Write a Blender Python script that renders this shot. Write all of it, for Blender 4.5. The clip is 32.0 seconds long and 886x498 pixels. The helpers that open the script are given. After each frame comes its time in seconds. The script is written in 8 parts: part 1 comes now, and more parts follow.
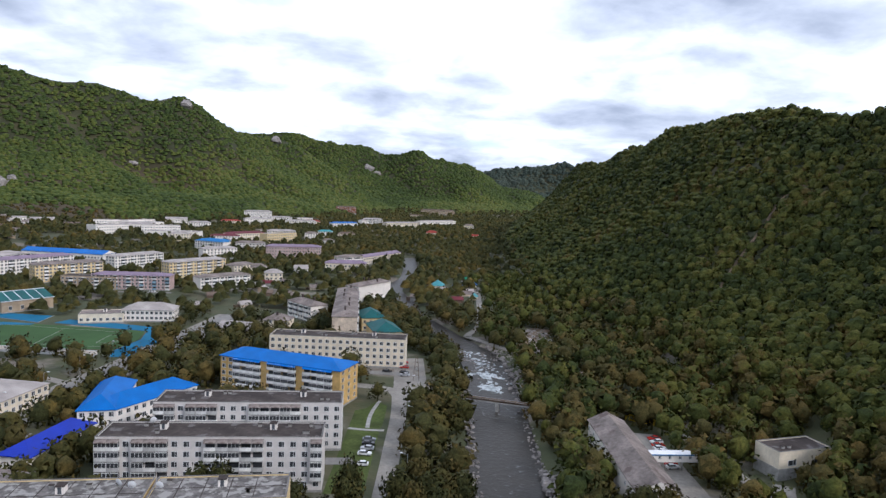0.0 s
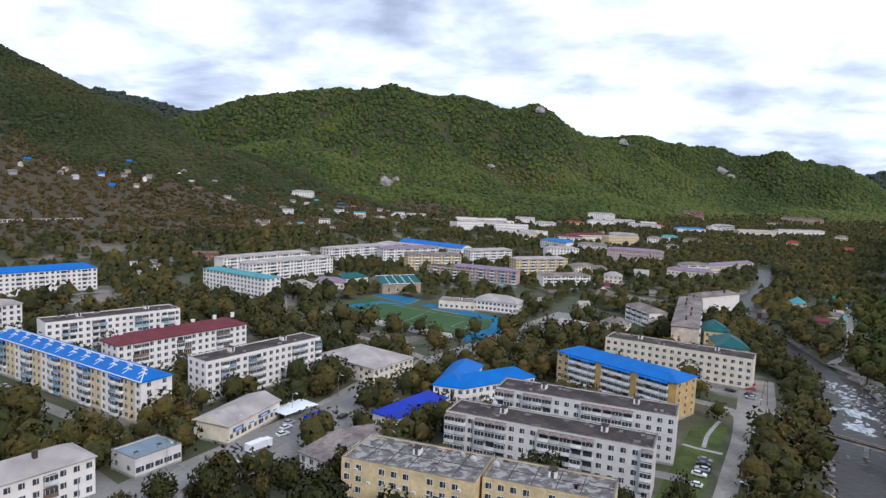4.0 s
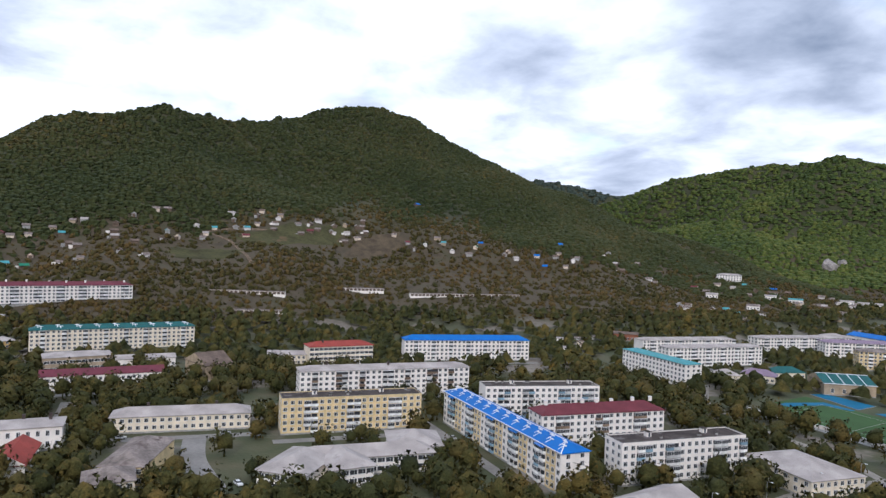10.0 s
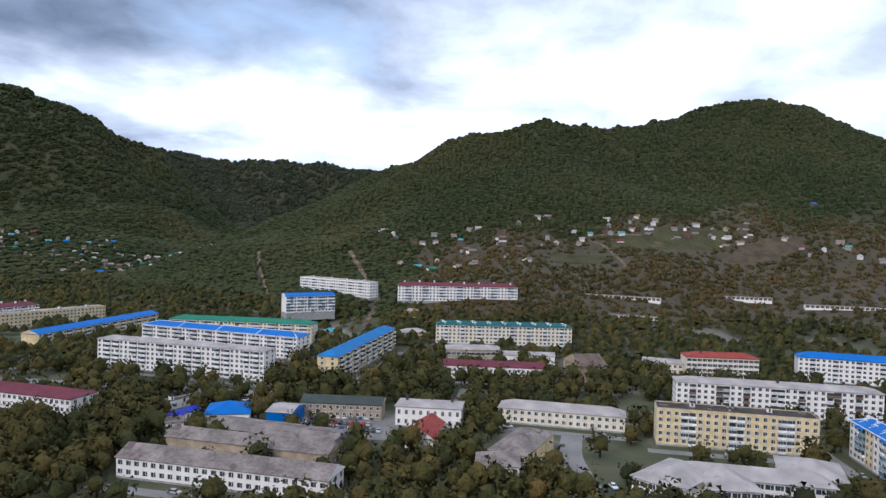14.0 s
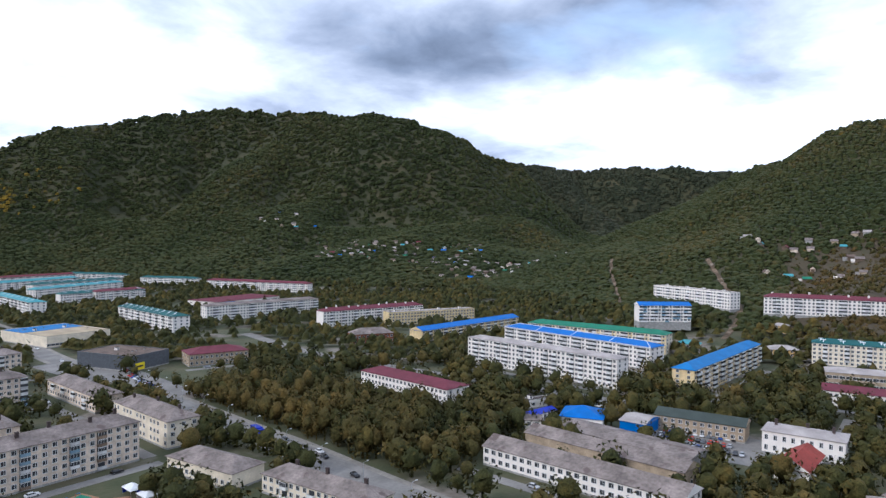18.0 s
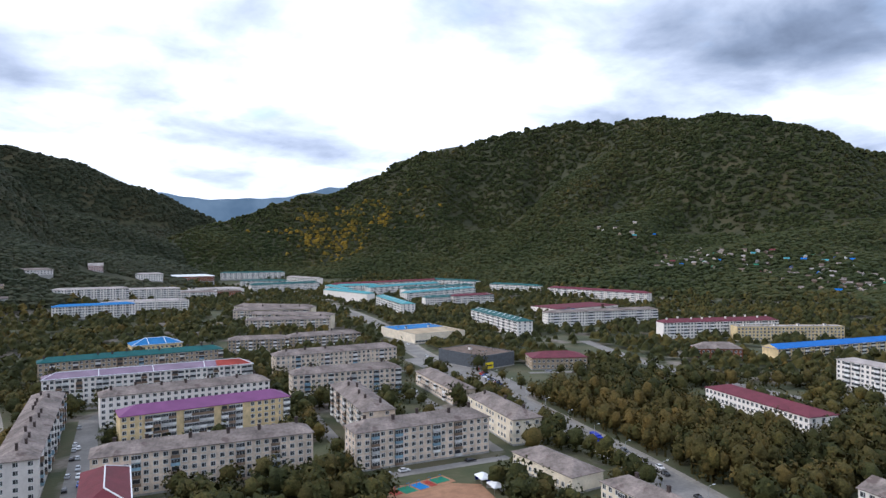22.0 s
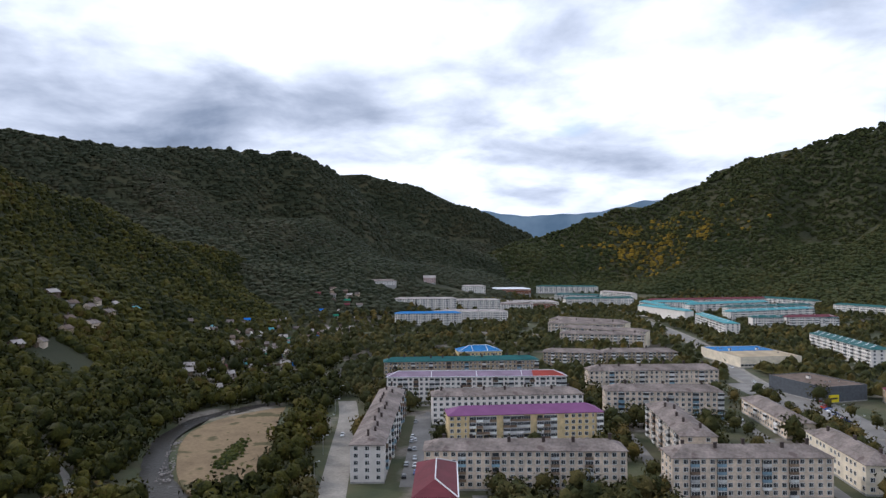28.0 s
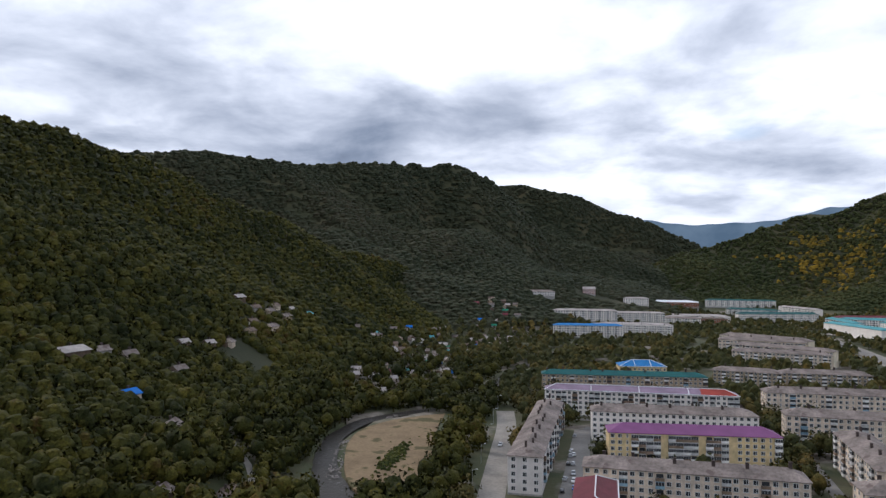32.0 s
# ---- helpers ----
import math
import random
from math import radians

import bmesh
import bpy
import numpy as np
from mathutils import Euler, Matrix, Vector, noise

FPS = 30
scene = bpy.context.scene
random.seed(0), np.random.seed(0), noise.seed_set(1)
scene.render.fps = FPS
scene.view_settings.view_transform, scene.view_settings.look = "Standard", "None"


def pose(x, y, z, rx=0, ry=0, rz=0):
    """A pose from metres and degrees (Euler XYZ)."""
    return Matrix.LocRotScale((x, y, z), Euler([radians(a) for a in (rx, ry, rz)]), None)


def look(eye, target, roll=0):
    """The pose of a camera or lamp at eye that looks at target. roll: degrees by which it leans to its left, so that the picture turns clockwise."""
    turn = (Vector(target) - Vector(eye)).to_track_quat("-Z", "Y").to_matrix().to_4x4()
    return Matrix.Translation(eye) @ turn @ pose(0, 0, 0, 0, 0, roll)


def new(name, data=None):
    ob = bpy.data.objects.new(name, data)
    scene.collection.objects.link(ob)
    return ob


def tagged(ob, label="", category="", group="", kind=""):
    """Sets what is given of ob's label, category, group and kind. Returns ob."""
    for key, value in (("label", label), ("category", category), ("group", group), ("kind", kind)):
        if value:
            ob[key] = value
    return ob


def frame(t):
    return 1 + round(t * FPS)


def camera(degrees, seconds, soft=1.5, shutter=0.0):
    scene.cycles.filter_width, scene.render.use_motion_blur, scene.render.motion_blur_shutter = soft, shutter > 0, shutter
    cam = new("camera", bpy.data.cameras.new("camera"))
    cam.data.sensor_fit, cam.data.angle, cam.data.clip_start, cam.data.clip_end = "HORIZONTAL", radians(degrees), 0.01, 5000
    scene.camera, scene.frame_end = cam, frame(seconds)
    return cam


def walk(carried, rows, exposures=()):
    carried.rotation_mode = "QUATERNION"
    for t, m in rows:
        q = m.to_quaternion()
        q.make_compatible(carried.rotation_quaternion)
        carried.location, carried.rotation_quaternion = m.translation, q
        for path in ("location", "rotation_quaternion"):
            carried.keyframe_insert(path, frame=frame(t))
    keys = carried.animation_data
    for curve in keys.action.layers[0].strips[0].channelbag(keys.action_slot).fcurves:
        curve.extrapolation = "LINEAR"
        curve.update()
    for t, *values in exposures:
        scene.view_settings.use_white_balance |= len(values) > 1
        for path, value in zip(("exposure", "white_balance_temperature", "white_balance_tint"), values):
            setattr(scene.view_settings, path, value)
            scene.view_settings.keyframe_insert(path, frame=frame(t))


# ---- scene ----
cam = camera(65.7, 32.0, soft=1.4)
HIGH = 85.0
# seconds, tilt, heading, lean in degrees: the camera turns on one spot
PATH = [
    (0.0, 84.71, -0.11, 2.22),
    (0.5, 84.53, 3.85, 2.20),
    (1.0, 84.34, 9.63, 2.41),
    (1.5, 84.23, 13.25, 2.48),
    (2.0, 84.24, 13.87, 2.53),
    (2.5, 84.16, 16.05, 2.49),
    (3.0, 84.02, 20.31, 2.58),
    (3.5, 83.89, 24.35, 2.60),
    (4.0, 83.75, 27.93, 2.60),
    (4.5, 83.60, 31.57, 2.60),
    (6.5, 83.07, 45.28, 2.50),
    (7.0, 82.96, 48.41, 2.50),
    (7.5, 84.68, 51.62, 2.56),
    (8.0, 88.37, 54.92, 2.46),
    (8.5, 89.19, 57.91, 2.44),
    (9.0, 89.15, 59.53, 2.39),
    (9.5, 89.13, 60.69, 2.33),
    (10.0, 89.12, 62.33, 2.24),
    (10.5, 89.05, 65.33, 2.21),
    (11.0, 88.95, 69.39, 2.12),
    (11.5, 88.85, 73.59, 2.02),
    (12.0, 88.76, 77.70, 1.93),
    (12.5, 88.70, 81.63, 1.81),
    (13.0, 88.64, 85.47, 1.73),
    (13.5, 88.59, 89.20, 1.68),
    (14.0, 88.56, 92.87, 1.48),
    (14.5, 88.56, 96.51, 1.37),
    (16.5, 88.58, 110.97, 0.87),
    (17.0, 88.64, 114.55, 0.75),
    (17.5, 88.68, 118.12, 0.63),
    (18.0, 88.71, 121.69, 0.53),
    (18.5, 88.77, 125.21, 0.46),
    (19.0, 88.84, 128.74, 0.33),
    (19.5, 88.93, 132.26, 0.25),
    (20.0, 88.98, 135.73, 0.12),
    (20.5, 89.06, 139.19, 0.01),
    (21.0, 89.15, 142.69, -0.06),
    (21.5, 89.26, 146.04, -0.12),
    (22.0, 89.36, 149.38, -0.18),
    (22.5, 89.47, 152.68, -0.26),
    (23.0, 89.59, 155.49, -0.23),
    (23.5, 89.68, 156.82, -0.26),
    (24.0, 89.77, 157.83, -0.25),
    (24.5, 89.86, 158.75, -0.25),
    (26.5, 90.29, 166.13, -0.32),
    (27.0, 90.43, 169.14, -0.28),
    (27.5, 90.55, 172.16, -0.29),
    (28.0, 90.67, 175.10, -0.24),
    (28.5, 90.80, 177.92, -0.22),
    (29.0, 90.91, 180.50, -0.18),
    (29.5, 91.00, 182.39, -0.14),
    (30.0, 91.14, 183.88, -0.12),
    (30.5, 91.24, 185.16, -0.08),
    (31.0, 91.34, 186.24, -0.02),
    (31.5, 91.45, 187.23, 0.03),
    (32.0, 91.54, 188.25, 0.16),
]
walk(cam, [(t, pose(0, 0, HIGH, tilt, 0, heading) @ pose(0, 0, 0, 0, 0, lean)) for t, tilt, heading, lean in PATH],
     exposures=[(0, -0.04, 5640, 13), (4, -0.04, 5560, 13), (7, -0.06, 5520, 13), (10, -0.10, 5620, 13), (13, -0.14, 5480, 13), (17, 0.0, 5400, 13), (20, 0.12, 5520, 13), (23, 0.04, 5560, 13), (28, -0.18, 5720, 13), (32, -0.28, 5860, 13)])

# ---- sky and sun: broken cloud, a soft sun to the south-east ----
world = bpy.data.worlds.new("sky")
scene.world = world
world.use_nodes = True
wn, wl = world.node_tree.nodes, world.node_tree.links
wn.clear()
w_out, w_bg = wn.new("ShaderNodeOutputWorld"), wn.new("ShaderNodeBackground")
sky = wn.new("ShaderNodeTexSky")
sky.sky_type, sky.sun_disc, sky.sun_elevation, sky.sun_rotation = "NISHITA", False, radians(33), radians(119)
coord, sep = wn.new("ShaderNodeTexCoord"), wn.new("ShaderNodeSeparateXYZ")
wl.new(coord.outputs["Generated"], sep.inputs[0])


def wmath(op, a, b=None, c=None):
    n = wn.new("ShaderNodeMath")
    n.operation = op
    for i, v in enumerate((a, b, c)):
        if v is None:
            continue
        if isinstance(v, (int, float)):
            n.inputs[i].default_value = v
        else:
            wl.new(v, n.inputs[i])
    return n.outputs[0]


# the cloud deck is a plane overhead: direction over height
lift = wmath("ADD", wmath("MAXIMUM", sep.outputs[2], 0.0), 0.21)
deck = wn.new("ShaderNodeCombineXYZ")
wl.new(wmath("DIVIDE", sep.outputs[0], lift), deck.inputs[0])
wl.new(wmath("DIVIDE", sep.outputs[1], lift), deck.inputs[1])


def cloud_noise(scale, detail, rough, warp, seed):
    m = wn.new("ShaderNodeMapping")
    m.inputs["Location"].default_value = (seed, seed * 0.7, 0)
    wl.new(deck.outputs[0], m.inputs["Vector"])
    n = wn.new("ShaderNodeTexNoise")
    n.inputs["Scale"].default_value, n.inputs["Detail"].default_value = scale, detail
    n.inputs["Roughness"].default_value, n.inputs["Distortion"].default_value = rough, warp
    wl.new(m.outputs[0], n.inputs["Vector"])
    return n.outputs["Fac"]


def wramp(fac, *stops):
    r = wn.new("ShaderNodeValToRGB")
    while len(r.color_ramp.elements) < len(stops):
        r.color_ramp.elements.new(0.5)
    for e, (p, col) in zip(r.color_ramp.elements, stops):
        e.position, e.color = p, (*col, 1)
    wl.new(fac, r.inputs["Fac"])
    return r.outputs["Color"]


# bearing counted from due west-north-west, and height over the horizon, in degrees
c95, s95 = math.cos(radians(95)), math.sin(radians(95))
w_az = wmath("MULTIPLY", wmath("ARCTAN2", wmath("SUBTRACT", wmath("MULTIPLY", sep.outputs[0], -c95), wmath("MULTIPLY", sep.outputs[1], s95)),
                               wmath("SUBTRACT", wmath("MULTIPLY", sep.outputs[1], c95), wmath("MULTIPLY", sep.outputs[0], s95))), 57.2958)
w_el = wmath("MULTIPLY", wmath("ARCSINE", sep.outputs[2]), 57.2958)


def bank(total, bearing, height, wide, high, slope, gain):
    """A heavy (gain below 0) or bright (above 0) bank in the cloud deck."""
    u = wmath("SUBTRACT", w_az, bearing - 95.0)
    w = wmath("SUBTRACT", wmath("SUBTRACT", w_el, height), wmath("MULTIPLY", u, slope))
    u, w = wmath("DIVIDE", u, wide), wmath("DIVIDE", w, high)
    g = wmath("EXPONENT", wmath("MULTIPLY", wmath("ADD", wmath("MULTIPLY", u, u), wmath("MULTIPLY", w, w)), -1.0))
    return wmath("MULTIPLY_ADD", g, gain, total)


bulk = cloud_noise(0.95, 6, 0.52, 0.2, 3.1)
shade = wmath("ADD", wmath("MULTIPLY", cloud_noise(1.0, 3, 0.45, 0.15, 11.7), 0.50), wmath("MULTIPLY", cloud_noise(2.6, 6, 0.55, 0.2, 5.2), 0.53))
for spot in ((110, 17.5, 26, 6.5, -0.12, -0.165), (128, 14, 14, 3, -0.1, -0.09), (102, 8, 16, 2.5, 0.0, 0.09), (148, 14, 13, 10, 0.0, 0.075), (170, 9.5, 10, 2.5, 0.0, 0.06), (189, 13, 15, 3.5, -0.05, -0.10), (211, 15, 8, 4, 0.0, -0.07),
             (198, 20, 12, 4, 0.0, 0.08), (-21, 13, 10, 3.5, 0.0, -0.10), (2, 16, 12, 4, 0.0, 0.05), (38, 11, 10, 4, 0.0, -0.03), (72, 13, 17, 6, 0.0, 0.075), (88, 22, 9, 4, 0.0, 0.04)):
    shade = bank(shade, *spot)
cloud_col = wramp(shade, (0.20, (0.13, 0.155, 0.20)), (0.30, (0.22, 0.255, 0.315)), (0.40, (0.39, 0.42, 0.475)), (0.48, (0.56, 0.585, 0.63)), (0.55, (0.76, 0.775, 0.80)), (0.635, (1.0, 1.0, 1.0)))
cover = wramp(bulk, (0.30, (0, 0, 0)), (0.40, (1, 1, 1)))
blue = wn.new("ShaderNodeMix")
blue.data_type = "RGBA"
blue.inputs[0].default_value = 0.35
w_gain = wn.new("ShaderNodeVectorMath")
w_gain.operation = "SCALE"
w_gain.inputs["Scale"].default_value = 0.10
wl.new(sky.outputs[0], w_gain.inputs[0])
wl.new(w_gain.outputs[0], blue.inputs[6])
blue.inputs[7].default_value = (0.75, 0.85, 0.95, 1)
both = wn.new("ShaderNodeMix")
both.data_type = "RGBA"
wl.new(cover, both.inputs[0])
wl.new(blue.outputs[2], both.inputs[6])
wl.new(cloud_col, both.inputs[7])
wl.new(both.outputs[2], w_bg.inputs["Color"])
w_bg.inputs["Strength"].default_value = 1.52
wl.new(w_bg.outputs[0], w_out.inputs[0])

sun = new("sun", bpy.data.lights.new("sun", "SUN"))
sun.data.energy, sun.data.angle, sun.data.color = 2.0, radians(10), (1.0, 0.89, 0.76)
sun.matrix_world = look((0, 0, 0), (-0.75, 0.42, -0.56))

# ---- materials ----
def material(name, col, rough=0.8, vary=0.18, scale=0.6, fine=9.0, bump=0.15, tint=None, metal=0.0, stripes=None, spots=None, per_object=0.0):
    """A painted, plastered or natural surface: broad stains, fine grain, relief. stripes: (period in metres, axis) of ribs."""
    m = bpy.data.materials.new(name)
    m.use_nodes = True
    nt = m.node_tree
    n, l = nt.nodes, nt.links
    b = n["Principled BSDF"]
    b.inputs["Roughness"].default_value, b.inputs["Metallic"].default_value = rough, metal
    b.inputs["Specular IOR Level"].default_value = 0.2 if rough > 0.3 else 0.5
    tc = n.new("ShaderNodeTexCoord")
    big, small = n.new("ShaderNodeTexNoise"), n.new("ShaderNodeTexNoise")
    big.inputs["Scale"].default_value, big.inputs["Detail"].default_value = scale, 5
    small.inputs["Scale"].default_value, small.inputs["Detail"].default_value = fine, 3
    for t in (big, small):
        l.new(tc.outputs["Object"], t.inputs["Vector"])
    ramp = n.new("ShaderNodeValToRGB")
    dark = tuple(c * (1 - vary) for c in col) if tint is None else tint
    light = tuple(min(1, c * (1 + vary * 0.6)) for c in col)
    e = ramp.color_ramp.elements
    e[0].position, e[0].color, e[1].position, e[1].color = 0.34, (*dark, 1), 0.66, (*light, 1)
    l.new(big.outputs["Fac"], ramp.inputs["Fac"])
    mix = n.new("ShaderNodeMix")
    mix.data_type, mix.blend_type = "RGBA", "MULTIPLY"
    mix.inputs[0].default_value = min(1.0, vary * 2.2)
    r2 = n.new("ShaderNodeValToRGB")
    r2.color_ramp.elements[0].position, r2.color_ramp.elements[0].color = 0.3, (0.62, 0.62, 0.62, 1)
    r2.color_ramp.elements[1].position = 0.62
    l.new(small.outputs["Fac"], r2.inputs["Fac"])
    l.new(ramp.outputs[0], mix.inputs[6])
    l.new(r2.outputs[0], mix.inputs[7])
    out = mix.outputs[2]
    height = small.outputs["Fac"]
    if stripes:
        sp = n.new("ShaderNodeTexWave")
        sp.inputs["Scale"].default_value = 0.314 / stripes[0]
        sp.bands_direction = stripes[1]
        sp.inputs["Distortion"].default_value = 0.0
        l.new(tc.outputs["Object"], sp.inputs["Vector"])
        mx = n.new("ShaderNodeMix")
        mx.data_type, mx.blend_type = "RGBA", "MULTIPLY"
        mx.inputs[0].default_value = stripes[2] if len(stripes) > 2 else 0.14
        l.new(out, mx.inputs[6])
        l.new(sp.outputs["Color"], mx.inputs[7])
        out = mx.outputs[2]
        height = sp.outputs["Fac"]
    if spots:
        v = n.new("ShaderNodeTexNoise")
        v.inputs["Scale"].default_value, v.inputs["Detail"].default_value = spots[1], 4
        l.new(tc.outputs["Object"], v.inputs["Vector"])
        r3 = n.new("ShaderNodeValToRGB")
        r3.color_ramp.elements[0].position, r3.color_ramp.elements[1].position = spots[2], spots[2] + 0.07
        l.new(v.outputs["Fac"], r3.inputs["Fac"])
        m3 = n.new("ShaderNodeMix")
        m3.data_type = "RGBA"
        l.new(r3.outputs[0], m3.inputs[0])
        l.new(out, m3.inputs[6])
        m3.inputs[7].default_value = (*spots[0], 1)
        out = m3.outputs[2]
    if per_object:
        oi = n.new("ShaderNodeObjectInfo")
        hs = n.new("ShaderNodeHueSaturation")
        mr = n.new("ShaderNodeMapRange")
        mr.inputs["To Min"].default_value, mr.inputs["To Max"].default_value = 1 - per_object, 1 + per_object
        l.new(oi.outputs["Random"], mr.inputs["Value"])
        l.new(mr.outputs[0], hs.inputs["Value"])
        l.new(out, hs.inputs["Color"])
        out = hs.outputs[0]
    l.new(out, b.inputs["Base Color"])
    if bump:
        bp = n.new("ShaderNodeBump")
        bp.inputs["Strength"].default_value, bp.inputs["Distance"].default_value = bump, 0.05
        l.new(height, bp.inputs["Height"])
        l.new(bp.outputs[0], b.inputs["Normal"])
    return m


def leaf_material(name, cols, clump=0.5, broad=0.012, spread=0.55, rough=1.0):
    """Foliage: each crown leans to its own green, whole stands to another, and the leaf clumps mottle it."""
    m = bpy.data.materials.new(name)
    m.use_nodes = True
    n, l = m.node_tree.nodes, m.node_tree.links
    b = n["Principled BSDF"]
    b.inputs["Roughness"].default_value = 0.75
    b.inputs["Specular IOR Level"].default_value = 0.08
    geo = n.new("ShaderNodeNewGeometry")
    a, c, k = [n.new("ShaderNodeTexNoise") for _ in range(3)]
    for t, scale, detail in ((a, clump, 6), (c, broad, 3), (k, 0.14, 3)):
        t.inputs["Scale"].default_value, t.inputs["Detail"].default_value, t.inputs["Roughness"].default_value = scale, detail, 0.62
        l.new(geo.outputs["Position"], t.inputs["Vector"])

    def madd(x, f, y):
        q = n.new("ShaderNodeMath")
        q.operation = "MULTIPLY_ADD"
        l.new(x, q.inputs[0])
        q.inputs[1].default_value = f
        if isinstance(y, float):
            q.inputs[2].default_value = y
        else:
            l.new(y, q.inputs[2])
        return q.outputs[0]

    fac = madd(k.outputs["Fac"], 0.95, madd(c.outputs["Fac"], 0.9, madd(geo.outputs["Random Per Island"], spread, -0.45 - spread * 0.5 + 0.02)))
    ramp = n.new("ShaderNodeValToRGB")
    while len(ramp.color_ramp.elements) < len(cols):
        ramp.color_ramp.elements.new(0.5)
    for e, (p, col) in zip(ramp.color_ramp.elements, cols):
        e.position, e.color = p, (*col, 1)
    l.new(fac, ramp.inputs["Fac"])
    hs, mr = n.new("ShaderNodeHueSaturation"), n.new("ShaderNodeMapRange")
    mr.inputs["From Min"].default_value, mr.inputs["From Max"].default_value = 0.3, 0.7
    mr.inputs["To Min"].default_value, mr.inputs["To Max"].default_value = 1 - 0.50 * rough, 1 + 0.48 * rough
    l.new(a.outputs["Fac"], mr.inputs["Value"])
    l.new(mr.outputs[0], hs.inputs["Value"])
    l.new(ramp.outputs[0], hs.inputs["Color"])
    l.new(hs.outputs[0], b.inputs["Base Color"])
    bp = n.new("ShaderNodeBump")
    bp.inputs["Strength"].default_value, bp.inputs["Distance"].default_value = 0.6 * rough, 0.7
    l.new(a.outputs["Fac"], bp.inputs["Height"])
    l.new(bp.outputs[0], b.inputs["Normal"])
    return m


WHITE = material("white_plaster", (0.85, 0.795, 0.735), vary=0.08, scale=0.25, fine=1.6)
GREYW = material("grey_white_panel", (0.68, 0.64, 0.61), vary=0.10, scale=0.3, fine=1.4)
CREAM = material("cream_plaster", (0.78, 0.69, 0.54), vary=0.14, scale=0.25, fine=1.4)
SILIC = material("weathered_silicate_brick", (0.72, 0.60, 0.475), vary=0.26, scale=0.22, fine=1.2)
YELLOW = material("yellow_plaster", (0.66, 0.44, 0.17), vary=0.2, scale=0.3, fine=1.4)
PALEYEL = material("pale_yellow_plaster", (0.74, 0.58, 0.32), vary=0.2, scale=0.3, fine=1.4)
PINK = material("pink_plaster", (0.55, 0.40, 0.37), vary=0.2, scale=0.3, fine=1.4)
TAN = material("tan_brick", (0.42, 0.33, 0.23), vary=0.25, scale=0.3, fine=2.0)
BRICK = material("red_brick", (0.30, 0.12, 0.07), vary=0.3, scale=0.3, fine=2.0)
DARKWALL = material("dark_grey_cladding", (0.10, 0.11, 0.125), vary=0.2, rough=0.5)
R_BLUE = material("blue_metal_roofing", (0.004, 0.14, 0.50), rough=0.55, vary=0.14, scale=0.2, stripes=(0.5, "X"), bump=0.3)
R_COBALT = material("cobalt_metal_roofing", (0.012, 0.035, 0.40), rough=0.5, vary=0.14, scale=0.2, stripes=(0.5, "X"), bump=0.3)
R_SKY = material("light_blue_metal_roofing", (0.02, 0.18, 0.46), rough=0.6, vary=0.15, scale=0.2, stripes=(0.5, "X"), bump=0.3)
R_TURQ = material("turquoise_metal_roofing", (0.085, 0.31, 0.34), rough=0.6, vary=0.16, scale=0.2, stripes=(0.5, "X"), bump=0.3)
R_TEAL = material("teal_metal_roofing", (0.012, 0.105, 0.105), rough=0.55, vary=0.18, scale=0.2, stripes=(0.5, "X"), bump=0.3)
R_GREEN = material("green_metal_roofing", (0.02, 0.19, 0.11), rough=0.55, vary=0.16, scale=0.2, stripes=(0.5, "X"), bump=0.3)
R_RED = material("dark_red_metal_roofing", (0.155, 0.034, 0.044), rough=0.65, vary=0.18, scale=0.2, stripes=(0.5, "X"), bump=0.3)
R_MAROON = material("maroon_metal_roofing", (0.155, 0.034, 0.050), rough=0.65, vary=0.18, scale=0.2, stripes=(0.5, "X"), bump=0.3)
R_PURPLE = material("purple_metal_roofing", (0.215, 0.080, 0.195), rough=0.6, vary=0.14, scale=0.2, stripes=(0.5, "X"), bump=0.3)
R_LILAC = material("faded_lilac_metal_roofing", (0.27, 0.20, 0.27), rough=0.6, vary=0.2, scale=0.15, stripes=(0.5, "X"), bump=0.3)
R_ORANGE = material("orange_red_roofing", (0.32, 0.05, 0.035), rough=0.6, vary=0.2, scale=0.2, stripes=(0.5, "X"), bump=0.3)
R_SLATE = material("weathered_fibre_cement_roofing", (0.27, 0.226, 0.203), rough=0.9, vary=0.40, scale=0.12, fine=0.9, stripes=(0.45, "X", 0.10), bump=0.3, spots=((0.13, 0.10, 0.09), 0.2, 0.58))
R_LIGHT = material("light_grey_sheet_roofing", (0.43, 0.385, 0.36), rough=0.75, vary=0.28, scale=0.12, stripes=(0.5, "X", 0.08), bump=0.2, spots=((0.28, 0.255, 0.24), 0.14, 0.62))
R_BROWN = material("brown_sheet_roofing", (0.17, 0.125, 0.10), rough=0.85, vary=0.3, scale=0.2, stripes=(0.6, "X"), bump=0.3)
R_DKGREEN = material("dark_green_grey_roofing", (0.055, 0.07, 0.06), rough=0.6, vary=0.2, scale=0.2, stripes=(0.5, "X"), bump=0.3)
R_BITUMEN = material("patched_bitumen_roofing", (0.072, 0.058, 0.052), rough=0.95, vary=0.36, scale=0.16, fine=0.8, spots=((0.14, 0.128, 0.122), 0.25, 0.58))
R_FLAKE = material("flaking_whitish_bitumen_roofing", (0.17, 0.155, 0.145), rough=0.95, vary=0.38, scale=0.5, fine=2.2, spots=((0.30, 0.285, 0.265), 0.45, 0.5))
R_STEEL = material("blue_grey_sheet_roofing", (0.20, 0.26, 0.31), rough=0.5, vary=0.15, scale=0.2, stripes=(0.5, "X"), bump=0.2)
R_SAND = material("sand_coloured_flat_roofing", (0.42, 0.34, 0.23), rough=0.9, vary=0.2, scale=0.1)
GLASS = bpy.data.materials.new("window_glass")
GLASS.use_nodes = True
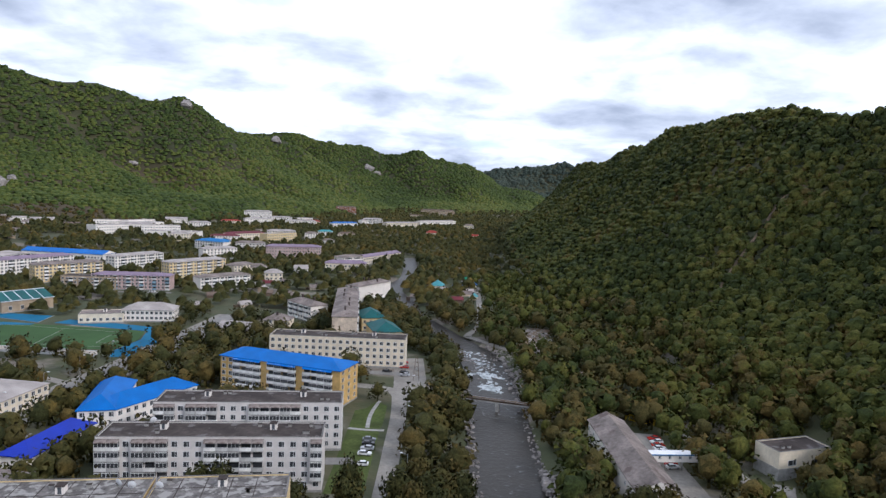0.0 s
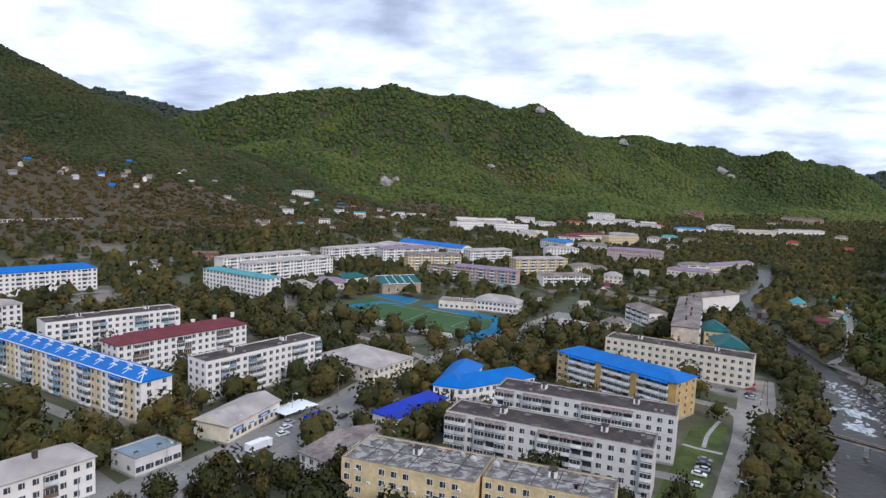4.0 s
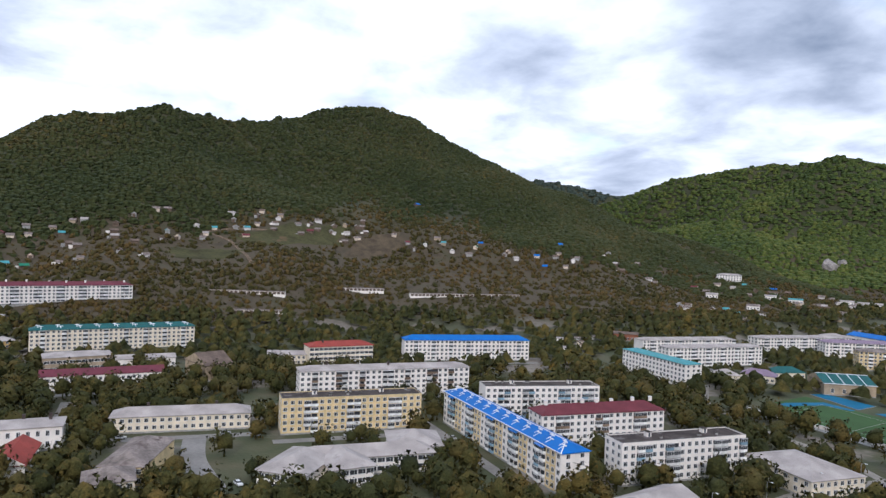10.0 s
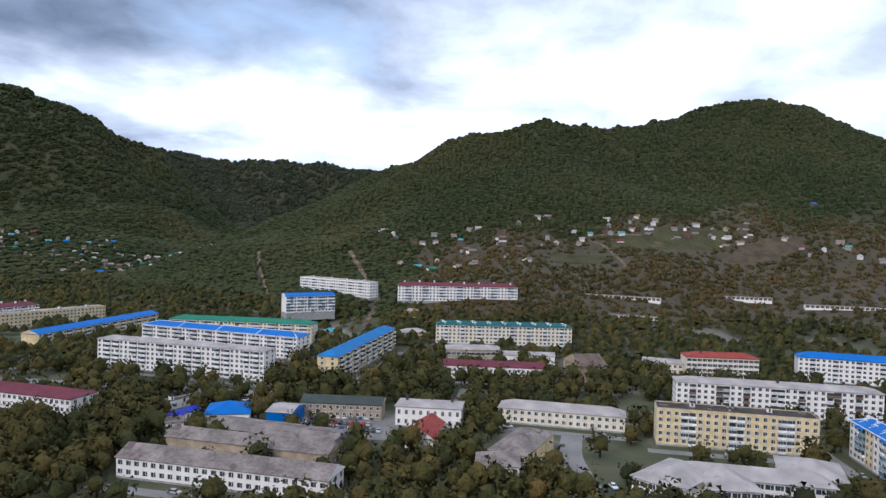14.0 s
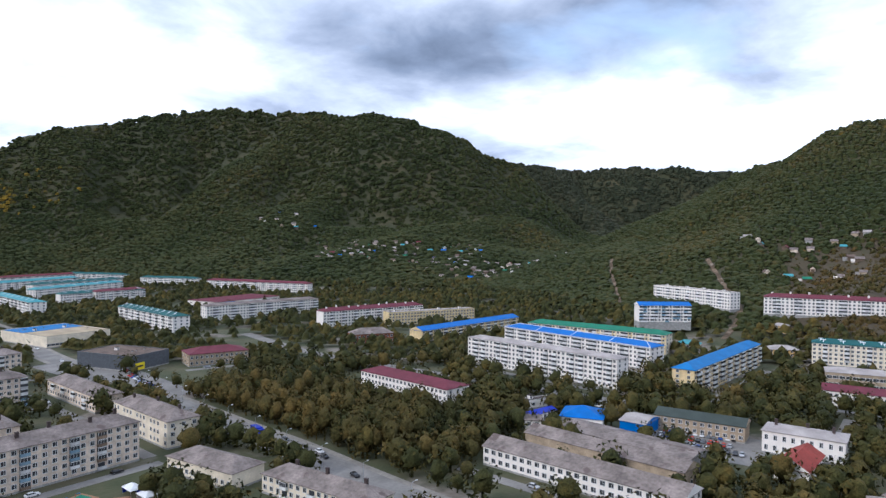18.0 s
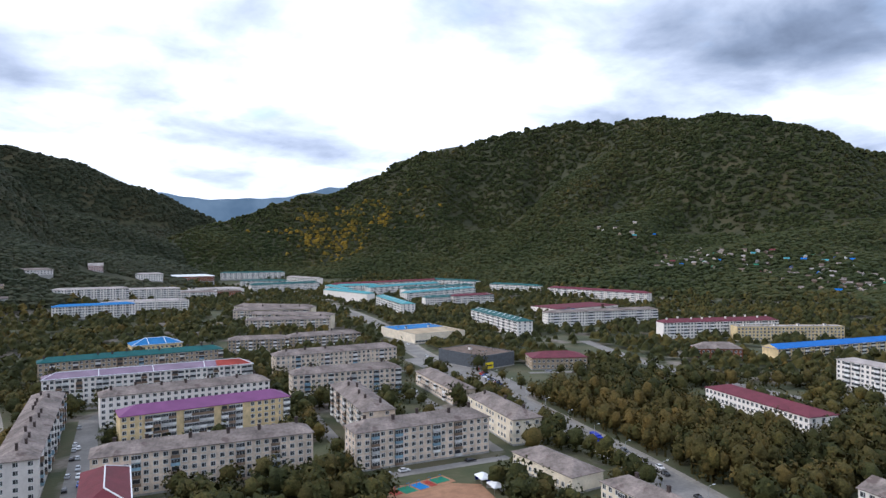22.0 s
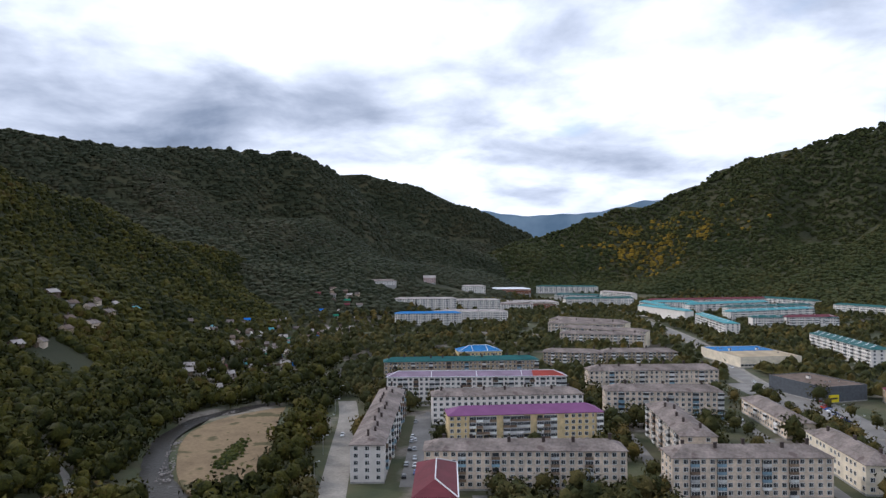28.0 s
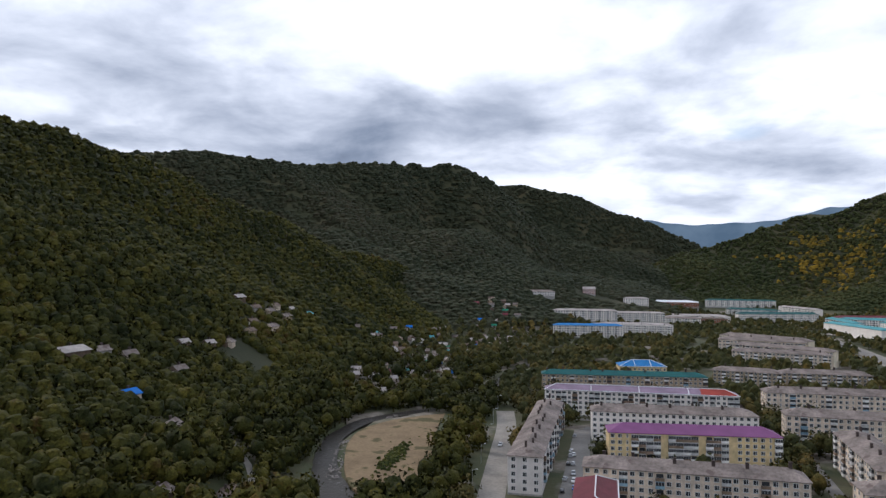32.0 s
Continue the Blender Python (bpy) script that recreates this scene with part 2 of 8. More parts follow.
gb = GLASS.node_tree.nodes["Principled BSDF"]
gb.inputs["Base Color"].default_value, gb.inputs["Roughness"].default_value = (0.05, 0.054, 0.06, 1), 0.12
FRAME = material("white_window_frame", (0.70, 0.70, 0.69), vary=0.1, rough=0.5, bump=0)
PANEL_W = material("white_balcony_panel", (0.80, 0.79, 0.76), vary=0.2, per_object=0.16, bump=0)
PANEL_G = material("grey_balcony_panel", (0.58, 0.575, 0.56), vary=0.25, per_object=0.22, bump=0)
PANEL_B = material("blue_balcony_panel", (0.25, 0.38, 0.47), vary=0.25, per_object=0.25, bump=0)
PANEL_T = material("brown_balcony_panel", (0.24, 0.17, 0.12), vary=0.25, per_object=0.25, bump=0)
TRIMW = material("white_roof_trim", (0.75, 0.76, 0.78), vary=0.08, bump=0)
COPING = material("dull_sheet_metal_coping", (0.20, 0.185, 0.17), rough=0.7, vary=0.3, scale=0.4)
CONC = material("concrete", (0.36, 0.35, 0.33), vary=0.25)
STEEL = material("galvanised_steel", (0.42, 0.43, 0.44), rough=0.45, metal=0.6, vary=0.15)
CHIM = material("sooty_brick", (0.085, 0.065, 0.06), vary=0.3)
ASPHALT = material("worn_asphalt", (0.235, 0.222, 0.205), rough=0.9, vary=0.2, scale=0.08, fine=0.7)
DIRTROAD = material("pale_dirt_road", (0.285, 0.262, 0.23), rough=0.95, vary=0.22, scale=0.1, fine=0.8)
GRASS = material("grass", (0.075, 0.100, 0.026), rough=0.95, vary=0.35, scale=0.12, fine=0.9)
PITCH = material("artificial_turf", (0.045, 0.095, 0.030), rough=0.9, vary=0.15, scale=0.06)
TRACK = material("blue_rubber_track", (0.014, 0.14, 0.26), rough=0.85, vary=0.15, scale=0.1)
SANDBAR = material("river_sand", (0.235, 0.17, 0.10), rough=0.95, vary=0.30, scale=0.07, fine=0.7, spots=((0.085, 0.075, 0.035), 0.07, 0.55))
ROCK = material("grey_rock", (0.31, 0.28, 0.26), rough=0.9, vary=0.4, scale=0.2, fine=1.2, bump=0.5)
BARK = material("bark", (0.085, 0.068, 0.05), rough=0.95, vary=0.3)
WOOD = material("old_wood", (0.15, 0.11, 0.08), rough=0.9, vary=0.3)
SOIL = material("brown_bare_soil", (0.16, 0.115, 0.075), rough=0.95, vary=0.4, scale=0.15, fine=1.0, bump=0.4, spots=((0.25, 0.215, 0.18), 0.3, 0.6))
LEAF = leaf_material("town_leaves", [(0.12, (0.023, 0.028, 0.011)), (0.42, (0.042, 0.045, 0.015)), (0.68, (0.072, 0.062, 0.018)), (0.93, (0.137, 0.094, 0.024))], clump=1.5, spread=0.35)
LEAF2 = leaf_material("autumn_leaves", [(0.2, (0.037, 0.038, 0.012)), (0.5, (0.070, 0.059, 0.019)), (0.85, (0.121, 0.082, 0.023))], clump=1.5, spread=0.35)
# Brighter greens paint sunshine onto the northern ridges' leaves.
SUNLIT_LEAF = leaf_material("sunlit_forest_leaves", [(0.14, (0.027, 0.041, 0.015)), (0.36, (0.044, 0.065, 0.019)), (0.56, (0.077, 0.100, 0.024)), (0.70, (0.118, 0.128, 0.030)), (0.82, (0.085, 0.076, 0.034)), (0.95, (0.125, 0.105, 0.04))], clump=0.5, broad=0.004, spread=0.20, rough=0.3)
FOREST = leaf_material("forest_leaves", [(0.12, (0.022, 0.031, 0.012)), (0.38, (0.034, 0.043, 0.015)), (0.60, (0.047, 0.052, 0.018)), (0.78, (0.066, 0.057, 0.020)), (0.95, (0.126, 0.089, 0.017))], clump=0.5, broad=0.005, spread=0.21, rough=0.3)
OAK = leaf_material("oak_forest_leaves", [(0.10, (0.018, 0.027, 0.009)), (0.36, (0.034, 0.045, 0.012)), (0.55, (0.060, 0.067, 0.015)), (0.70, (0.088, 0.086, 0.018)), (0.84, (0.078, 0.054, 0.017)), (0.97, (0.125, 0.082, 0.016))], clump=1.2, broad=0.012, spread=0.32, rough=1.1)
# The oak greens darkened: cloud shade over the southern slope, put into the colour.
SHADED_LEAF = leaf_material("shaded_oak_leaves", [(0.10, (0.011, 0.015, 0.004)), (0.36, (0.022, 0.026, 0.006)), (0.56, (0.044, 0.044, 0.008)), (0.72, (0.070, 0.062, 0.010)), (0.86, (0.052, 0.034, 0.009)), (0.97, (0.098, 0.068, 0.011))], clump=1.2, broad=0.012, spread=0.32, rough=1.1)
# Forest greens greyed, so the haze before the farther hills sits in the colour.
HAZED_LEAF = leaf_material("hazed_forest_leaves", [(0.12, (0.026, 0.033, 0.019)), (0.38, (0.035, 0.042, 0.023)), (0.60, (0.046, 0.049, 0.027)), (0.80, (0.058, 0.052, 0.031)), (0.95, (0.078, 0.064, 0.036))], clump=0.5, broad=0.005, spread=0.20, rough=0.25)
# Lighter and bluer leaves for the far ridges: distance haze painted as colour.
BLUE_HAZED_LEAF = leaf_material("blue_hazed_leaves", [(0.12, (0.036, 0.050, 0.042)), (0.45, (0.050, 0.066, 0.052)), (0.75, (0.068, 0.080, 0.060)), (0.95, (0.085, 0.088, 0.065))], clump=0.5, broad=0.004, spread=0.25, rough=0.2)
SCRUB = leaf_material("bare_scrub", [(0.2, (0.033, 0.034, 0.011)), (0.42, (0.051, 0.045, 0.014)), (0.6, (0.077, 0.055, 0.019)), (0.85, (0.120, 0.073, 0.025))], clump=0.9, broad=0.012, spread=0.22, rough=0.8)
GOLD = leaf_material("golden_leaves", [(0.2, (0.064, 0.064, 0.016)), (0.5, (0.139, 0.102, 0.018)), (0.8, (0.257, 0.165, 0.020))], clump=0.4, broad=0.02, spread=0.4, rough=0.6)

# ---- the shape of the land ----
# Crest lines of the hills: x, y, height, half-width of the flank; then the curve of the flank.
def polar(*rows):
    """Crest points given by bearing (degrees, counter-clockwise from north), rise angle seen from the valley, distance and flank width."""
    return [(-r * math.sin(radians(a)), r * math.cos(radians(a)), 85 + r * math.tan(radians(e)), w) for a, e, r, w in rows]


CRESTS = [
    (1.15, 18, [(246, 1276, 124, 140), (246, 917, 145, 185), (246, 676, 154, 190), (250, 544, 149, 190), (268, 419, 143, 175),
                (340, 200, 170, 230), (400, 0, 195, 290), (430, -200, 205, 320), (426, -490, 207, 320), (400, -610, 196, 290), (351, -719, 166, 250), (322, -840, 142, 240),
                (278, -908, 105, 190), (208, -978, 88, 150), (129, -1043, 58, 100)]),
    (1.3, 26, polar((49.5, 3.6, 1800, 500), (46.8, 4.3, 1800, 500), (43.6, 5.4, 1750, 520), (40, 6.2, 1720, 550), (36.7, 6.8, 1700, 550), (34.7, 6.6, 1700, 550), (32.5, 7.1, 1680, 550),
                    (29.6, 6.5, 1700, 520), (26.8, 6.5, 1720, 520), (23.1, 5.6, 1750, 500), (21.9, 5.9, 1755, 490), (20.9, 6.25, 1765, 470), (20.0, 5.7, 1780, 450), (18.9, 4.7, 1800, 430), (16.8, 3.7, 1850, 420), (12, 2.6, 1950, 380))),
    (1.3, 26, polar((19, 3.4, 2500, 600), (13.3, 3.9, 2400, 600), (10.6, 3.5, 2350, 560), (8.8, 3.0, 2300, 520), (6.7, 3.1, 2300, 500), (4.6, 2.5, 2300, 460), (2.3, 2.8, 2250, 460), (-0.6, 2.1, 2300, 420), (-2.9, 1.2, 2350, 400), (-5, 0.2, 2400, 350))),
    (1.2, 26, polar((2, 1.2, 3000, 500), (-3, 1.4, 3000, 500), (-6.6, 1.8, 3000, 500), (-9.4, 2.4, 2950, 500), (-11.7, 2.1, 2900, 500), (-16, 2.3, 2900, 500))),
    (1.2, 26, polar((62, 4.4, 2700, 600), (56, 4.8, 2700, 600), (54.8, 5.1, 2650, 600), (52.7, 5.0, 2600, 600), (49.6, 4.2, 2600, 560), (46, 3.9, 2650, 520))),
    (1.75, 26, polar((42, 0.2, 1250, 420), (46, 1.6, 1300, 520), (50, 3.0, 1330, 620), (55, 4.9, 1350, 720), (58, 6.2, 1350, 800), (62, 8.1, 1350, 820), (65.8, 10.0, 1350, 830), (68.6, 10.6, 1350, 830),
                     (71.1, 10.5, 1330, 800), (74.4, 9.6, 1290, 740), (78.3, 8.8, 1230, 710), (82, 8.8, 1180, 690), (85, 9.1, 1150, 680), (88.9, 8.5, 1140, 670), (92, 7.4, 1160, 660), (96.8, 5.7, 1250, 600), (99, 4.2, 1300, 500))),
    (1.3, 26, polar((98, 4.8, 1900, 480), (100.6, 5.0, 1900, 480), (102.3, 5.4, 1900, 480), (106.1, 5.6, 1900, 480), (111.2, 5.2, 1900, 480), (116, 6.1, 1800, 520))),
    (1.45, 26, polar((116, 6.30, 1600, 560), (118.3, 6.70, 1580, 600), (120.5, 8.10, 1560, 640), (122.4, 9.00, 1560, 660), (125.2, 9.80, 1580, 680), (133.2, 9.80, 1700, 640), (139.7, 9.80, 1800, 600), (142.8, 9.30, 1800, 560),
                     (147.6, 8.30, 1800, 500), (151.3, 7.50, 1800, 460), (155.2, 5.70, 1780, 420), (158, 4.60, 1760, 380), (163, 3.30, 1740, 340), (167, 2.00, 1720, 300), (171, 0.50, 1700, 260))),
    (1.2, 26, polar((168.2, 2.3, 1900, 330), (170.2, 3.0, 1890, 350), (171.7, 3.7, 1880, 380), (173.9, 4.6, 1850, 420), (177.2, 5.7, 1850, 450), (180, 6.5, 1850, 500), (181.5, 6.9, 1850, 500), (183.5, 6.8, 1850, 500), (187, 6.5, 1850, 500))),
    (1.2, 26, polar((182.6, 5.6, 1500, 420), (184.7, 7.65, 1450, 450), (187.2, 8.7, 1420, 500), (191, 8.65, 1400, 560), (195.5, 8.65, 1350, 560), (200, 8.45, 1300, 560), (204.8, 8.8, 1250, 560), (207.6, 9.2, 1230, 560),
                    (211.3, 9.0, 1200, 540), (216, 8.6, 1150, 520), (224, 8.6, 1050, 480), (240, 9, 950, 420))),
]


def ground(px, py, hill=False):
    """Height of the land at px, py (arrays); hill: the number of the crest that makes it."""
    px, py = np.asarray(px, float), np.asarray(py, float)
    h, which = np.zeros(px.shape), np.zeros(px.shape, int)
    for number, (power, rough, crest) in enumerate(CRESTS):
        spur = 0.12 if power > 1.7 or rough < 20 else 0.60
        best, run = np.zeros(px.shape), 0.0
        for (x0, y0, z0, w0), (x1, y1, z1, w1) in zip(crest[:-1], crest[1:]):
            dx, dy = x1 - x0, y1 - y0
            s = np.clip(((px - x0) * dx + (py - y0) * dy) / (dx * dx + dy * dy), 0, 1)
            dist = np.hypot(px - x0 - s * dx, py - y0 - s * dy)
            k = np.clip(1 - dist / (w0 + s * (w1 - w0)), 0, 1)
            # spurs and gullies run down the flanks
            length = math.hypot(dx, dy)
            arc = (run + s * length) / 95.0
            cut = 0.5 + 0.5 * np.sin(arc + 0.9 * np.sin(dist * 0.011 + run * 0.01) + 0.6 * np.sin(arc * 2.3))
            fold = (0.5 + 0.5 * np.sin(arc * 3.1 + 1.4 * np.sin(dist * 0.014))) if spur > 0.5 else 0.0
            run += length
            best = np.maximum(best, (z0 + s * (z1 - z0)) * k ** power * (1 - 0.16 * fold * 4 * k * (1 - k)) * (1 - spur * cut * 4 * k * (1 - k) * np.clip((1 - k) / 0.3, 0, 1)))
        side = np.sin(px * 0.017 + py * 0.011 + np.sin(py * 0.008) * 2) * np.sin(px * 0.009 - py * 0.014 + 1.3)
        steep = np.clip(best / 60, 0, 1) * np.clip((1.0 - best / max(c[2] for c in crest)) * 3, 0, 1)
        best = best + side * rough * 0.45 * steep
        which = np.where(best > h, number, which)
        h = np.maximum(h, best)
    return which if hill else h

# ---- building blocks ----
def mesh_of(name, verts, faces, mats, ids=None, smooth=False):
    me = bpy.data.meshes.new(name)
    me.from_pydata([tuple(v) for v in verts], [], faces)
    for m in mats if isinstance(mats, (list, tuple)) else [mats]:
        me.materials.append(m)
    if ids is not None:
        me.polygons.foreach_set("material_index", ids)
    if smooth:
        me.polygons.foreach_set("use_smooth", [True] * len(me.polygons))
    me.update()
    return me


class Build:
    """Gathers boxes and faces of several materials into one mesh."""

    def __init__(self):
        self.v, self.f, self.m, self.mats = [], [], [], []

    def slot(self, mat):
        if mat not in self.mats:
            self.mats.append(mat)
        return self.mats.index(mat)

    def face(self, pts, mat):
        k = len(self.v)
        self.v += pts
        self.f.append(tuple(range(k, k + len(pts))))
        self.m.append(self.slot(mat))

    def box(self, x0, x1, y0, y1, z0, z1, mat):
        k = len(self.v)
        self.v += [(x0, y0, z0), (x1, y0, z0), (x1, y1, z0), (x0, y1, z0), (x0, y0, z1), (x1, y0, z1), (x1, y1, z1), (x0, y1, z1)]
        for q in ((0, 3, 2, 1), (4, 5, 6, 7), (0, 1, 5, 4), (1, 2, 6, 5), (2, 3, 7, 6), (3, 0, 4, 7)):
            self.f.append(tuple(k + i for i in q))
            self.m.append(self.slot(mat))
        return self

    def tube(self, p, q, r0, r1, mat, n=8, caps=True):
        p, q = Vector(p), Vector(q)
        d = (q - p).normalized()
        s = d.cross(Vector((0.31, 0.17, 0.93)) if abs(d.z) < 0.9 else Vector((1, 0, 0))).normalized()
        c = d.cross(s)
        k = len(self.v)
        for base, r in ((p, r0), (q, r1)):
            for i in range(n):
                a = 2 * math.pi * i / n
                self.v.append(tuple(base + s * math.cos(a) * r + c * math.sin(a) * r))
        for i in range(n):
            j = (i + 1) % n
            self.f.append((k + i, k + j, k + n + j, k + n + i))
            self.m.append(self.slot(mat))
        if caps:
            self.f.append(tuple(k + i for i in reversed(range(n))))
            self.f.append(tuple(k + n + i for i in range(n)))
            self.m += [self.slot(mat)] * 2
        return self

    def mesh(self, name):
        return mesh_of(name, self.v, self.f, self.mats, self.m)


def child(name, me, parent, loc=(0, 0, 0), turn=0.0, label=""):
    ob = bpy.data.objects.new(name, me)
    scene.collection.objects.link(ob)
    ob.parent = parent
    ob.location = loc
    if turn:
        ob.rotation_euler = (0, 0, turn)
    if label:
        ob["label"] = label
    return ob


SHARED = {}
FAR = {}     # plainer shells, for the distant blocks
SPLIT = {}   # frame and glass apart, for the nearest buildings


def window_mesh(w, h):
    """A framed window of two lights, the glass set back, as one joined shell."""
    key = ("window", round(w, 1), round(h, 1))
    if key not in SHARED:
        w, h = key[1], key[2]
        t, m = 0.09, w * 0.12
        xs = [-w / 2 - 0.04, -w / 2 + t, m - 0.05, m + 0.05, w / 2 - t, w / 2 + 0.04]
        zs = [-0.08, t, h - t, h + 0.04]
        v = [(x, -0.06, z) for z in zs for x in xs]
        f, ids = [], []
        for j in range(3):
            for i in range(5):
                q = [j * 6 + i, j * 6 + i + 1, j * 6 + i + 7, j * 6 + i + 6]
                if j == 1 and i in (1, 3):
                    k = len(v)
                    v += [(v[n][0], -0.012, v[n][2]) for n in q]
                    f.append((k, k + 1, k + 2, k + 3)), ids.append(1)
                    for e in range(4):
                        n = (e + 1) % 4
                        f.append((q[e], q[n], k + n, k + e)), ids.append(0)
                else:
                    f.append(tuple(q)), ids.append(0)
        ring = list(range(0, 6)) + [11, 17] + list(range(23, 17, -1)) + [12, 6]
        k = len(v)
        v += [(v[n][0], 0.04, v[n][2]) for n in ring]
        for e in range(len(ring)):
            n = (e + 1) % len(ring)
            f.append((ring[n], ring[e], k + e, k + n)), ids.append(0)
        SHARED[key] = mesh_of("window", v, f, [FRAME, GLASS], ids)
        far = Build().box(xs[0], xs[-1], -0.06, 0.04, zs[0], zs[-1], FRAME)
        far.face([(xs[1], -0.065, zs[1]), (xs[2], -0.065, zs[1]), (xs[2], -0.065, zs[2]), (xs[1], -0.065, zs[2])], GLASS)
        far.face([(xs[3], -0.065, zs[1]), (xs[4], -0.065, zs[1]), (xs[4], -0.065, zs[2]), (xs[3], -0.065, zs[2])], GLASS)
        FAR[SHARED[key].name] = far.mesh("window")
        solid = [q for q, k in zip(f, ids) if k == 0]
        SPLIT[SHARED[key].name] = (mesh_of("window", v, solid, FRAME), mesh_of("pane", [(x0, -0.012, z0) for x0, z0 in ((xs[1], zs[1]), (xs[2], zs[1]), (xs[2], zs[2]), (xs[1], zs[2]), (xs[3], zs[1]), (xs[4], zs[1]), (xs[4], zs[2]), (xs[3], zs[2]))],
                                                                                                 [(0, 1, 2, 3), (4, 5, 6, 7)], GLASS))
    return SHARED[key]


def balcony_mesh(w, panel, style):
    """A loggia front: slab, parapet panels and, for styles 1 and 2, glazing with posts."""
    key = ("balcony", round(w, 1), panel.name, style)
    if key not in SHARED:
        w, d = key[1], 1.0

        def shell(b):
            b.box(-w / 2, w / 2, -d, 0.05, -0.14, 0, CONC)
            b.box(-w / 2, w / 2, -d, -d + 0.08, 0, 1.05, panel)
            b.box(-w / 2, -w / 2 + 0.08, -d + 0.08, 0.02, 0, 1.05, panel)
            b.box(w / 2 - 0.08, w / 2, -d + 0.08, 0.02, 0, 1.05, panel)
            if style:
                b.box(-w / 2, w / 2, -d, -d + 0.07, 2.3, 2.5, panel if style == 2 else FRAME)
            else:
                b.box(-w / 2, w / 2, -d, -d + 0.06, 1.05, 1.12, STEEL)
            return b

        def glass(b):
            if style:
                b.box(-w / 2 + 0.03, w / 2 - 0.03, -d + 0.04, 0.0, 1.05, 2.3, GLASS)
                n = max(2, int(w / 0.9))
                for i in range(n + 1):
                    x = -w / 2 + 0.05 + (w - 0.1) * i / n
                    b.box(x - 0.04, x + 0.04, -d, -d + 0.06, 1.05, 2.3, FRAME)
            else:
                b.box(-w / 2 + 0.3, w / 2 - 0.3, -0.03, 0.06, 0.05, 2.2, GLASS)
            return b

        SHARED[key] = glass(shell(Build())).mesh("balcony")
        far = Build().box(-w / 2, w / 2, -d, 0.05, -0.14, 1.05, panel)
        if style:
            far.box(-w / 2 + 0.03, w / 2 - 0.03, -d + 0.04, 0.0, 1.05, 2.3, GLASS).box(-w / 2, w / 2, -d, 0.0, 2.3, 2.5, panel if style == 2 else FRAME)
        else:
            far.box(-w / 2 + 0.3, w / 2 - 0.3, -0.03, 0.06, 1.05, 2.2, GLASS)
        FAR[SHARED[key].name] = far.mesh("balcony")
        SPLIT[SHARED[key].name] = (shell(Build()).mesh("balcony"), glass(Build()).mesh("glazing"))
    return SHARED[key]


def roof_mesh(L, D, over, rise, mat, hip=True, trim=None):
    """A closed hipped or gabled roof over a plan of L by D, eaves at 0."""
    b = Build()
    x0, x1, y0, y1 = -over, L + over, -over, D + over
    ins = min((y1 - y0) / 2, (x1 - x0) / 2 - 0.2) if hip else 0.0
    if L < D and hip:
        ins = (x1 - x0) / 2
        r0, r1 = ((x0 + x1) / 2, y0 + ins, rise), ((x0 + x1) / 2, y1 - ins, rise)
        e = [(x0, y0, 0), (x1, y0, 0), (x1, y1, 0), (x0, y1, 0)]
        b.face([e[0], e[1], r0], mat), b.face([e[1], e[2], r1, r0], mat), b.face([e[2], e[3], r1], mat), b.face([e[3], e[0], r0, r1], mat)
    else:
        ym = (y0 + y1) / 2
        r0, r1 = (x0 + ins, ym, rise), (x1 - ins, ym, rise)
        e = [(x0, y0, 0), (x1, y0, 0), (x1, y1, 0), (x0, y1, 0)]
        b.face([e[0], e[1], r1, r0], mat), b.face([e[2], e[3], r0, r1], mat)
        b.face([e[3], e[0], r0], mat if hip else trim or mat), b.face([e[1], e[2], r1], mat if hip else trim or mat)
    lo = [(x, y, -0.22) for x, y, _ in e]
    for i in range(4):
        j = (i + 1) % 4
        b.face([lo[i], lo[j], e[j], e[i]], mat)
    b.face(lo[::-1], mat)
    return b.mesh("roof")


def join_parts(name, items, parent, label):
    """Far windows or balconies, too small to pick apart, as one part."""
    v, f, ids, mats = [], [], [], []
    for me, (x, y, z), turn in items:
        c, q, k = math.cos(turn), math.sin(turn), len(v)
        slot = []
        for m in me.materials:
            if m not in mats:
                mats.append(m)
            slot.append(mats.index(m))
        v += [(x + p.co.x * c - p.co.y * q, y + p.co.x * q + p.co.y * c, z + p.co.z) for p in me.vertices]
        for p in me.polygons:
            f.append(tuple(k + i for i in p.vertices))
            ids.append(slot[p.material_index])
    tagged(child(name, mesh_of(name, v, f, mats, ids), parent), label, kind="stuff")


FOOT = []   # building plans, kept clear of trees


def frame_of(a, b):
    a, b = Vector((a[0], a[1], 0)), Vector((b[0], b[1], 0))
    L = (b - a).length
    turn = math.atan2(b.y - a.y, b.x - a.x)
    return a, L, turn


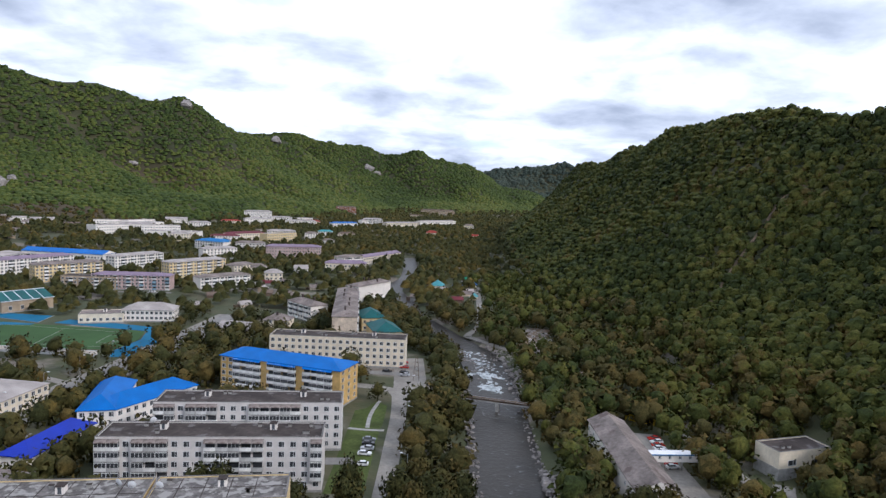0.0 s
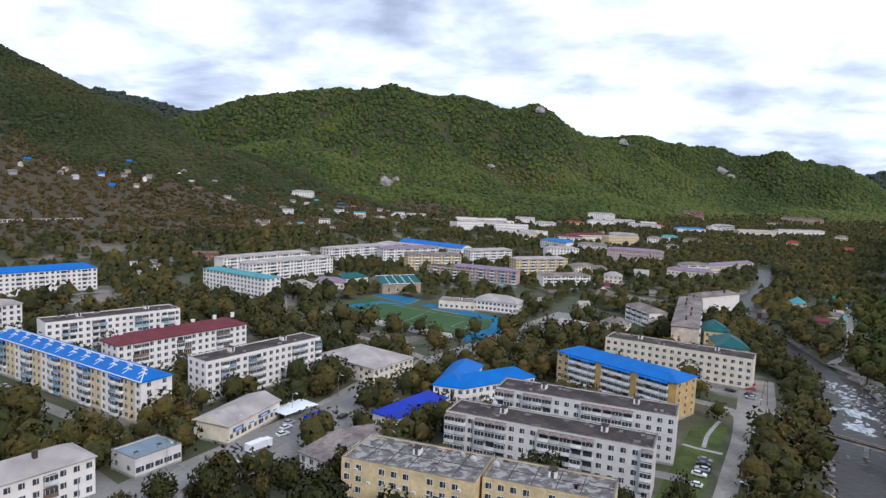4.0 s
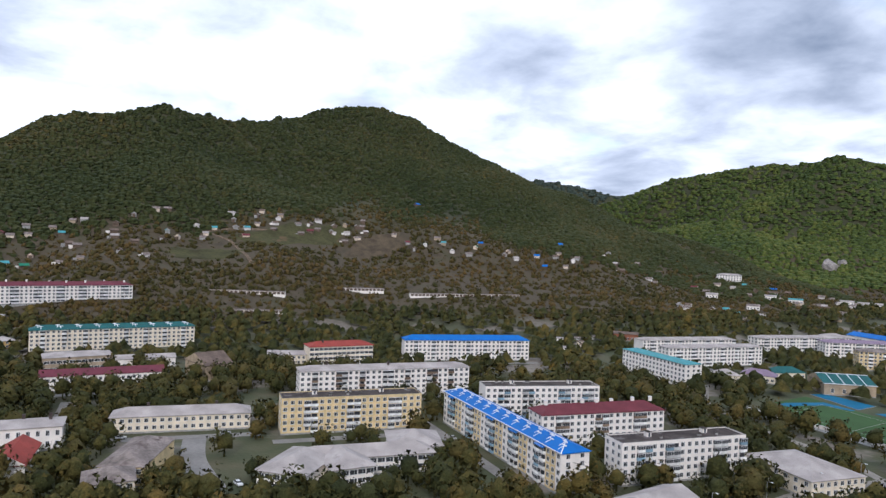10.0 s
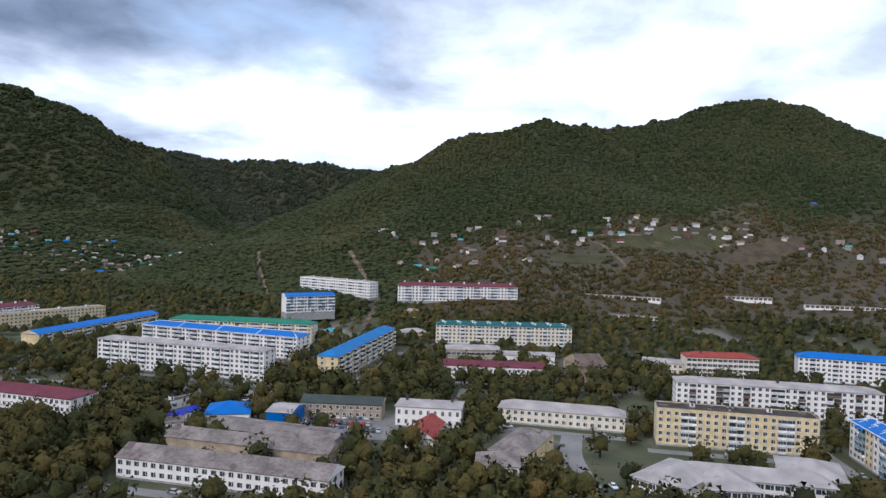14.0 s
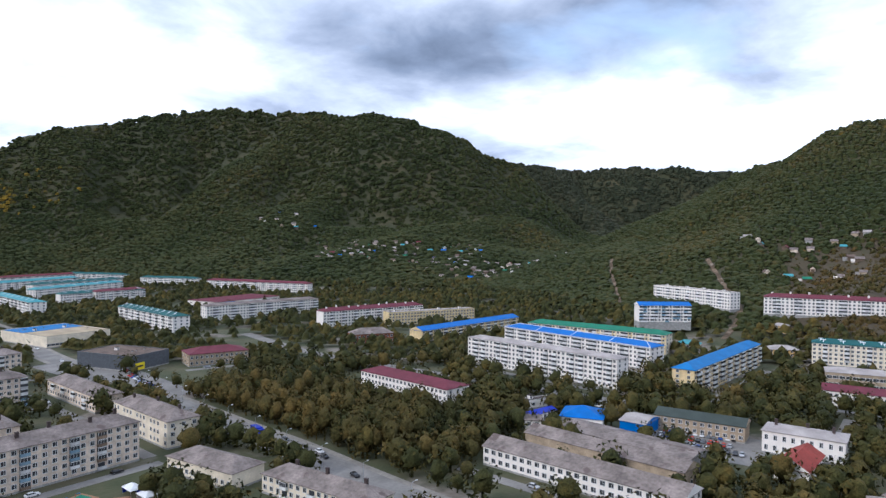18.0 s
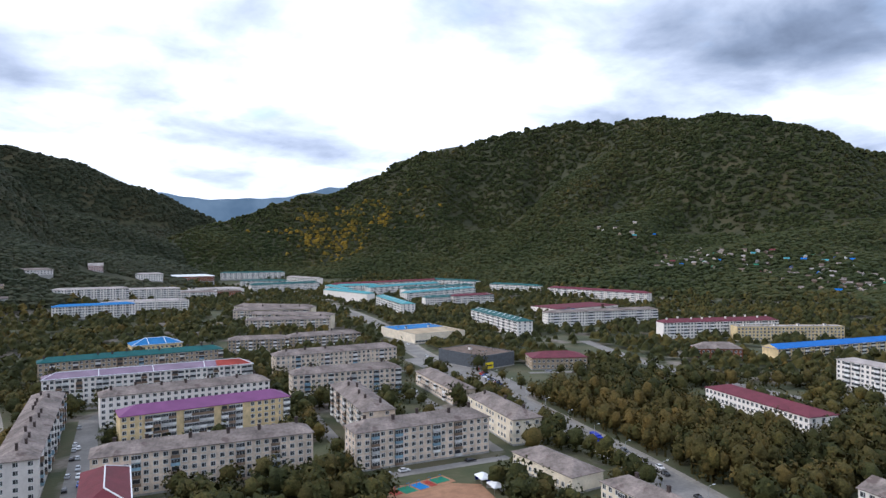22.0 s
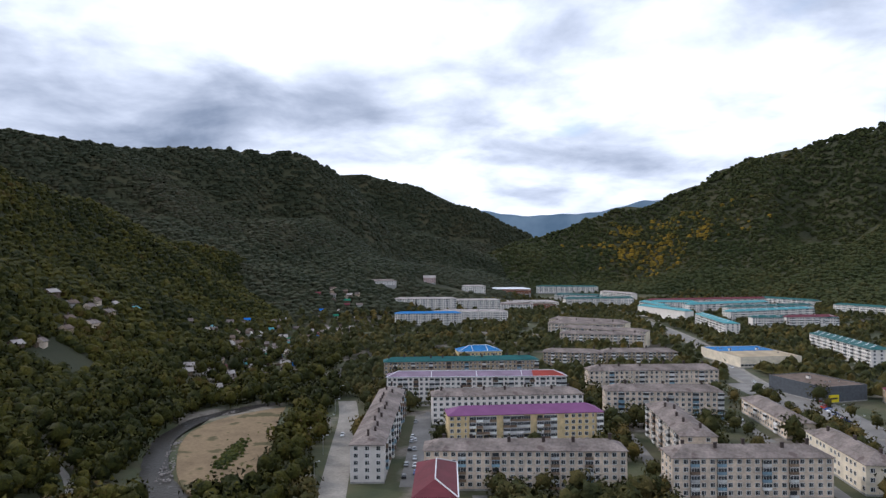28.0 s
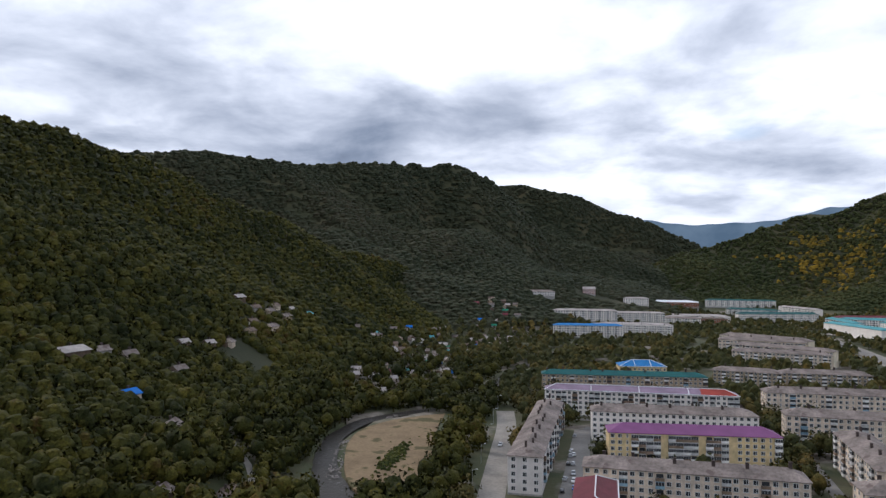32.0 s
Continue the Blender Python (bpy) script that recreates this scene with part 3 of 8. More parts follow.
def block(label, a, b, h, depth, wall, roof="hip", top=None, floors=5, pattern="wwbw", panels=(0,), ends="", rise=2.4, over=0.5, vents=0, lines=0, category="apartment block",
          name="apartment_block", group="", base=None, plinth=None, win=(1.6, 1.6), step=3.1, endcols=3, rear=True, attic=None, seed=None, skip=0, guards=0, stripe=None, pale_vents=False):
    """One building: a and b are the ends of its front eaves on the plan; it goes back by depth."""
    rnd = random.Random(seed if seed is not None else int(a[0] * 7 + b[1] * 13))
    o, L, turn = frame_of(a, b)
    mid = (Vector((a[0], a[1])) + Vector((b[0], b[1]))) / 2
    if base is None:
        base = float(ground(mid.x, mid.y))
    root = tagged(new(name), label, category, group)
    root.matrix_world = pose(o.x, o.y, base, 0, 0, math.degrees(turn))
    FOOT.append((o.x, o.y, turn, L, depth))
    low = -6.0
    if roof == "flat":
        # the walls rise past the roof as a parapet
        ring = lambda g, z: [(g, g, z), (L - g, g, z), (L - g, depth - g, z), (g, depth - g, z)]
        v = ring(0, low) + ring(0, h + 0.55) + ring(0.35, h + 0.55) + ring(0.35, h)
        f = [(3, 2, 1, 0), (12, 13, 14, 15)]
        for k in (0, 4, 8):
            f += [(k + i, k + (i + 1) % 4, k + 4 + (i + 1) % 4, k + 4 + i) for i in range(4)]
        child("wall", mesh_of("wall", v, f, wall), root)
    else:
        child("wall", Build().box(0, L, 0, depth, low, h, wall).mesh("wall"), root)
    child("plinth", Build().box(-0.06, L + 0.06, -0.06, depth + 0.06, low, 0.7, plinth or CONC).mesh("plinth"), root, label="grey concrete plinth")
    if roof == "flat":
        child("roof", Build().box(0.36, L - 0.36, 0.36, depth - 0.36, h + 0.01, h + 0.22, top).mesh("roof"), root)
        rim = Build().box(-0.06, L + 0.06, -0.06, 0.41, h + 0.55, h + 0.61, COPING).box(-0.06, L + 0.06, depth - 0.41, depth + 0.06, h + 0.55, h + 0.61, COPING)
        rim.box(-0.06, 0.41, 0.41, depth - 0.41, h + 0.55, h + 0.61, COPING).box(L - 0.41, L + 0.06, 0.41, depth - 0.41, h + 0.55, h + 0.61, COPING)
        child("coping", rim.mesh("coping"), root, label="dull grey sheet-metal parapet coping")
        for i in range(int(L / 22)):
            x = (i + 0.5) * L / int(L / 22) + rnd.uniform(-2, 2)
            s = Build().box(-0.9, 0.9, -1.1, 1.1, 0, 1.7, WHITE if wall is not YELLOW else CREAM).box(-1.05, 1.05, -1.25, 1.25, 1.7, 1.85, R_BITUMEN).box(-0.4, 0.4, -1.13, -1.08, 0.1, 1.6, DARKWALL)
            child("roof_hatch", s.mesh("roof_hatch"), root, (x, depth * 0.62, h + 0.22), label="small plastered stair hatch with a dark door")
        for i in range(max(2, int(L / 8))):
            x, y = rnd.uniform(2, L - 2), rnd.choice((depth * 0.3, depth * 0.75))
            key = "vent"
            if key not in SHARED:
                SHARED[key] = Build().box(-0.5, 0.5, -0.3, 0.3, 0, 0.8, CONC).box(-0.6, 0.6, -0.4, 0.4, 0.8, 0.92, R_BITUMEN).mesh("vent_shaft")
            child("vent_shaft", SHARED[key], root, (x, y, h + 0.2))
    else:
        child("roof", roof_mesh(L, depth, over, rise, top, roof == "hip", wall), root, (0, 0, h))
        key = ("chimney",)
        if key not in SHARED:
            SHARED[key] = Build().box(-0.55, 0.55, -0.42, 0.42, -0.4, 1.8, CHIM).box(-0.64, 0.64, -0.5, 0.5, 1.8, 1.94, CHIM).mesh("chimney")
        if pale_vents and ("chimney", 1) not in SHARED:
            SHARED[("chimney", 1)] = Build().box(-0.7, 0.7, -0.45, 0.45, -0.4, 1.5, WHITE).box(-0.8, 0.8, -0.55, 0.55, 1.5, 1.66, TRIMW).mesh("chimney")
        if pale_vents:
            key = ("chimney", 1)
        for i in range(vents):
            x = (i + 0.5) * L / vents + rnd.uniform(-1.2, 1.2)
            y = depth * rnd.choice((0.36, 0.5, 0.64))
            child("chimney", SHARED[key], root, (x, y, h + rise * (1 - abs(y - depth / 2) / (depth / 2)) - 0.1))
        if guards:
            # white snow guards and ladders lying on the near slope
            D2 = depth / 2 + over
            for i in range(guards):
                x = (i + 0.5) * L / guards
                g = Build()
                for dx, f0, f1 in ((-0.9, 0.45, 0.85), (0.9, 0.2, 0.6)):
                    y0, y1 = -over + D2 * f0, -over + D2 * f1
                    g.face([(dx - 0.22, y0, rise * f0 + 0.10), (dx + 0.22, y0, rise * f0 + 0.10), (dx + 0.22, y1, rise * f1 + 0.10), (dx - 0.22, y1, rise * f1 + 0.10)], TRIMW)
                    g.box(dx - 1.3, dx + 1.3, y1 - 0.15, y1 + 0.15, rise * f1 + 0.05, rise * f1 + 0.5, TRIMW)
                child("dormer_vent", g.mesh("dormer_vent"), root, (x, 0, h), label="white metal dormer vent and ladder")
        if lines:
            # pale ridge and hip flashings
            D2, x0, x1 = depth / 2 + over, -over, L + over
            ins = D2 if roof == "hip" else 0
            ym = depth / 2
            segs = [((x0 + ins, ym, rise), (x1 - ins, ym, rise))]
            if roof == "hip":
                segs += [((x0, -over, 0), (x0 + ins, ym, rise)), ((x1, -over, 0), (x1 - ins, ym, rise))]
            segs += [((x0, -over, 0.02), (x1, -over, 0.02))]
            for i in range(1, lines):
                x = x0 + (x1 - x0) * i / lines
                segs.append(((x, -over, 0.03), (x, ym, rise + 0.03)))
            for p, q in segs:
                child("ridge_flashing", Build().tube(p, q, 0.22, 0.22, TRIMW, 5).mesh("ridge_flashing"), root, (0, 0, h + 0.08), label="white metal flashing strip")
    fh = (h - 1.0) / floors
    distant = mid.length > 345
    close = mid.length < 235
    held = {"window": [], "balcony": []}

    def put(kind, me, loc, turn=0.0):
        if distant:
            held[kind].append((FAR[me.name], loc, turn))
            return
        if close and me.name in SPLIT:
            shell, glass = SPLIT[me.name]
            child("pane" if kind == "window" else "glazing", glass, child(kind, shell, root, loc, turn), label="dark glass")
        else:
            child(kind, me, root, loc, turn)

    n = max(1, int(round(L / step)))
    sp = L / n
    for i in range(n):
        c = pattern[i % len(pattern)]
        x = (i + 0.5) * sp
        if c == ".":
            continue
        if c in "yY":
            child("wall_strip", Build().box(x - sp / 2, x + sp / 2, -0.05, 0.02, 0.7, h - 0.3, stripe or YELLOW).mesh("wall_strip"), root, label="painted vertical wall panel")
            c = "w" if c == "y" else "s"
        for fl in range(skip, floors):
            z = 0.75 + fl * fh
            if c == "w":
                put("window", window_mesh(*win), (x + rnd.uniform(-0.06, 0.06), -0.05 if pattern[i % len(pattern)] in "yY" else 0, z + 0.8))
            elif c == "n":
                put("window", window_mesh(0.8, win[1]), (x, 0, z + 0.85))
            elif c == "s":
                put("window", window_mesh(1.2, 1.2), (x, 0, z + fh * 0.5 + 0.6)) if fl < floors - 1 else None
            elif c == "g":
                put("window", window_mesh(sp * 0.9, 1.7), (x, 0, z + 0.7))
            elif c == "b":
                if fl == 0 and rnd.random() < 0.35:
                    put("window", window_mesh(*win), (x, 0, z + 0.85))
                    continue
                p = (PANEL_W, PANEL_G, PANEL_B, PANEL_T)[rnd.choice(panels)]
                put("balcony", balcony_mesh(sp * 0.98, p, rnd.choice((0, 1, 1, 2))), (x, 0, z))
    if attic:
        # coloured canopies over the top balconies
        for i in range(n):
            if pattern[i % len(pattern)] == "b":
                k = Build()
                k.face([(-sp / 2, -1.4, 0), (sp / 2, -1.4, 0), (sp / 2, 0, 0.7), (-sp / 2, 0, 0.7)], attic)
                k.face([(-sp / 2, 0, 0.62), (sp / 2, 0, 0.62), (sp / 2, -1.4, -0.08), (-sp / 2, -1.4, -0.08)], attic)
                child("balcony_canopy", k.mesh("balcony_canopy"), root, ((i + 0.5) * sp, 0, 0.75 + floors * fh - 0.45), label="sloping sheet-metal balcony canopy")
    for side in ends:
        for k in range(endcols):
            y = (k + 0.5) * depth / endcols
            for fl in range(skip, floors):
                z = 0.75 + fl * fh + 0.85
                put("window", window_mesh(*win), (0 if side == "l" else L, y, z), -math.pi / 2 if side == "l" else math.pi / 2)
    for kind, items in held.items():
        if items:
            join_parts(kind + "_band", items, root, "rows of small " + ("windows" if kind == "window" else "balconies"))
    if rear and not distant:
        b2 = Build()
        for i in range(n):
            for fl in range(floors):
                x, z = (i + 0.5) * sp, 0.75 + fl * fh + 0.85
                b2.box(x - 0.7, x + 0.7, depth - 0.05, depth + 0.03, z, z + 1.5, GLASS)
        tagged(child("rear_windows", b2.mesh("rear_windows"), root), kind="stuff", label="rows of windows on the rear wall")
    return root

# ---- the land: one sheet to the horizon ----
def land_material():
    m = bpy.data.materials.new("valley_ground")
    m.use_nodes = True
    n, l = m.node_tree.nodes, m.node_tree.links
    b = n["Principled BSDF"]
    b.inputs["Roughness"].default_value = 0.95
    g = n.new("ShaderNodeNewGeometry")

    def tex(scale, detail=5):
        t = n.new("ShaderNodeTexNoise")
        t.inputs["Scale"].default_value, t.inputs["Detail"].default_value = scale, detail
        l.new(g.outputs["Position"], t.inputs["Vector"])
        return t.outputs["Fac"]

    def ramp(fac, *stops):
        r = n.new("ShaderNodeValToRGB")
        while len(r.color_ramp.elements) < len(stops):
            r.color_ramp.elements.new(0.5)
        for e, (p, col) in zip(r.color_ramp.elements, stops):
            e.position, e.color = p, (*col, 1)
        l.new(fac, r.inputs["Fac"])
        return r.outputs[0]

    def mix(f, a, c):
        x = n.new("ShaderNodeMix")
        x.data_type = "RGBA"
        l.new(f, x.inputs[0]), l.new(a, x.inputs[6]), l.new(c, x.inputs[7])
        return x.outputs[2]

    grass = ramp(tex(0.05), (0.3, (0.034, 0.045, 0.016)), (0.5, (0.058, 0.064, 0.026)), (0.7, (0.092, 0.080, 0.042)))
    soil = ramp(tex(0.3), (0.3, (0.12, 0.102, 0.078)), (0.7, (0.235, 0.205, 0.17)))
    valley = mix(ramp(tex(0.022), (0.55, (0, 0, 0)), (0.62, (1, 1, 1))), grass, soil)
    wood = ramp(tex(0.02), (0.3, (0.024, 0.028, 0.010)), (0.5, (0.036, 0.038, 0.014)), (0.7, (0.058, 0.050, 0.020)))
    z = n.new("ShaderNodeSeparateXYZ")
    l.new(g.outputs["Position"], z.inputs[0])
    mr = n.new("ShaderNodeMapRange")
    mr.inputs["From Min"].default_value, mr.inputs["From Max"].default_value = 3.0, 16.0
    l.new(z.outputs[2], mr.inputs["Value"])

    def span(out, lo, hi):
        q = n.new("ShaderNodeMapRange")
        q.inputs["From Min"].default_value, q.inputs["From Max"].default_value = lo, hi
        l.new(out, q.inputs["Value"])
        return q.outputs[0]

    def times(a, c):
        q = n.new("ShaderNodeMath")
        q.operation = "MULTIPLY"
        l.new(a, q.inputs[0]), l.new(c, q.inputs[1])
        return q.outputs[0]

    # dry grass and leaf litter between the thin brush of the western terraces
    litter = ramp(tex(0.06), (0.3, (0.040, 0.030, 0.015)), (0.5, (0.062, 0.046, 0.024)), (0.7, (0.045, 0.042, 0.017)))
    wood = mix(times(times(span(z.outputs[0], -430.0, -520.0), span(z.outputs[1], -160.0, -60.0)), span(z.outputs[2], 125.0, 85.0)), wood, litter)
    l.new(mix(mr.outputs[0], valley, wood), b.inputs["Base Color"])
    bp = n.new("ShaderNodeBump")
    bp.inputs["Strength"].default_value, bp.inputs["Distance"].default_value = 0.4, 0.6
    l.new(tex(0.5), bp.inputs["Height"])
    l.new(bp.outputs[0], b.inputs["Normal"])
    return m


RIVER = [(-36, 800), (-30, 640), (-37, 580), (-37, 545), (-27, 503), (-17, 450), (2, 395), (20, 345), (24, 310), (23.5, 260), (22.5, 215), (21.5, 182), (22, 120), (30, 60), (40, 0), (52, -80), (60, -160), (68, -220), (76, -252),
         (88, -275), (98, -305), (104, -340), (98, -377), (77, -402), (54, -424), (38, -480), (26, -560), (8, -640), (-24, -740), (-52, -860)]


def near_line(px, py, line):
    """Distance from points to a polyline."""
    d = np.full(np.shape(px), 1e9)
    for (x0, y0), (x1, y1) in zip(line[:-1], line[1:]):
        dx, dy = x1 - x0, y1 - y0
        s = np.clip(((px - x0) * dx + (py - y0) * dy) / (dx * dx + dy * dy), 0, 1)
        d = np.minimum(d, np.hypot(px - x0 - s * dx, py - y0 - s * dy))
    return d


def river_half(py):
    return np.interp(py, [-900, -500, -420, -300, -200, 100, 200, 330, 380, 450, 700], [4, 4, 3.5, 4, 7, 11, 10.5, 10, 7, 6, 6])


def axis(lo, hi, fine_lo, fine_hi, step, grow):
    out = list(np.arange(fine_lo, fine_hi + 0.1, step))
    s, v = step, fine_hi
    while v < hi:
        s = min(s * grow, 25 if abs(v) < 2150 else 80)
        v += s
        out.append(v)
    s, v = step, fine_lo
    while v > lo:
        s = min(s * grow, 25 if abs(v) < 2150 else 80)
        v -= s
        out.insert(0, v)
    return np.array(out)


gx, gy = axis(-4700, 4700, -60, 150, 4.0, 1.08), axis(-4700, 4700, -480, 420, 6.0, 1.08)
GX, GY = np.meshgrid(gx, gy)
GZ = ground(GX, GY)
bed = np.clip((river_half(GY) + 3 - near_line(GX, GY, RIVER)) / 3.0, 0, 1)
GZ = GZ - 2.6 * bed * (GZ < 6)
rows_n, cols_n = GX.shape
lv = np.stack([GX, GY, GZ], -1).reshape(-1, 3)
idx = np.arange(rows_n * cols_n).reshape(rows_n, cols_n)


def surface(x, y):
    """Height of the meshed land, between its corners."""
    j, i = np.clip(np.searchsorted(gx, x) - 1, 0, len(gx) - 2), np.clip(np.searchsorted(gy, y) - 1, 0, len(gy) - 2)
    u, w = (x - gx[j]) / (gx[j + 1] - gx[j]), (y - gy[i]) / (gy[i + 1] - gy[i])
    return (GZ[i, j] * (1 - u) + GZ[i, j + 1] * u) * (1 - w) + (GZ[i + 1, j] * (1 - u) + GZ[i + 1, j + 1] * u) * w


lf = np.stack([idx[:-1, :-1], idx[:-1, 1:], idx[1:, 1:], idx[1:, :-1]], -1).reshape(-1, 4)


def big_mesh(name, v, quads, mats, smooth=False, normals=None):
    me = bpy.data.meshes.new(name)
    me.vertices.add(len(v))
    me.vertices.foreach_set("co", np.asarray(v, np.float32).ravel())
    k = quads.shape[1]
    me.loops.add(quads.size)
    me.loops.foreach_set("vertex_index", quads.astype(np.int32).ravel())
    me.polygons.add(len(quads))
    me.polygons.foreach_set("loop_start", np.arange(0, quads.size, k, dtype=np.int32))
    if smooth:
        me.polygons.foreach_set("use_smooth", np.ones(len(quads), bool))
    for m in mats:
        me.materials.append(m)
    me.update(calc_edges=True)
    if normals is not None:
        me.normals_split_custom_set_from_vertices(normals)
    return me


land = tagged(new("ground", big_mesh("ground", lv, lf, [land_material()], True)), "wide valley floor rising into wooded hills", "ground", kind="structure")

WATER = bpy.data.materials.new("river_water")
WATER.use_nodes = True
wt, wlk = WATER.node_tree.nodes, WATER.node_tree.links
wb = wt["Principled BSDF"]
wb.inputs["Roughness"].default_value = 0.42
wb.inputs["Specular IOR Level"].default_value = 0.16
wg = wt.new("ShaderNodeNewGeometry")
wno, wn2 = wt.new("ShaderNodeTexNoise"), wt.new("ShaderNodeTexNoise")
wno.inputs["Scale"].default_value, wno.inputs["Detail"].default_value, wno.inputs["Distortion"].default_value = 0.55, 6, 0.6
wn2.inputs["Scale"].default_value, wn2.inputs["Detail"].default_value = 0.045, 3
wlk.new(wg.outputs["Position"], wno.inputs["Vector"])
wlk.new(wg.outputs["Position"], wn2.inputs["Vector"])
wr = wt.new("ShaderNodeValToRGB")
wr.color_ramp.elements[0].position, wr.color_ramp.elements[0].color = 0.70, (0.040, 0.035, 0.029, 1)
wr.color_ramp.elements[1].position, wr.color_ramp.elements[1].color = 0.86, (0.30, 0.31, 0.32, 1)
wm = wt.new("ShaderNodeMath")
wm.operation = "MULTIPLY_ADD"
wlk.new(wn2.outputs["Fac"], wm.inputs[0])
wm.inputs[1].default_value = 0.35
wlk.new(wno.outputs["Fac"], wm.inputs[2])
wm2 = wt.new("ShaderNodeMath")
wm2.operation = "SUBTRACT"
wlk.new(wm.outputs[0], wm2.inputs[0])
wm2.inputs[1].default_value = 0.13
wlk.new(wm2.outputs[0], wr.inputs["Fac"])
wlk.new(wr.outputs[0], wb.inputs["Base Color"])
wbp = wt.new("ShaderNodeBump")
wbp.inputs["Strength"].default_value, wbp.inputs["Distance"].default_value = 0.8, 0.35
wlk.new(wno.outputs["Fac"], wbp.inputs["Height"])
wlk.new(wbp.outputs[0], wb.inputs["Normal"])


def smooth_line(pts, n=6):
    """Catmull-Rom through the points."""
    p = [Vector((*q, 0)) for q in pts]
    p = [p[0]] + p + [p[-1]]
    out = []
    for i in range(1, len(p) - 2):
        for k in range(n):
            t = k / n
            out.append(0.5 * ((2 * p[i]) + (p[i + 1] - p[i - 1]) * t + (2 * p[i - 1] - 5 * p[i] + 4 * p[i + 1] - p[i + 2]) * t * t + (3 * p[i] - p[i - 1] - 3 * p[i + 1] + p[i + 2]) * t ** 3))
    return out + [p[-1]]


ROADS = []


def ribbon(name, pts, half, z, mat, label, category="road", kerb=0.0, follow=False, n=6):
    """A strip of the given half-width along a line; follow: it lies on the slope."""
    c = smooth_line(pts, n)
    b = Build()
    row = []
    for i, p in enumerate(c):
        d = (c[min(i + 1, len(c) - 1)] - c[max(i - 1, 0)]).normalized()
        s = Vector((-d.y, d.x, 0))
        w = half(p.y) if callable(half) else half
        q = []
        for k in (1, -1):
            e = p + s * w * k
            q.append((e.x, e.y, (float(ground(e.x, e.y)) if follow else 0) + z))
        row.append(q)
    for (a0, a1), (b0, b1) in zip(row[:-1], row[1:]):
        b.face([a1, b1, b0, a0], mat)
        for p, q in ((a0, b0), (b1, a1)):
            b.face([p, q, (q[0], q[1], q[2] - 0.6), (p[0], p[1], p[2] - 0.6)], mat)
    ob = tagged(new(name, b.mesh(name)), label, category, kind="structure")
    if category == "road":
        ROADS.append((pts, half if not callable(half) else 6))
    return ob


ribbon("water", RIVER, lambda y: float(river_half(y)) + 1.2, -1.0, WATER, "shallow grey mountain river with white ripples", "river")


FOAM = material("white_water", (0.52, 0.55, 0.56), rough=0.6, vary=0.35, scale=0.6, fine=2.6, bump=0.6, tint=(0.25, 0.28, 0.28))


def white_water():
    """Torn patches of foam strewn down the rapids."""
    rnd = random.Random(12)
    b = Build()
    for _ in range(190):
        y = rnd.uniform(281, 352)
        x = float(np.interp(y, [281, 300, 325, 352], [24, 23, 22, 16])) + rnd.gauss(0, 3.6)
        k = rnd.uniform(0.25, 1.5) * (1.25 if abs(y - 298) < 14 else 0.7)
        turn = rnd.uniform(-0.7, 0.7)
        pts = []
        for i in range(9):
            a = i * 0.698
            u, w = math.cos(a) * k * rnd.uniform(0.5, 1.25), math.sin(a) * k * 1.9 * rnd.uniform(0.4, 1.25)
            pts.append((x + u * math.cos(turn) - w * math.sin(turn), y + u * math.sin(turn) + w * math.cos(turn), -0.96 + rnd.uniform(0, 0.12)))
        c = (x, y, -0.80)
        for i in range(9):
            b.face([pts[i], pts[(i + 1) % 9], c], FOAM)
    tagged(new("white_water", b.mesh("white_water")), "torn white foam on the rapids above the bridge", "rapids", kind="stuff")


white_water()


def flat_patch(name, pts, z, mat, label, category, thick=0.5):
    b = Build()
    top = [(x, y, z) for x, y in pts]
    b.face(top, mat)
    for i in range(len(top)):
        p, q = top[i], top[(i + 1) % len(top)]
        b.face([q, p, (p[0], p[1], p[2] - thick), (q[0], q[1], q[2] - thick)], mat)
    return tagged(new(name, b.mesh(name)), label, category, kind="structure")

# ---- roads, yards and the pitch ----
MAIN = [(-128, 420), (-138, 300), (-146, 236), (-143, 200), (-142, 164), (-143, 111), (-152, 30), (-168, -60), (-184, -135), (-198, -190), (-207, -235), (-221, -300), (-238, -400), (-258, -490), (-285, -569), (-317, -719), (-344, -917)]
ribbon("pavement", MAIN, 9.0, 0.06, DIRTROAD, "pale worn pavement and verge along the main street", "road", n=5)
ribbon("road", MAIN, 6.0, 0.12, ASPHALT, "worn grey main street", n=5)
ribbon("road", [(19, -235), (19, -305), (19, -367), (22, -410)], 5.2, 0.10, DIRTROAD, "pale concrete embankment road beside the river")
ribbon("road", [(-13.5, 150), (-13.5, 182), (-13.5, 212), (-14, 256), (-19, 277), (-45, 284)], 2.9, 0.10, DIRTROAD, "pale worn yard road by the riverside blocks")
ribbon("road", [(-10, 262), (-12, 300), (-14, 330)], 7.0, 0.08, DIRTROAD, "pale gravel yard behind the blocks")
ribbon("road", [(96, 185), (90, 220), (84, 254), (73, 281), (60, 314), (43, 344), (19, 379), (17, 386), (26, 428), (31, 574)], 2.0, 0.5, DIRTROAD, "dirt track along the hill foot", follow=True)
ribbon("road", [(-350, -180), (-345, -130), (-340, -60)], 5.5, 0.10, ASPHALT, "asphalt street before the white block")
ribbon("road", [(-350, -180), (-352, -240), (-362, -330), (-400, -440)], 5.0, 0.10, ASPHALT, "side street")
ribbon("road", [(-280, -20), (-330, -8), (-370, -4)], 3.5, 0.10, DIRTROAD, "dirt lane between trees")
ribbon("road", [(-230, 40), (-262, 38), (-290, 42)], 4.5, 0.10, ASPHALT, "yard drive between old houses")
ribbon("road", [(-300, 345), (-250, 296), (-180, 282), (-146, 268)], 2.2, 0.10, DIRTROAD, "pale path along the pitch")
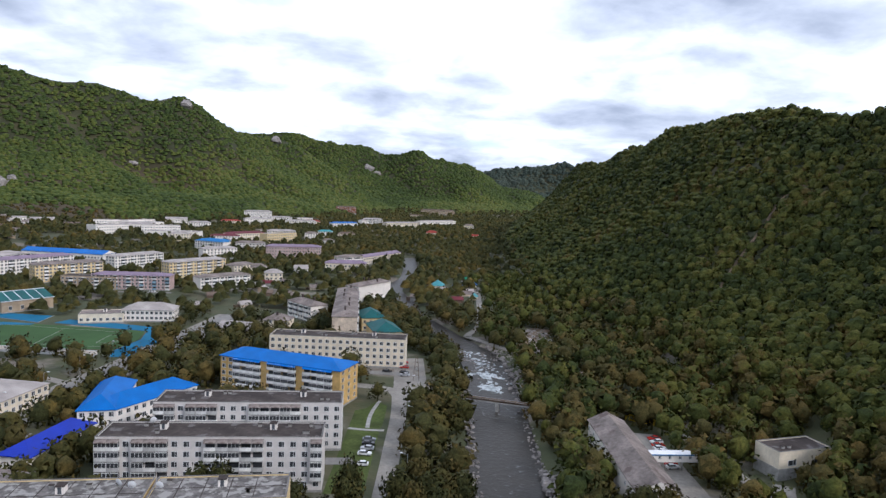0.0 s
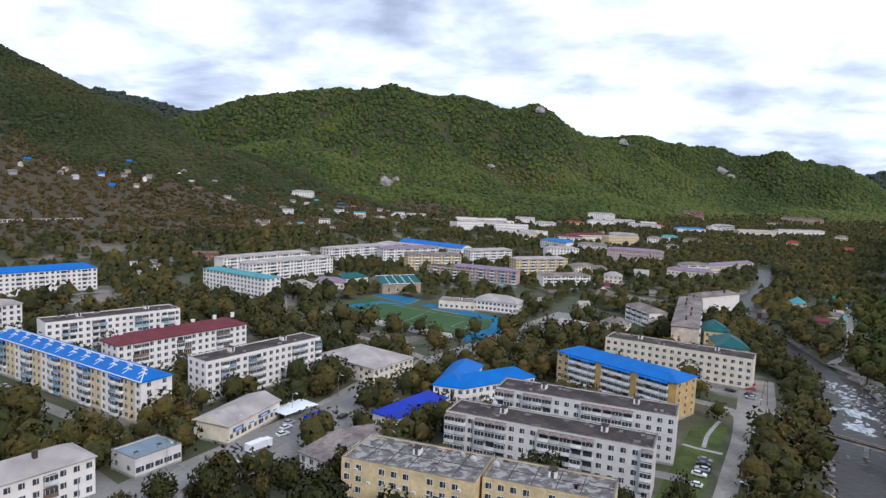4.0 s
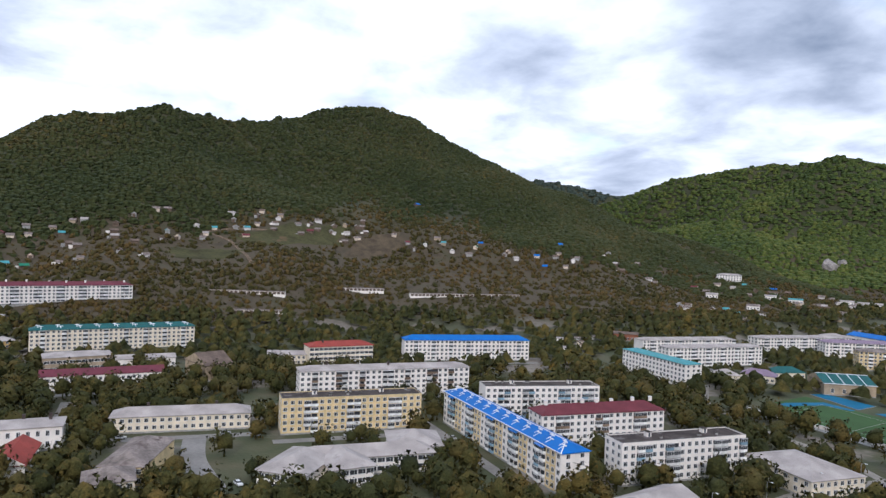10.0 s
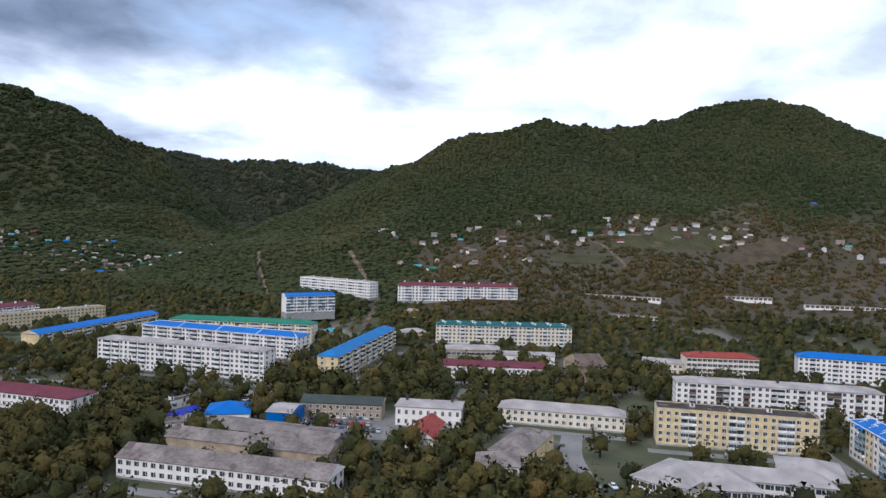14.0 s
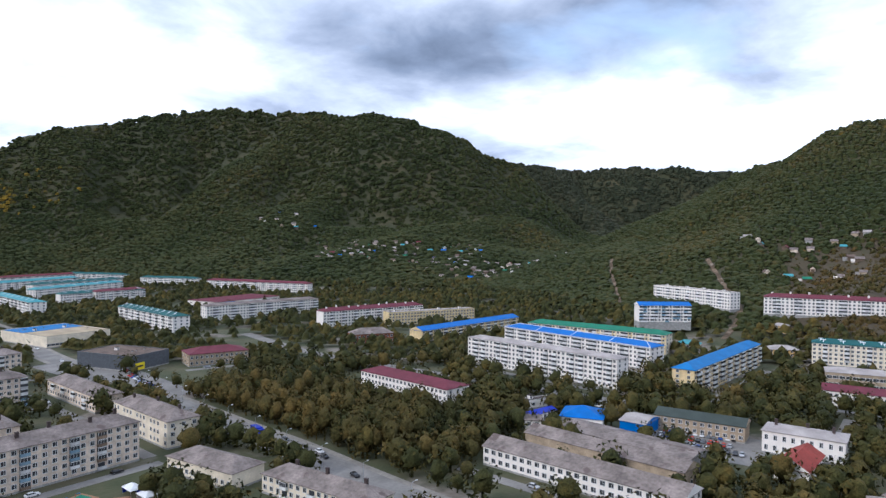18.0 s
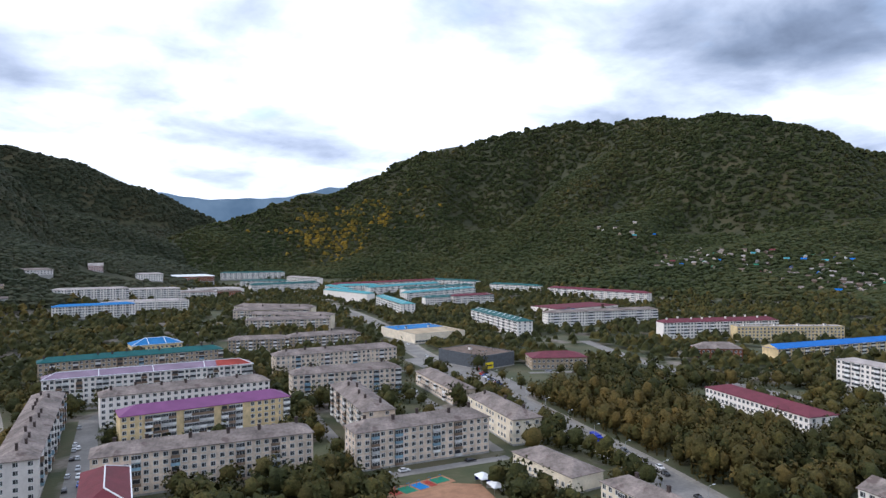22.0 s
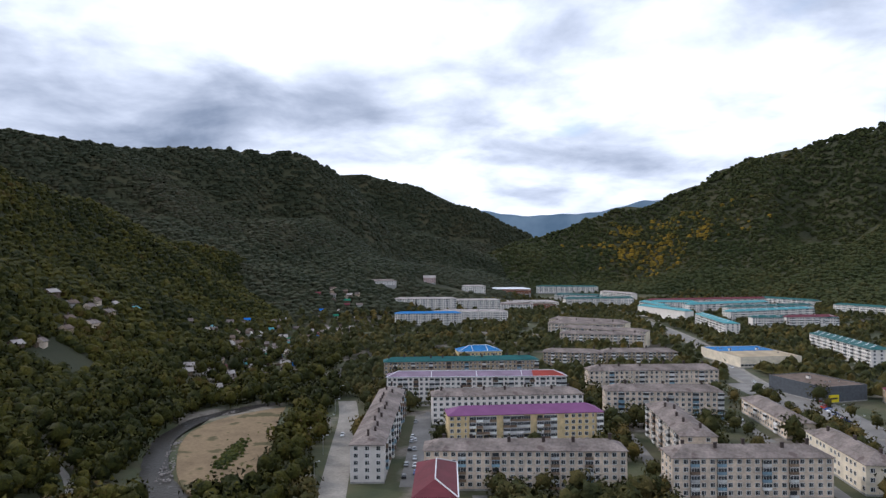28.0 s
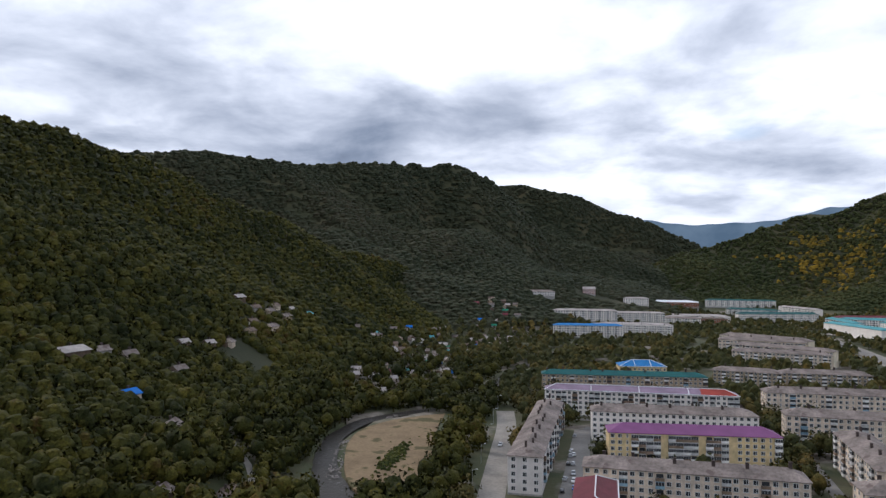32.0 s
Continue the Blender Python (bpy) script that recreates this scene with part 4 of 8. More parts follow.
ribbon("road", [(-560, -92), (-640, -92), (-720, -118), (-800, -150)], 2.2, 0.4, SOIL, "pale road climbing out of town", follow=True)
ribbon("road", [(-655, -205), (-690, -214), (-760, -240), (-812, -262), (-870, -280)], 1.6, 0.4, SOIL, "brown dirt lane climbing between gardens", follow=True)
CLEAR = [(-262, -140, 304, 400), (-285, -208, -445, -300), (46, 104, -400, -246), (-36, -9, 178, 262), (160, 190, -410, -372), (-312, -280, -82, -32), (-175, -146, 70, 112), (50, 80, 165, 240), (44, 66, 348, 412), (-24, 24, -260, -190), (-130, -100, -215, -170)]
flat_patch("pavement", [(-272, -440), (-226, -440), (-213, -300), (-240, -300)], 0.08, ASPHALT, "asphalt car park before the shops", "car park")
flat_patch("pavement", [(-312, -82), (-276, -82), (-274, -32), (-312, -32)], 0.08, ASPHALT, "asphalt works yard full of vehicles", "car park")
flat_patch("pavement", [(-177, 46), (-148, 46), (-146, 112), (-166, 116)], 0.06, ASPHALT, "asphalt yard beside the white block", "yard")
flat_patch("pavement", [(65, 176), (79, 180), (78, 236), (63, 238)], 0.08, DIRTROAD, "gravel yard beside the warehouse", "yard")
flat_patch("lawn", [(-30, 180), (-19, 182), (-19, 258), (-30, 250)], 0.05, GRASS, "mown green lawn with paths", "lawn")
# the sports ground
flat_patch("track", [(-215.6, 378.6), (-212, 388.6), (-180.5, 382.7), (-147.5, 374.3), (-142.6, 364), (-142.3, 339), (-146.8, 329), (-140, 313), (-152, 311.3), (-155.5, 323.7), (-153, 347), (-158.2, 367), (-180, 371)], 0.085, TRACK, "blue rubber running track round the pitch end", "sports ground")
flat_patch("track", [(-249, 344), (-249.6, 353), (-242.7, 376), (-224, 374.5), (-224, 371), (-238, 369), (-243, 352), (-242.2, 346.2)], 0.13, TRACK, "blue rubber bend of the running track", "sports ground")
flat_patch("court", [(-260, 389), (-257, 400), (-226, 397), (-224, 377.6)], 0.075, TRACK, "blue hard court with a white edge", "sports ground")
flat_patch("pitch", [(-256.6, 380), (-224, 373.5), (-180, 369.5), (-159, 366), (-154, 347), (-156.5, 325), (-208, 322.6), (-233.4, 325.6), (-252, 340)], 0.10, PITCH, "green artificial football pitch", "sports ground")
for p, q in (((-240, 370), (-164, 361)), ((-164, 361), (-162, 329)), ((-162, 329), (-232, 331)), ((-232, 331), (-240, 370)), ((-202, 365.5), (-198, 330)), ((-260, 389), (-224.2, 377.8)), ((-224.2, 377.8), (-226, 397)), ((-164, 354), (-172, 354.5)), ((-172, 354.5), (-171, 337)), ((-171, 337), (-162.5, 336.5))):
    ribbon("pitch_line", [p, q], 0.10, 0.15, CONC, "white painted pitch line", "marking", n=2)
ribbon("path", [(-262, 330), (-245, 313), (-218, 317), (-193, 315.5), (-159, 313)], 2.6, 0.08, CONC, "pale concrete path along the near side of the pitch", "path")
def perimeter_wall(pts, h, label):
    """A rendered wall with a coping, one bay between each pair of piers."""
    root = tagged(new("perimeter_wall"), label, "wall")
    for p, q in zip(pts[:-1], pts[1:]):
        d = Vector((q[0] - p[0], q[1] - p[1]))
        n = max(1, round(d.length / 6))
        turn = math.atan2(d.y, d.x)
        for i in range(n):
            c = Vector(p) + d * (i / n)
            w = d.length / n
            b = Build().box(0, w - 0.3, -0.12, 0.12, 0, h, WHITE).box(-0.02, w - 0.28, -0.18, 0.18, h, h + 0.1, TRIMW)
            child("wall_bay", b.mesh("wall_bay"), root, (c.x, c.y, 0), turn)
            child("pier", Build().box(-0.3, -0.0, -0.2, 0.2, 0, h + 0.25, WHITE).mesh("pier"), root, (c.x, c.y, 0), turn)


perimeter_wall([(-262, 331), (-245, 315), (-218, 319), (-193, 317.5), (-159, 315)], 1.7, "long white rendered wall along the near side of the pitch")
# the sand bar in the bend
flat_patch("sandbar", [(p.x, p.y) for p in smooth_line([(56, -398), (70, -388), (84, -374), (94, -352), (93, -325), (89, -305), (80, -275), (68, -254), (43, -246), (47, -290), (52, -330), (55, -360), (56, -398)], 5)[:-1]],
           0.15, SANDBAR, "pale bare sand and gravel bar in the river bend", "river bank", 2.5)
ribbon("road", [(98, 160), (100, 185), (104, 196)], 3.0, 0.4, DIRTROAD, "dirt yard track to the workshop", follow=True)
ribbon("path", [(-716, 154), (-760, 155), (-818, 150), (-842, 130), (-850, 165), (-846, 205)], 1.8, 0.5, SOIL, "pale dirt path winding up the meadow", "path", follow=True)
ROADS.append(([(-716, 154), (-760, 155), (-818, 150), (-842, 130), (-850, 165), (-846, 205)], 1.0))
ribbon("road", [(-133, 120), (-131, 170), (-134, 215)], 4.0, 0.09, ASPHALT, "asphalt lay-by along the main street")
ribbon("road", [(-153, 62), (-150, 100), (-152, 130)], 3.0, 0.09, ASPHALT, "asphalt forecourt before the shops")
ribbon("road", [(-18, -262), (-17, -300), (-20, -350), (-26, -375)], 3.5, 0.09, ASPHALT, "asphalt yard lane beside the grey block")
flat_patch("lawn", [(-26, 232), (-18.5, 234), (-18.5, 256), (-23, 262), (-27, 250)], 0.07, GRASS, "rounded lawn island beside the yard road", "lawn")
ribbon("path", [(-30, 231), (-24, 230), (-17.5, 230)], 0.8, 0.12, CONC, "pale concrete footpath across the lawn", "path", n=3)
ribbon("path", [(-23.5, 232), (-23.8, 246), (-22, 262)], 0.7, 0.13, CONC, "pale concrete footpath along the lawn", "path", n=3)
ribbon("path", [(-4.5, 150), (-4.5, 200), (-5, 255), (-8, 285)], 0.7, 0.10, DIRTROAD, "narrow trodden path under the trees", "path")
ribbon("road", [(104, -236), (107, -246), (118, -267), (131, -279), (137, -287)], 1.6, 0.3, DIRTROAD, "brown dirt lane between gardens", follow=True)
ribbon("path", [(45, 352), (52, 375), (63, 412)], 6.5, 0.25, SOIL, "bare brown slope torn open above the river", "bare slope", follow=True)
ribbon("path", [(231, 405), (211, 422), (189, 406), (168, 389), (150, 371), (143, 365)], 1.0, 0.3, SOIL, "bare brown skid trail up the wooded hill", "trail", follow=True)
ROADS.append(([(231, 405), (211, 422), (189, 406), (168, 389), (150, 371), (143, 365)], 0.5))

# ---- buildings ----

# north: the blocks by the river
n0 = block("yellow plastered block with a flaking flat bitumen roof", (-95, 131.4), (-61.5, 136.4), 15, 16.5, PALEYEL, "flat", R_FLAKE, pattern="ww.www.w", ends="l", endcols=4)
n00 = block("yellow plastered wing with a flaking flat bitumen roof", (-61.4, 140.6), (-32, 145.0), 15, 12.5, PALEYEL, "flat", R_FLAKE, pattern="wwww.w")
block("long white panel block with dark flat roof and glazed loggias", (-89.5, 175.4), (-30.5, 181.1), 15, 12, GREYW, "flat", R_BITUMEN, pattern="bbwbbbwwwbbbbbwwwwbbwwbb", panels=(0, 1, 1), attic=R_SLATE)
block("grey-white panel block with flat roof behind its twin", (-86.5, 205.0), (-29.6, 211.0), 15, 12.5, GREYW, "flat", R_BITUMEN, pattern="bbwbbbwwwbbbbbwwwwbbbwbb", panels=(0, 1, 1), ends="r", attic=R_SLATE)
block("yellow block with white loggias under a bright blue roof", (-86.2, 267.7), (-36.1, 250.6), 14.6, 15, YELLOW, "hip", R_BLUE, rise=2.6, vents=0, pattern="wwbbbb.bbbb.bbbb.ww", attic=R_BLUE, ends="r")
block("pale three-storey block with a dark flat roof", (-77.9, 311.6), (-15.0, 310.5), 13, 13, CREAM, "flat", R_BITUMEN, floors=4, pattern="ww", ends="r")
block("long grey-roofed block end-on by the river bend", (-43.0, 355.5), (-54.5, 451.7), 14.6, 13, SILIC, "hip", R_SLATE, rise=2.2, vents=6, pattern="wbw")
block("public hall with a stepped teal metal roof", (-32.8, 349.2), (-18.7, 353.6), 8, 24, PALEYEL, "hip", R_TEAL, rise=4, vents=0, floors=2, pattern="ww", category="hall", name="hall")
block("wing of the hall under a teal metal roof", (-43.8, 385.8), (-30.9, 389.6), 8, 20, PALEYEL, "hip", R_TEAL, rise=4, vents=0, floors=2, pattern="ww", category="hall", name="hall")
block("white two-storey school with a light hipped roof", (-182.3, 388.1), (-154.2, 391.8), 7, 15, WHITE, "hip", R_LIGHT, rise=3.5, vents=0, floors=2, pattern="w", category="school", name="school", ends="r", step=2.6)
block("sports hall of tan brick with a green and white roof", (-256.3, 396.5), (-239.4, 420.3), 7, 26, TAN, "gable", R_TEAL, rise=4, vents=0, floors=1, pattern=".w", category="sports hall", name="sports_hall", lines=5, win=(1.8, 2.5))
block("low grey canteen with a weathered flat roof beside the pitch", (-201.6, 377.8), (-179.7, 385.4), 5, 14, CREAM, "flat", R_SLATE, floors=1, pattern="w", category="school", name="school")
block("pale four-storey block in trees", (-96.1, 659.0), (-77.1, 676.7), 12, 13, WHITE, "hip", R_SLATE, rise=2, vents=0, floors=4, pattern="wwb")
block("long low pale building with a pinkish roof", (-80.1, 702.9), (-45.9, 770.5), 8, 14, CREAM, "gable", R_LILAC, rise=2, vents=0, floors=2, pattern="w", name="school", category="school")
block("white three-storey house with balconies among trees", (-95.0, 424.5), (-76.7, 404.9), 10, 12, WHITE, "hip", R_SLATE, rise=2.5, vents=2, floors=3, pattern="wb", name="house")
block("two-storey house with a hipped slate roof", (-99.0, 381.2), (-84.7, 379.9), 6, 11, CREAM, "hip", R_SLATE, rise=3, vents=1, category="house", name="house", floors=2, pattern="w", rear=False)
block("long shed with a plain grey roof", (-119.9, 365.9), (-94.7, 360.3), 4, 12, SILIC, "gable", R_LIGHT, rise=3, vents=0, category="house", name="house", floors=1, pattern="w.", rear=False)
block("white gable-ended block behind the riverside row", (-67.0, 481.8), (-57.1, 476.2), 12, 40, WHITE, "hip", R_SLATE, rise=2, vents=3, floors=4, pattern="w")
block("long pink four-storey building with rows of windows", (-185.4, 721.2), (-129.1, 732.1), 14, 14, PINK, "hip", R_LILAC, rise=2.2, vents=0, floors=4, pattern="w", step=2.8)

# north-west: school, street and rows behind the pitch
block("white nursery under a bright blue hipped roof", (-105.9, 221.5), (-89.8, 251.9), 7, 12, WHITE, "hip", R_BLUE, rise=3.4, vents=0, floors=2, pattern="w", category="nursery", name="nursery", ends="l")
block("white nursery wing under a bright blue hipped roof", (-117.4, 218.7), (-105.9, 221.5), 7, 34, WHITE, "hip", R_BLUE, rise=3.6, floors=2, pattern="w", category="nursery", name="nursery", rear=False)
block("low building under a cobalt-blue metal roof", (-112.6, 185.0), (-108.7, 213.7), 5, 10, WHITE, "hip", R_COBALT, rise=3, vents=0, floors=1, pattern="w", category="shop", name="shop")
block("pale two-storey house with a grey hipped roof and veranda", (-146.5, 222.4), (-142.8, 246.8), 7, 31, CREAM, "hip", R_LIGHT, rise=4, vents=0, floors=2, pattern="w", category="house", name="house", ends="l", endcols=7)
block("small white two-storey house with a grey roof", (-118.3, 144.0), (-108.5, 142.1), 7, 29, WHITE, "gable", R_SLATE, rise=2.5, vents=0, floors=2, pattern="w", category="house", name="house", ends="r", endcols=7)
block("shop with a grey sheet roof and blue fascia", (-149.2, 148.0), (-152.8, 174.8), 6, 13, CREAM, "gable", R_LIGHT, rise=2.4, vents=0, floors=1, pattern="wwg", category="shop", name="shop")
block("small shop with a blue-grey flat roof and glass front", (-152.5, 117.8), (-151.4, 132.2), 5, 11, GREYW, "flat", R_STEEL, floors=1, pattern="g", category="shop", name="shop", rear=False, ends="l", endcols=2)
block("white three-storey block with a weathered hipped roof", (-159.3, 56.9), (-152.7, 106.4), 10.5, 12, WHITE, "hip", R_LIGHT, rise=3.2, vents=2, floors=3, pattern="wwbwwwwbww", ends="l", panels=(0, 3, 1))
block("brick cottage under a bright red roof", (-182.4, 43.4), (-180.0, 56.4), 4.5, 8, BRICK, "gable", R_ORANGE, rise=2.4, vents=0, category="house", name="house", floors=1, pattern="w", rear=False)
block("low shed with a dark teal sheet roof", (-173.5, 32.6), (-169.1, 41.9), 4, 10, CREAM, "gable", R_TEAL, rise=1.5, vents=0, category="house", name="house", floors=1, pattern=".w", rear=False)
block("white clinic wing with a grey hipped roof", (-225.1, 52.4), (-213.5, 64.9), 7, 26, WHITE, "hip", R_LIGHT, rise=3.6, vents=0, floors=2, pattern="g", category="clinic", name="clinic", over=0.9, ends="l", endcols=4)
block("white two-storey clinic with grey hipped roofs", (-229.1, 68.0), (-221.2, 115.4), 7, 11, WHITE, "hip", R_LIGHT, rise=3, vents=0, floors=2, pattern="g", category="clinic", name="clinic", over=0.9)
block("white clinic wing with a projecting hipped roof", (-215.8, 75.1), (-215.7, 89.9), 7, 22, WHITE, "hip", R_LIGHT, rise=3.4, vents=0, floors=2, pattern="g", category="clinic", name="clinic", over=0.9)
block("white clinic wing with a grey gabled roof", (-233.1, 103.5), (-227.0, 121.9), 7, 20, WHITE, "hip", R_LIGHT, rise=3.6, vents=0, floors=2, pattern="g", category="clinic", name="clinic", over=0.9)
block("long block with a bright blue roof, white dormers and yellow panels", (-277.9, 149.4), (-182.8, 143.5), 14.6, 11.5, WHITE, "hip", R_BLUE, rise=2.4, vents=0, pattern="wwbbyy", stripe=PALEYEL, panels=(0, 0, 2), attic=R_BLUE, lines=1, guards=12, ends="r", endcols=2)
block("white panel block with a dark flat roof and blue canopy", (-182.2, 169.8), (-174.2, 223.6), 15, 11, WHITE, "flat", R_BITUMEN, pattern="wwbbwwbbwww", panels=(0, 1, 2), ends="l", endcols=3)
block("white block under a dark red hipped roof", (-226.5, 167.4), (-216.7, 225.0), 14.6, 12.5, WHITE, "hip", R_RED, rise=3, vents=7, pattern="wwbbww", panels=(0, 0, 3), ends="l", pale_vents=True)
block("white panel block with a dark flat roof", (-277.6, 171.4), (-261.4, 227.2), 15, 12, WHITE, "flat", R_BITUMEN, pattern="wwbbwwbbww", panels=(0, 1, 2))
block("long white panel block with a light grey hipped roof", (-340.3, 99.2), (-327.4, 191.0), 14.6, 12.5, WHITE, "hip", R_LIGHT, rise=2, vents=3, pattern="wwbwwwbb", panels=(0, 1, 3), ends="l")
block("yellow block with white loggias and a dark flat roof", (-283.2, 75.3), (-273.8, 135.7), 15, 12, PALEYEL, "flat", R_BITUMEN, pattern="wwwbbw", ends="l")
block("white block at the slope foot with a bright blue roof", (-425.9, 196.7), (-403.3, 283.8), 14.6, 12.5, WHITE, "hip", R_BLUE, rise=3, vents=0, pattern="wwbw", ends="r")
block("white block with a turquoise roof and small square windows", (-355.9, 328.4), (-296.6, 324.0), 14.6, 12.8, WHITE, "hip", R_TURQ, rise=1.6, vents=0, pattern="w", ends="r", step=3.3)
block("pale four-storey school with an orange-red roof", (-421.8, 128.8), (-420.6, 171.3), 13, 14, CREAM, "hip", R_ORANGE, rise=2.6, vents=2, floors=4, pattern="g", category="school", name="school", win=(2.2, 1.5))
block("low grey-roofed annexe of the school", (-435.0, 105.3), (-428.1, 128.5), 7, 12, CREAM, "gable", R_LIGHT, rise=2, vents=0, floors=2, pattern="w", category="school", name="school")
block("white panel block with a grey flat roof at the wood edge", (-387.3, 377.0), (-372.1, 459.8), 14, 12, WHITE, "hip", R_LIGHT, rise=1.6, vents=0, pattern="wwbw")
block("white panel block with a light roof in the rows", (-351.9, 367.3), (-338.7, 448.3), 14, 12, WHITE, "hip", R_LIGHT, rise=1.6, vents=0, pattern="wwbw", ends="lr")
block("pale panel block in the rows behind the pitch", (-374.2, 489.3), (-352.9, 584.4), 14, 12, WHITE, "hip", R_LIGHT, rise=1.6, vents=0, pattern="wwbw", ends="lr")
block("cream cottage with a pale hipped roof", (-303.2, 359.9), (-296.5, 372.9), 5, 12, CREAM, "hip", R_LIGHT, rise=3.2, vents=0, category="house", name="house", floors=1, pattern="w", rear=False)
block("cream cottage with a pinkish hipped roof", (-304.1, 382.3), (-286.3, 392.4), 5, 12, CREAM, "hip", R_LILAC, rise=3.2, vents=0, category="house", name="house", floors=1, pattern="w", rear=False)
block("house under a teal roof", (-296.8, 406.5), (-290.7, 428.8), 5, 12, CREAM, "hip", R_TEAL, rise=3.2, vents=0, category="house", name="house", floors=1, pattern="w", rear=False)
block("yellow panel block in the rows beyond the pitch", (-303.0, 508.3), (-270.6, 546.1), 14, 12, PALEYEL, "hip", R_SLATE, rise=1.8, vents=0, pattern="wwb", ends="lr")
block("block with a pinkish roof and turquoise end wall", (-253.7, 494.4), (-199.0, 499.4), 11, 12, PINK, "hip", R_LILAC, rise=1.8, vents=0, floors=4, pattern="wwb", panels=(0, 2))
block("brownish three-storey block in the rows", (-275.1, 492.3), (-236.0, 494.3), 9, 12, TAN, "flat", R_BITUMEN, floors=3, pattern="wwb", ends="lr")
block("white panel block with a pale roof in the rows", (-277.7, 579.9), (-253.6, 623.4), 14, 12, WHITE, "hip", R_LIGHT, rise=1.8, vents=0, pattern="wwb", ends="lr")
block("yellow and white panel block in the rows", (-220.9, 554.3), (-188.3, 596.5), 14, 12, PALEYEL, "hip", R_LIGHT, rise=1.8, vents=0, pattern="wwb", ends="lr")
block("white three-storey block in trees", (-180.0, 510.4), (-151.0, 540.5), 9, 12, WHITE, "hip", R_SLATE, rise=1.8, vents=0, floors=3, pattern="wb")
block("white block with a pinkish roof in the rows", (-342.0, 528.3), (-313.9, 582.7), 14, 12, WHITE, "hip", R_LILAC, rise=2, vents=0, pattern="wwb", ends="lr")
block("long hall under a bright blue roof", (-390.7, 634.8), (-309.3, 624.1), 10, 18, WHITE, "gable", R_BLUE, rise=3, vents=0, floors=2, pattern="w", category="hall", name="hall")
block("pale office block with rows of windows", (-223.1, 872.5), (-194.2, 914.6), 14, 14, PALEYEL, "flat", R_LIGHT, floors=4, pattern="w", category="office", name="office_block")
block("yellow block with a light blue roof", (-279.4, 787.7), (-247.3, 782.9), 12, 13, PALEYEL, "hip", R_SKY, rise=2, vents=0, floors=4, pattern="w")
block("far low hall with a blue roof", (-198.0, 1235.1), (-156.2, 1264.7), 10, 14, WHITE, "hip", R_BLUE, rise=2, vents=0, floors=3, pattern="w", step=4, rear=False, category="building", name="building")
block("far white building with a flat roof", (-155.0, 1318.7), (-117.6, 1347.2), 12, 14, WHITE, "hip", R_LIGHT, rise=2, vents=0, floors=3, pattern="w", step=4, rear=False, category="building", name="building")
block("far pale long building", (-103.3, 1265.6), (-45.8, 1306.4), 12, 14, CREAM, "hip", R_LIGHT, rise=2, vents=0, floors=3, pattern="w", step=4, rear=False, category="building", name="building")
block("far white long panel block", (-44.6, 1354.3), (27.5, 1427.5), 12, 14, WHITE, "hip", R_LIGHT, rise=2, vents=0, floors=3, pattern="w", step=4, rear=False, category="building", name="building")
block("far white factory hall with a red strip", (-288.5, 1256.5), (-233.5, 1267.4), 10, 14, WHITE, "hip", R_LIGHT, rise=2, vents=0, floors=3, pattern="w", step=4, rear=False, category="building", name="building")
block("far white building at the hill foot", (-355.7, 1235.9), (-312.4, 1260.3), 12, 14, WHITE, "hip", R_LIGHT, rise=2, vents=0, floors=3, pattern="w", step=4, rear=False, category="building", name="building")
block("white factory with flat roofs", (-472.6, 982.3), (-434.0, 1066.7), 10, 30, WHITE, "flat", R_LIGHT, floors=2, pattern="w", step=5, rear=False, category="factory", name="factory")
block("pale factory hall with flat roof", (-394.5, 905.2), (-325.2, 910.1), 10, 24, WHITE, "flat", R_LIGHT, floors=2, pattern="w", step=5, rear=False, category="factory", name="factory")

# west: houses, halls and blocks under the slope
block("yellowish two-storey house with a long grey hipped roof", (-307.2, 11.4), (-297.4, 65.6), 7, 12, CREAM, "hip", R_LIGHT, rise=2.8, vents=2, floors=2, pattern="ww", category="house", name="house")
block("two-storey house with a patched grey gable roof", (-246.3, 6.1), (-240.6, 19.2), 7, 32, PALEYEL, "hip", R_SLATE, rise=3, vents=0, category="house", name="house", floors=2, pattern="w", rear=False)
block("old house with a patched slate roof", (-229.3, 1.4), (-228.8, 16.1), 7, 13, CREAM, "hip", R_SLATE, rise=3, vents=0, category="house", name="house", floors=2, pattern="w", rear=False)
block("white two-storey school with a dull purple roof", (-394.6, -17.8), (-394.0, 40.2), 8, 13, WHITE, "gable", R_MAROON, rise=2.4, vents=0, floors=2, pattern="w", category="school", name="school", step=2.6)
block("pale hall with a light grey roof", (-443.1, -18.1), (-446.5, 17.0), 9, 16, TAN, "hip", R_LIGHT, rise=2, vents=0, floors=2, pattern="g", category="hall", name="hall")
block("low white hall with a flat grey roof", (-446.5, 19), (-446, 52), 6, 14, WHITE, "gable", R_LIGHT, rise=1.6, floors=1, pattern="w", category="hall", name="hall")
block("tall gabled hall with a brown roof and blank tan walls", (-397.3, 62.1), (-402.0, 77.7), 9, 26, TAN, "gable", R_BROWN, rise=5.5, vents=0, floors=1, pattern=".", category="hall", name="hall", rear=False)
block("cream block with a teal roof and white snow guards", (-507.0, -29.1), (-510.8, 71.6), 14.6, 12.5, CREAM, "hip", R_TEAL, rise=2.6, vents=0, pattern="wwbw", panels=(0, 0, 1), guards=9, ends="r")
block("white block with a maroon roof at the slope foot", (-619.0, -71.0), (-633.0, 38.0), 14.6, 12.5, WHITE, "hip", R_MAROON, rise=2.8, vents=8, pale_vents=True, pattern="wwbbw", panels=(0, 0, 1), base=21)
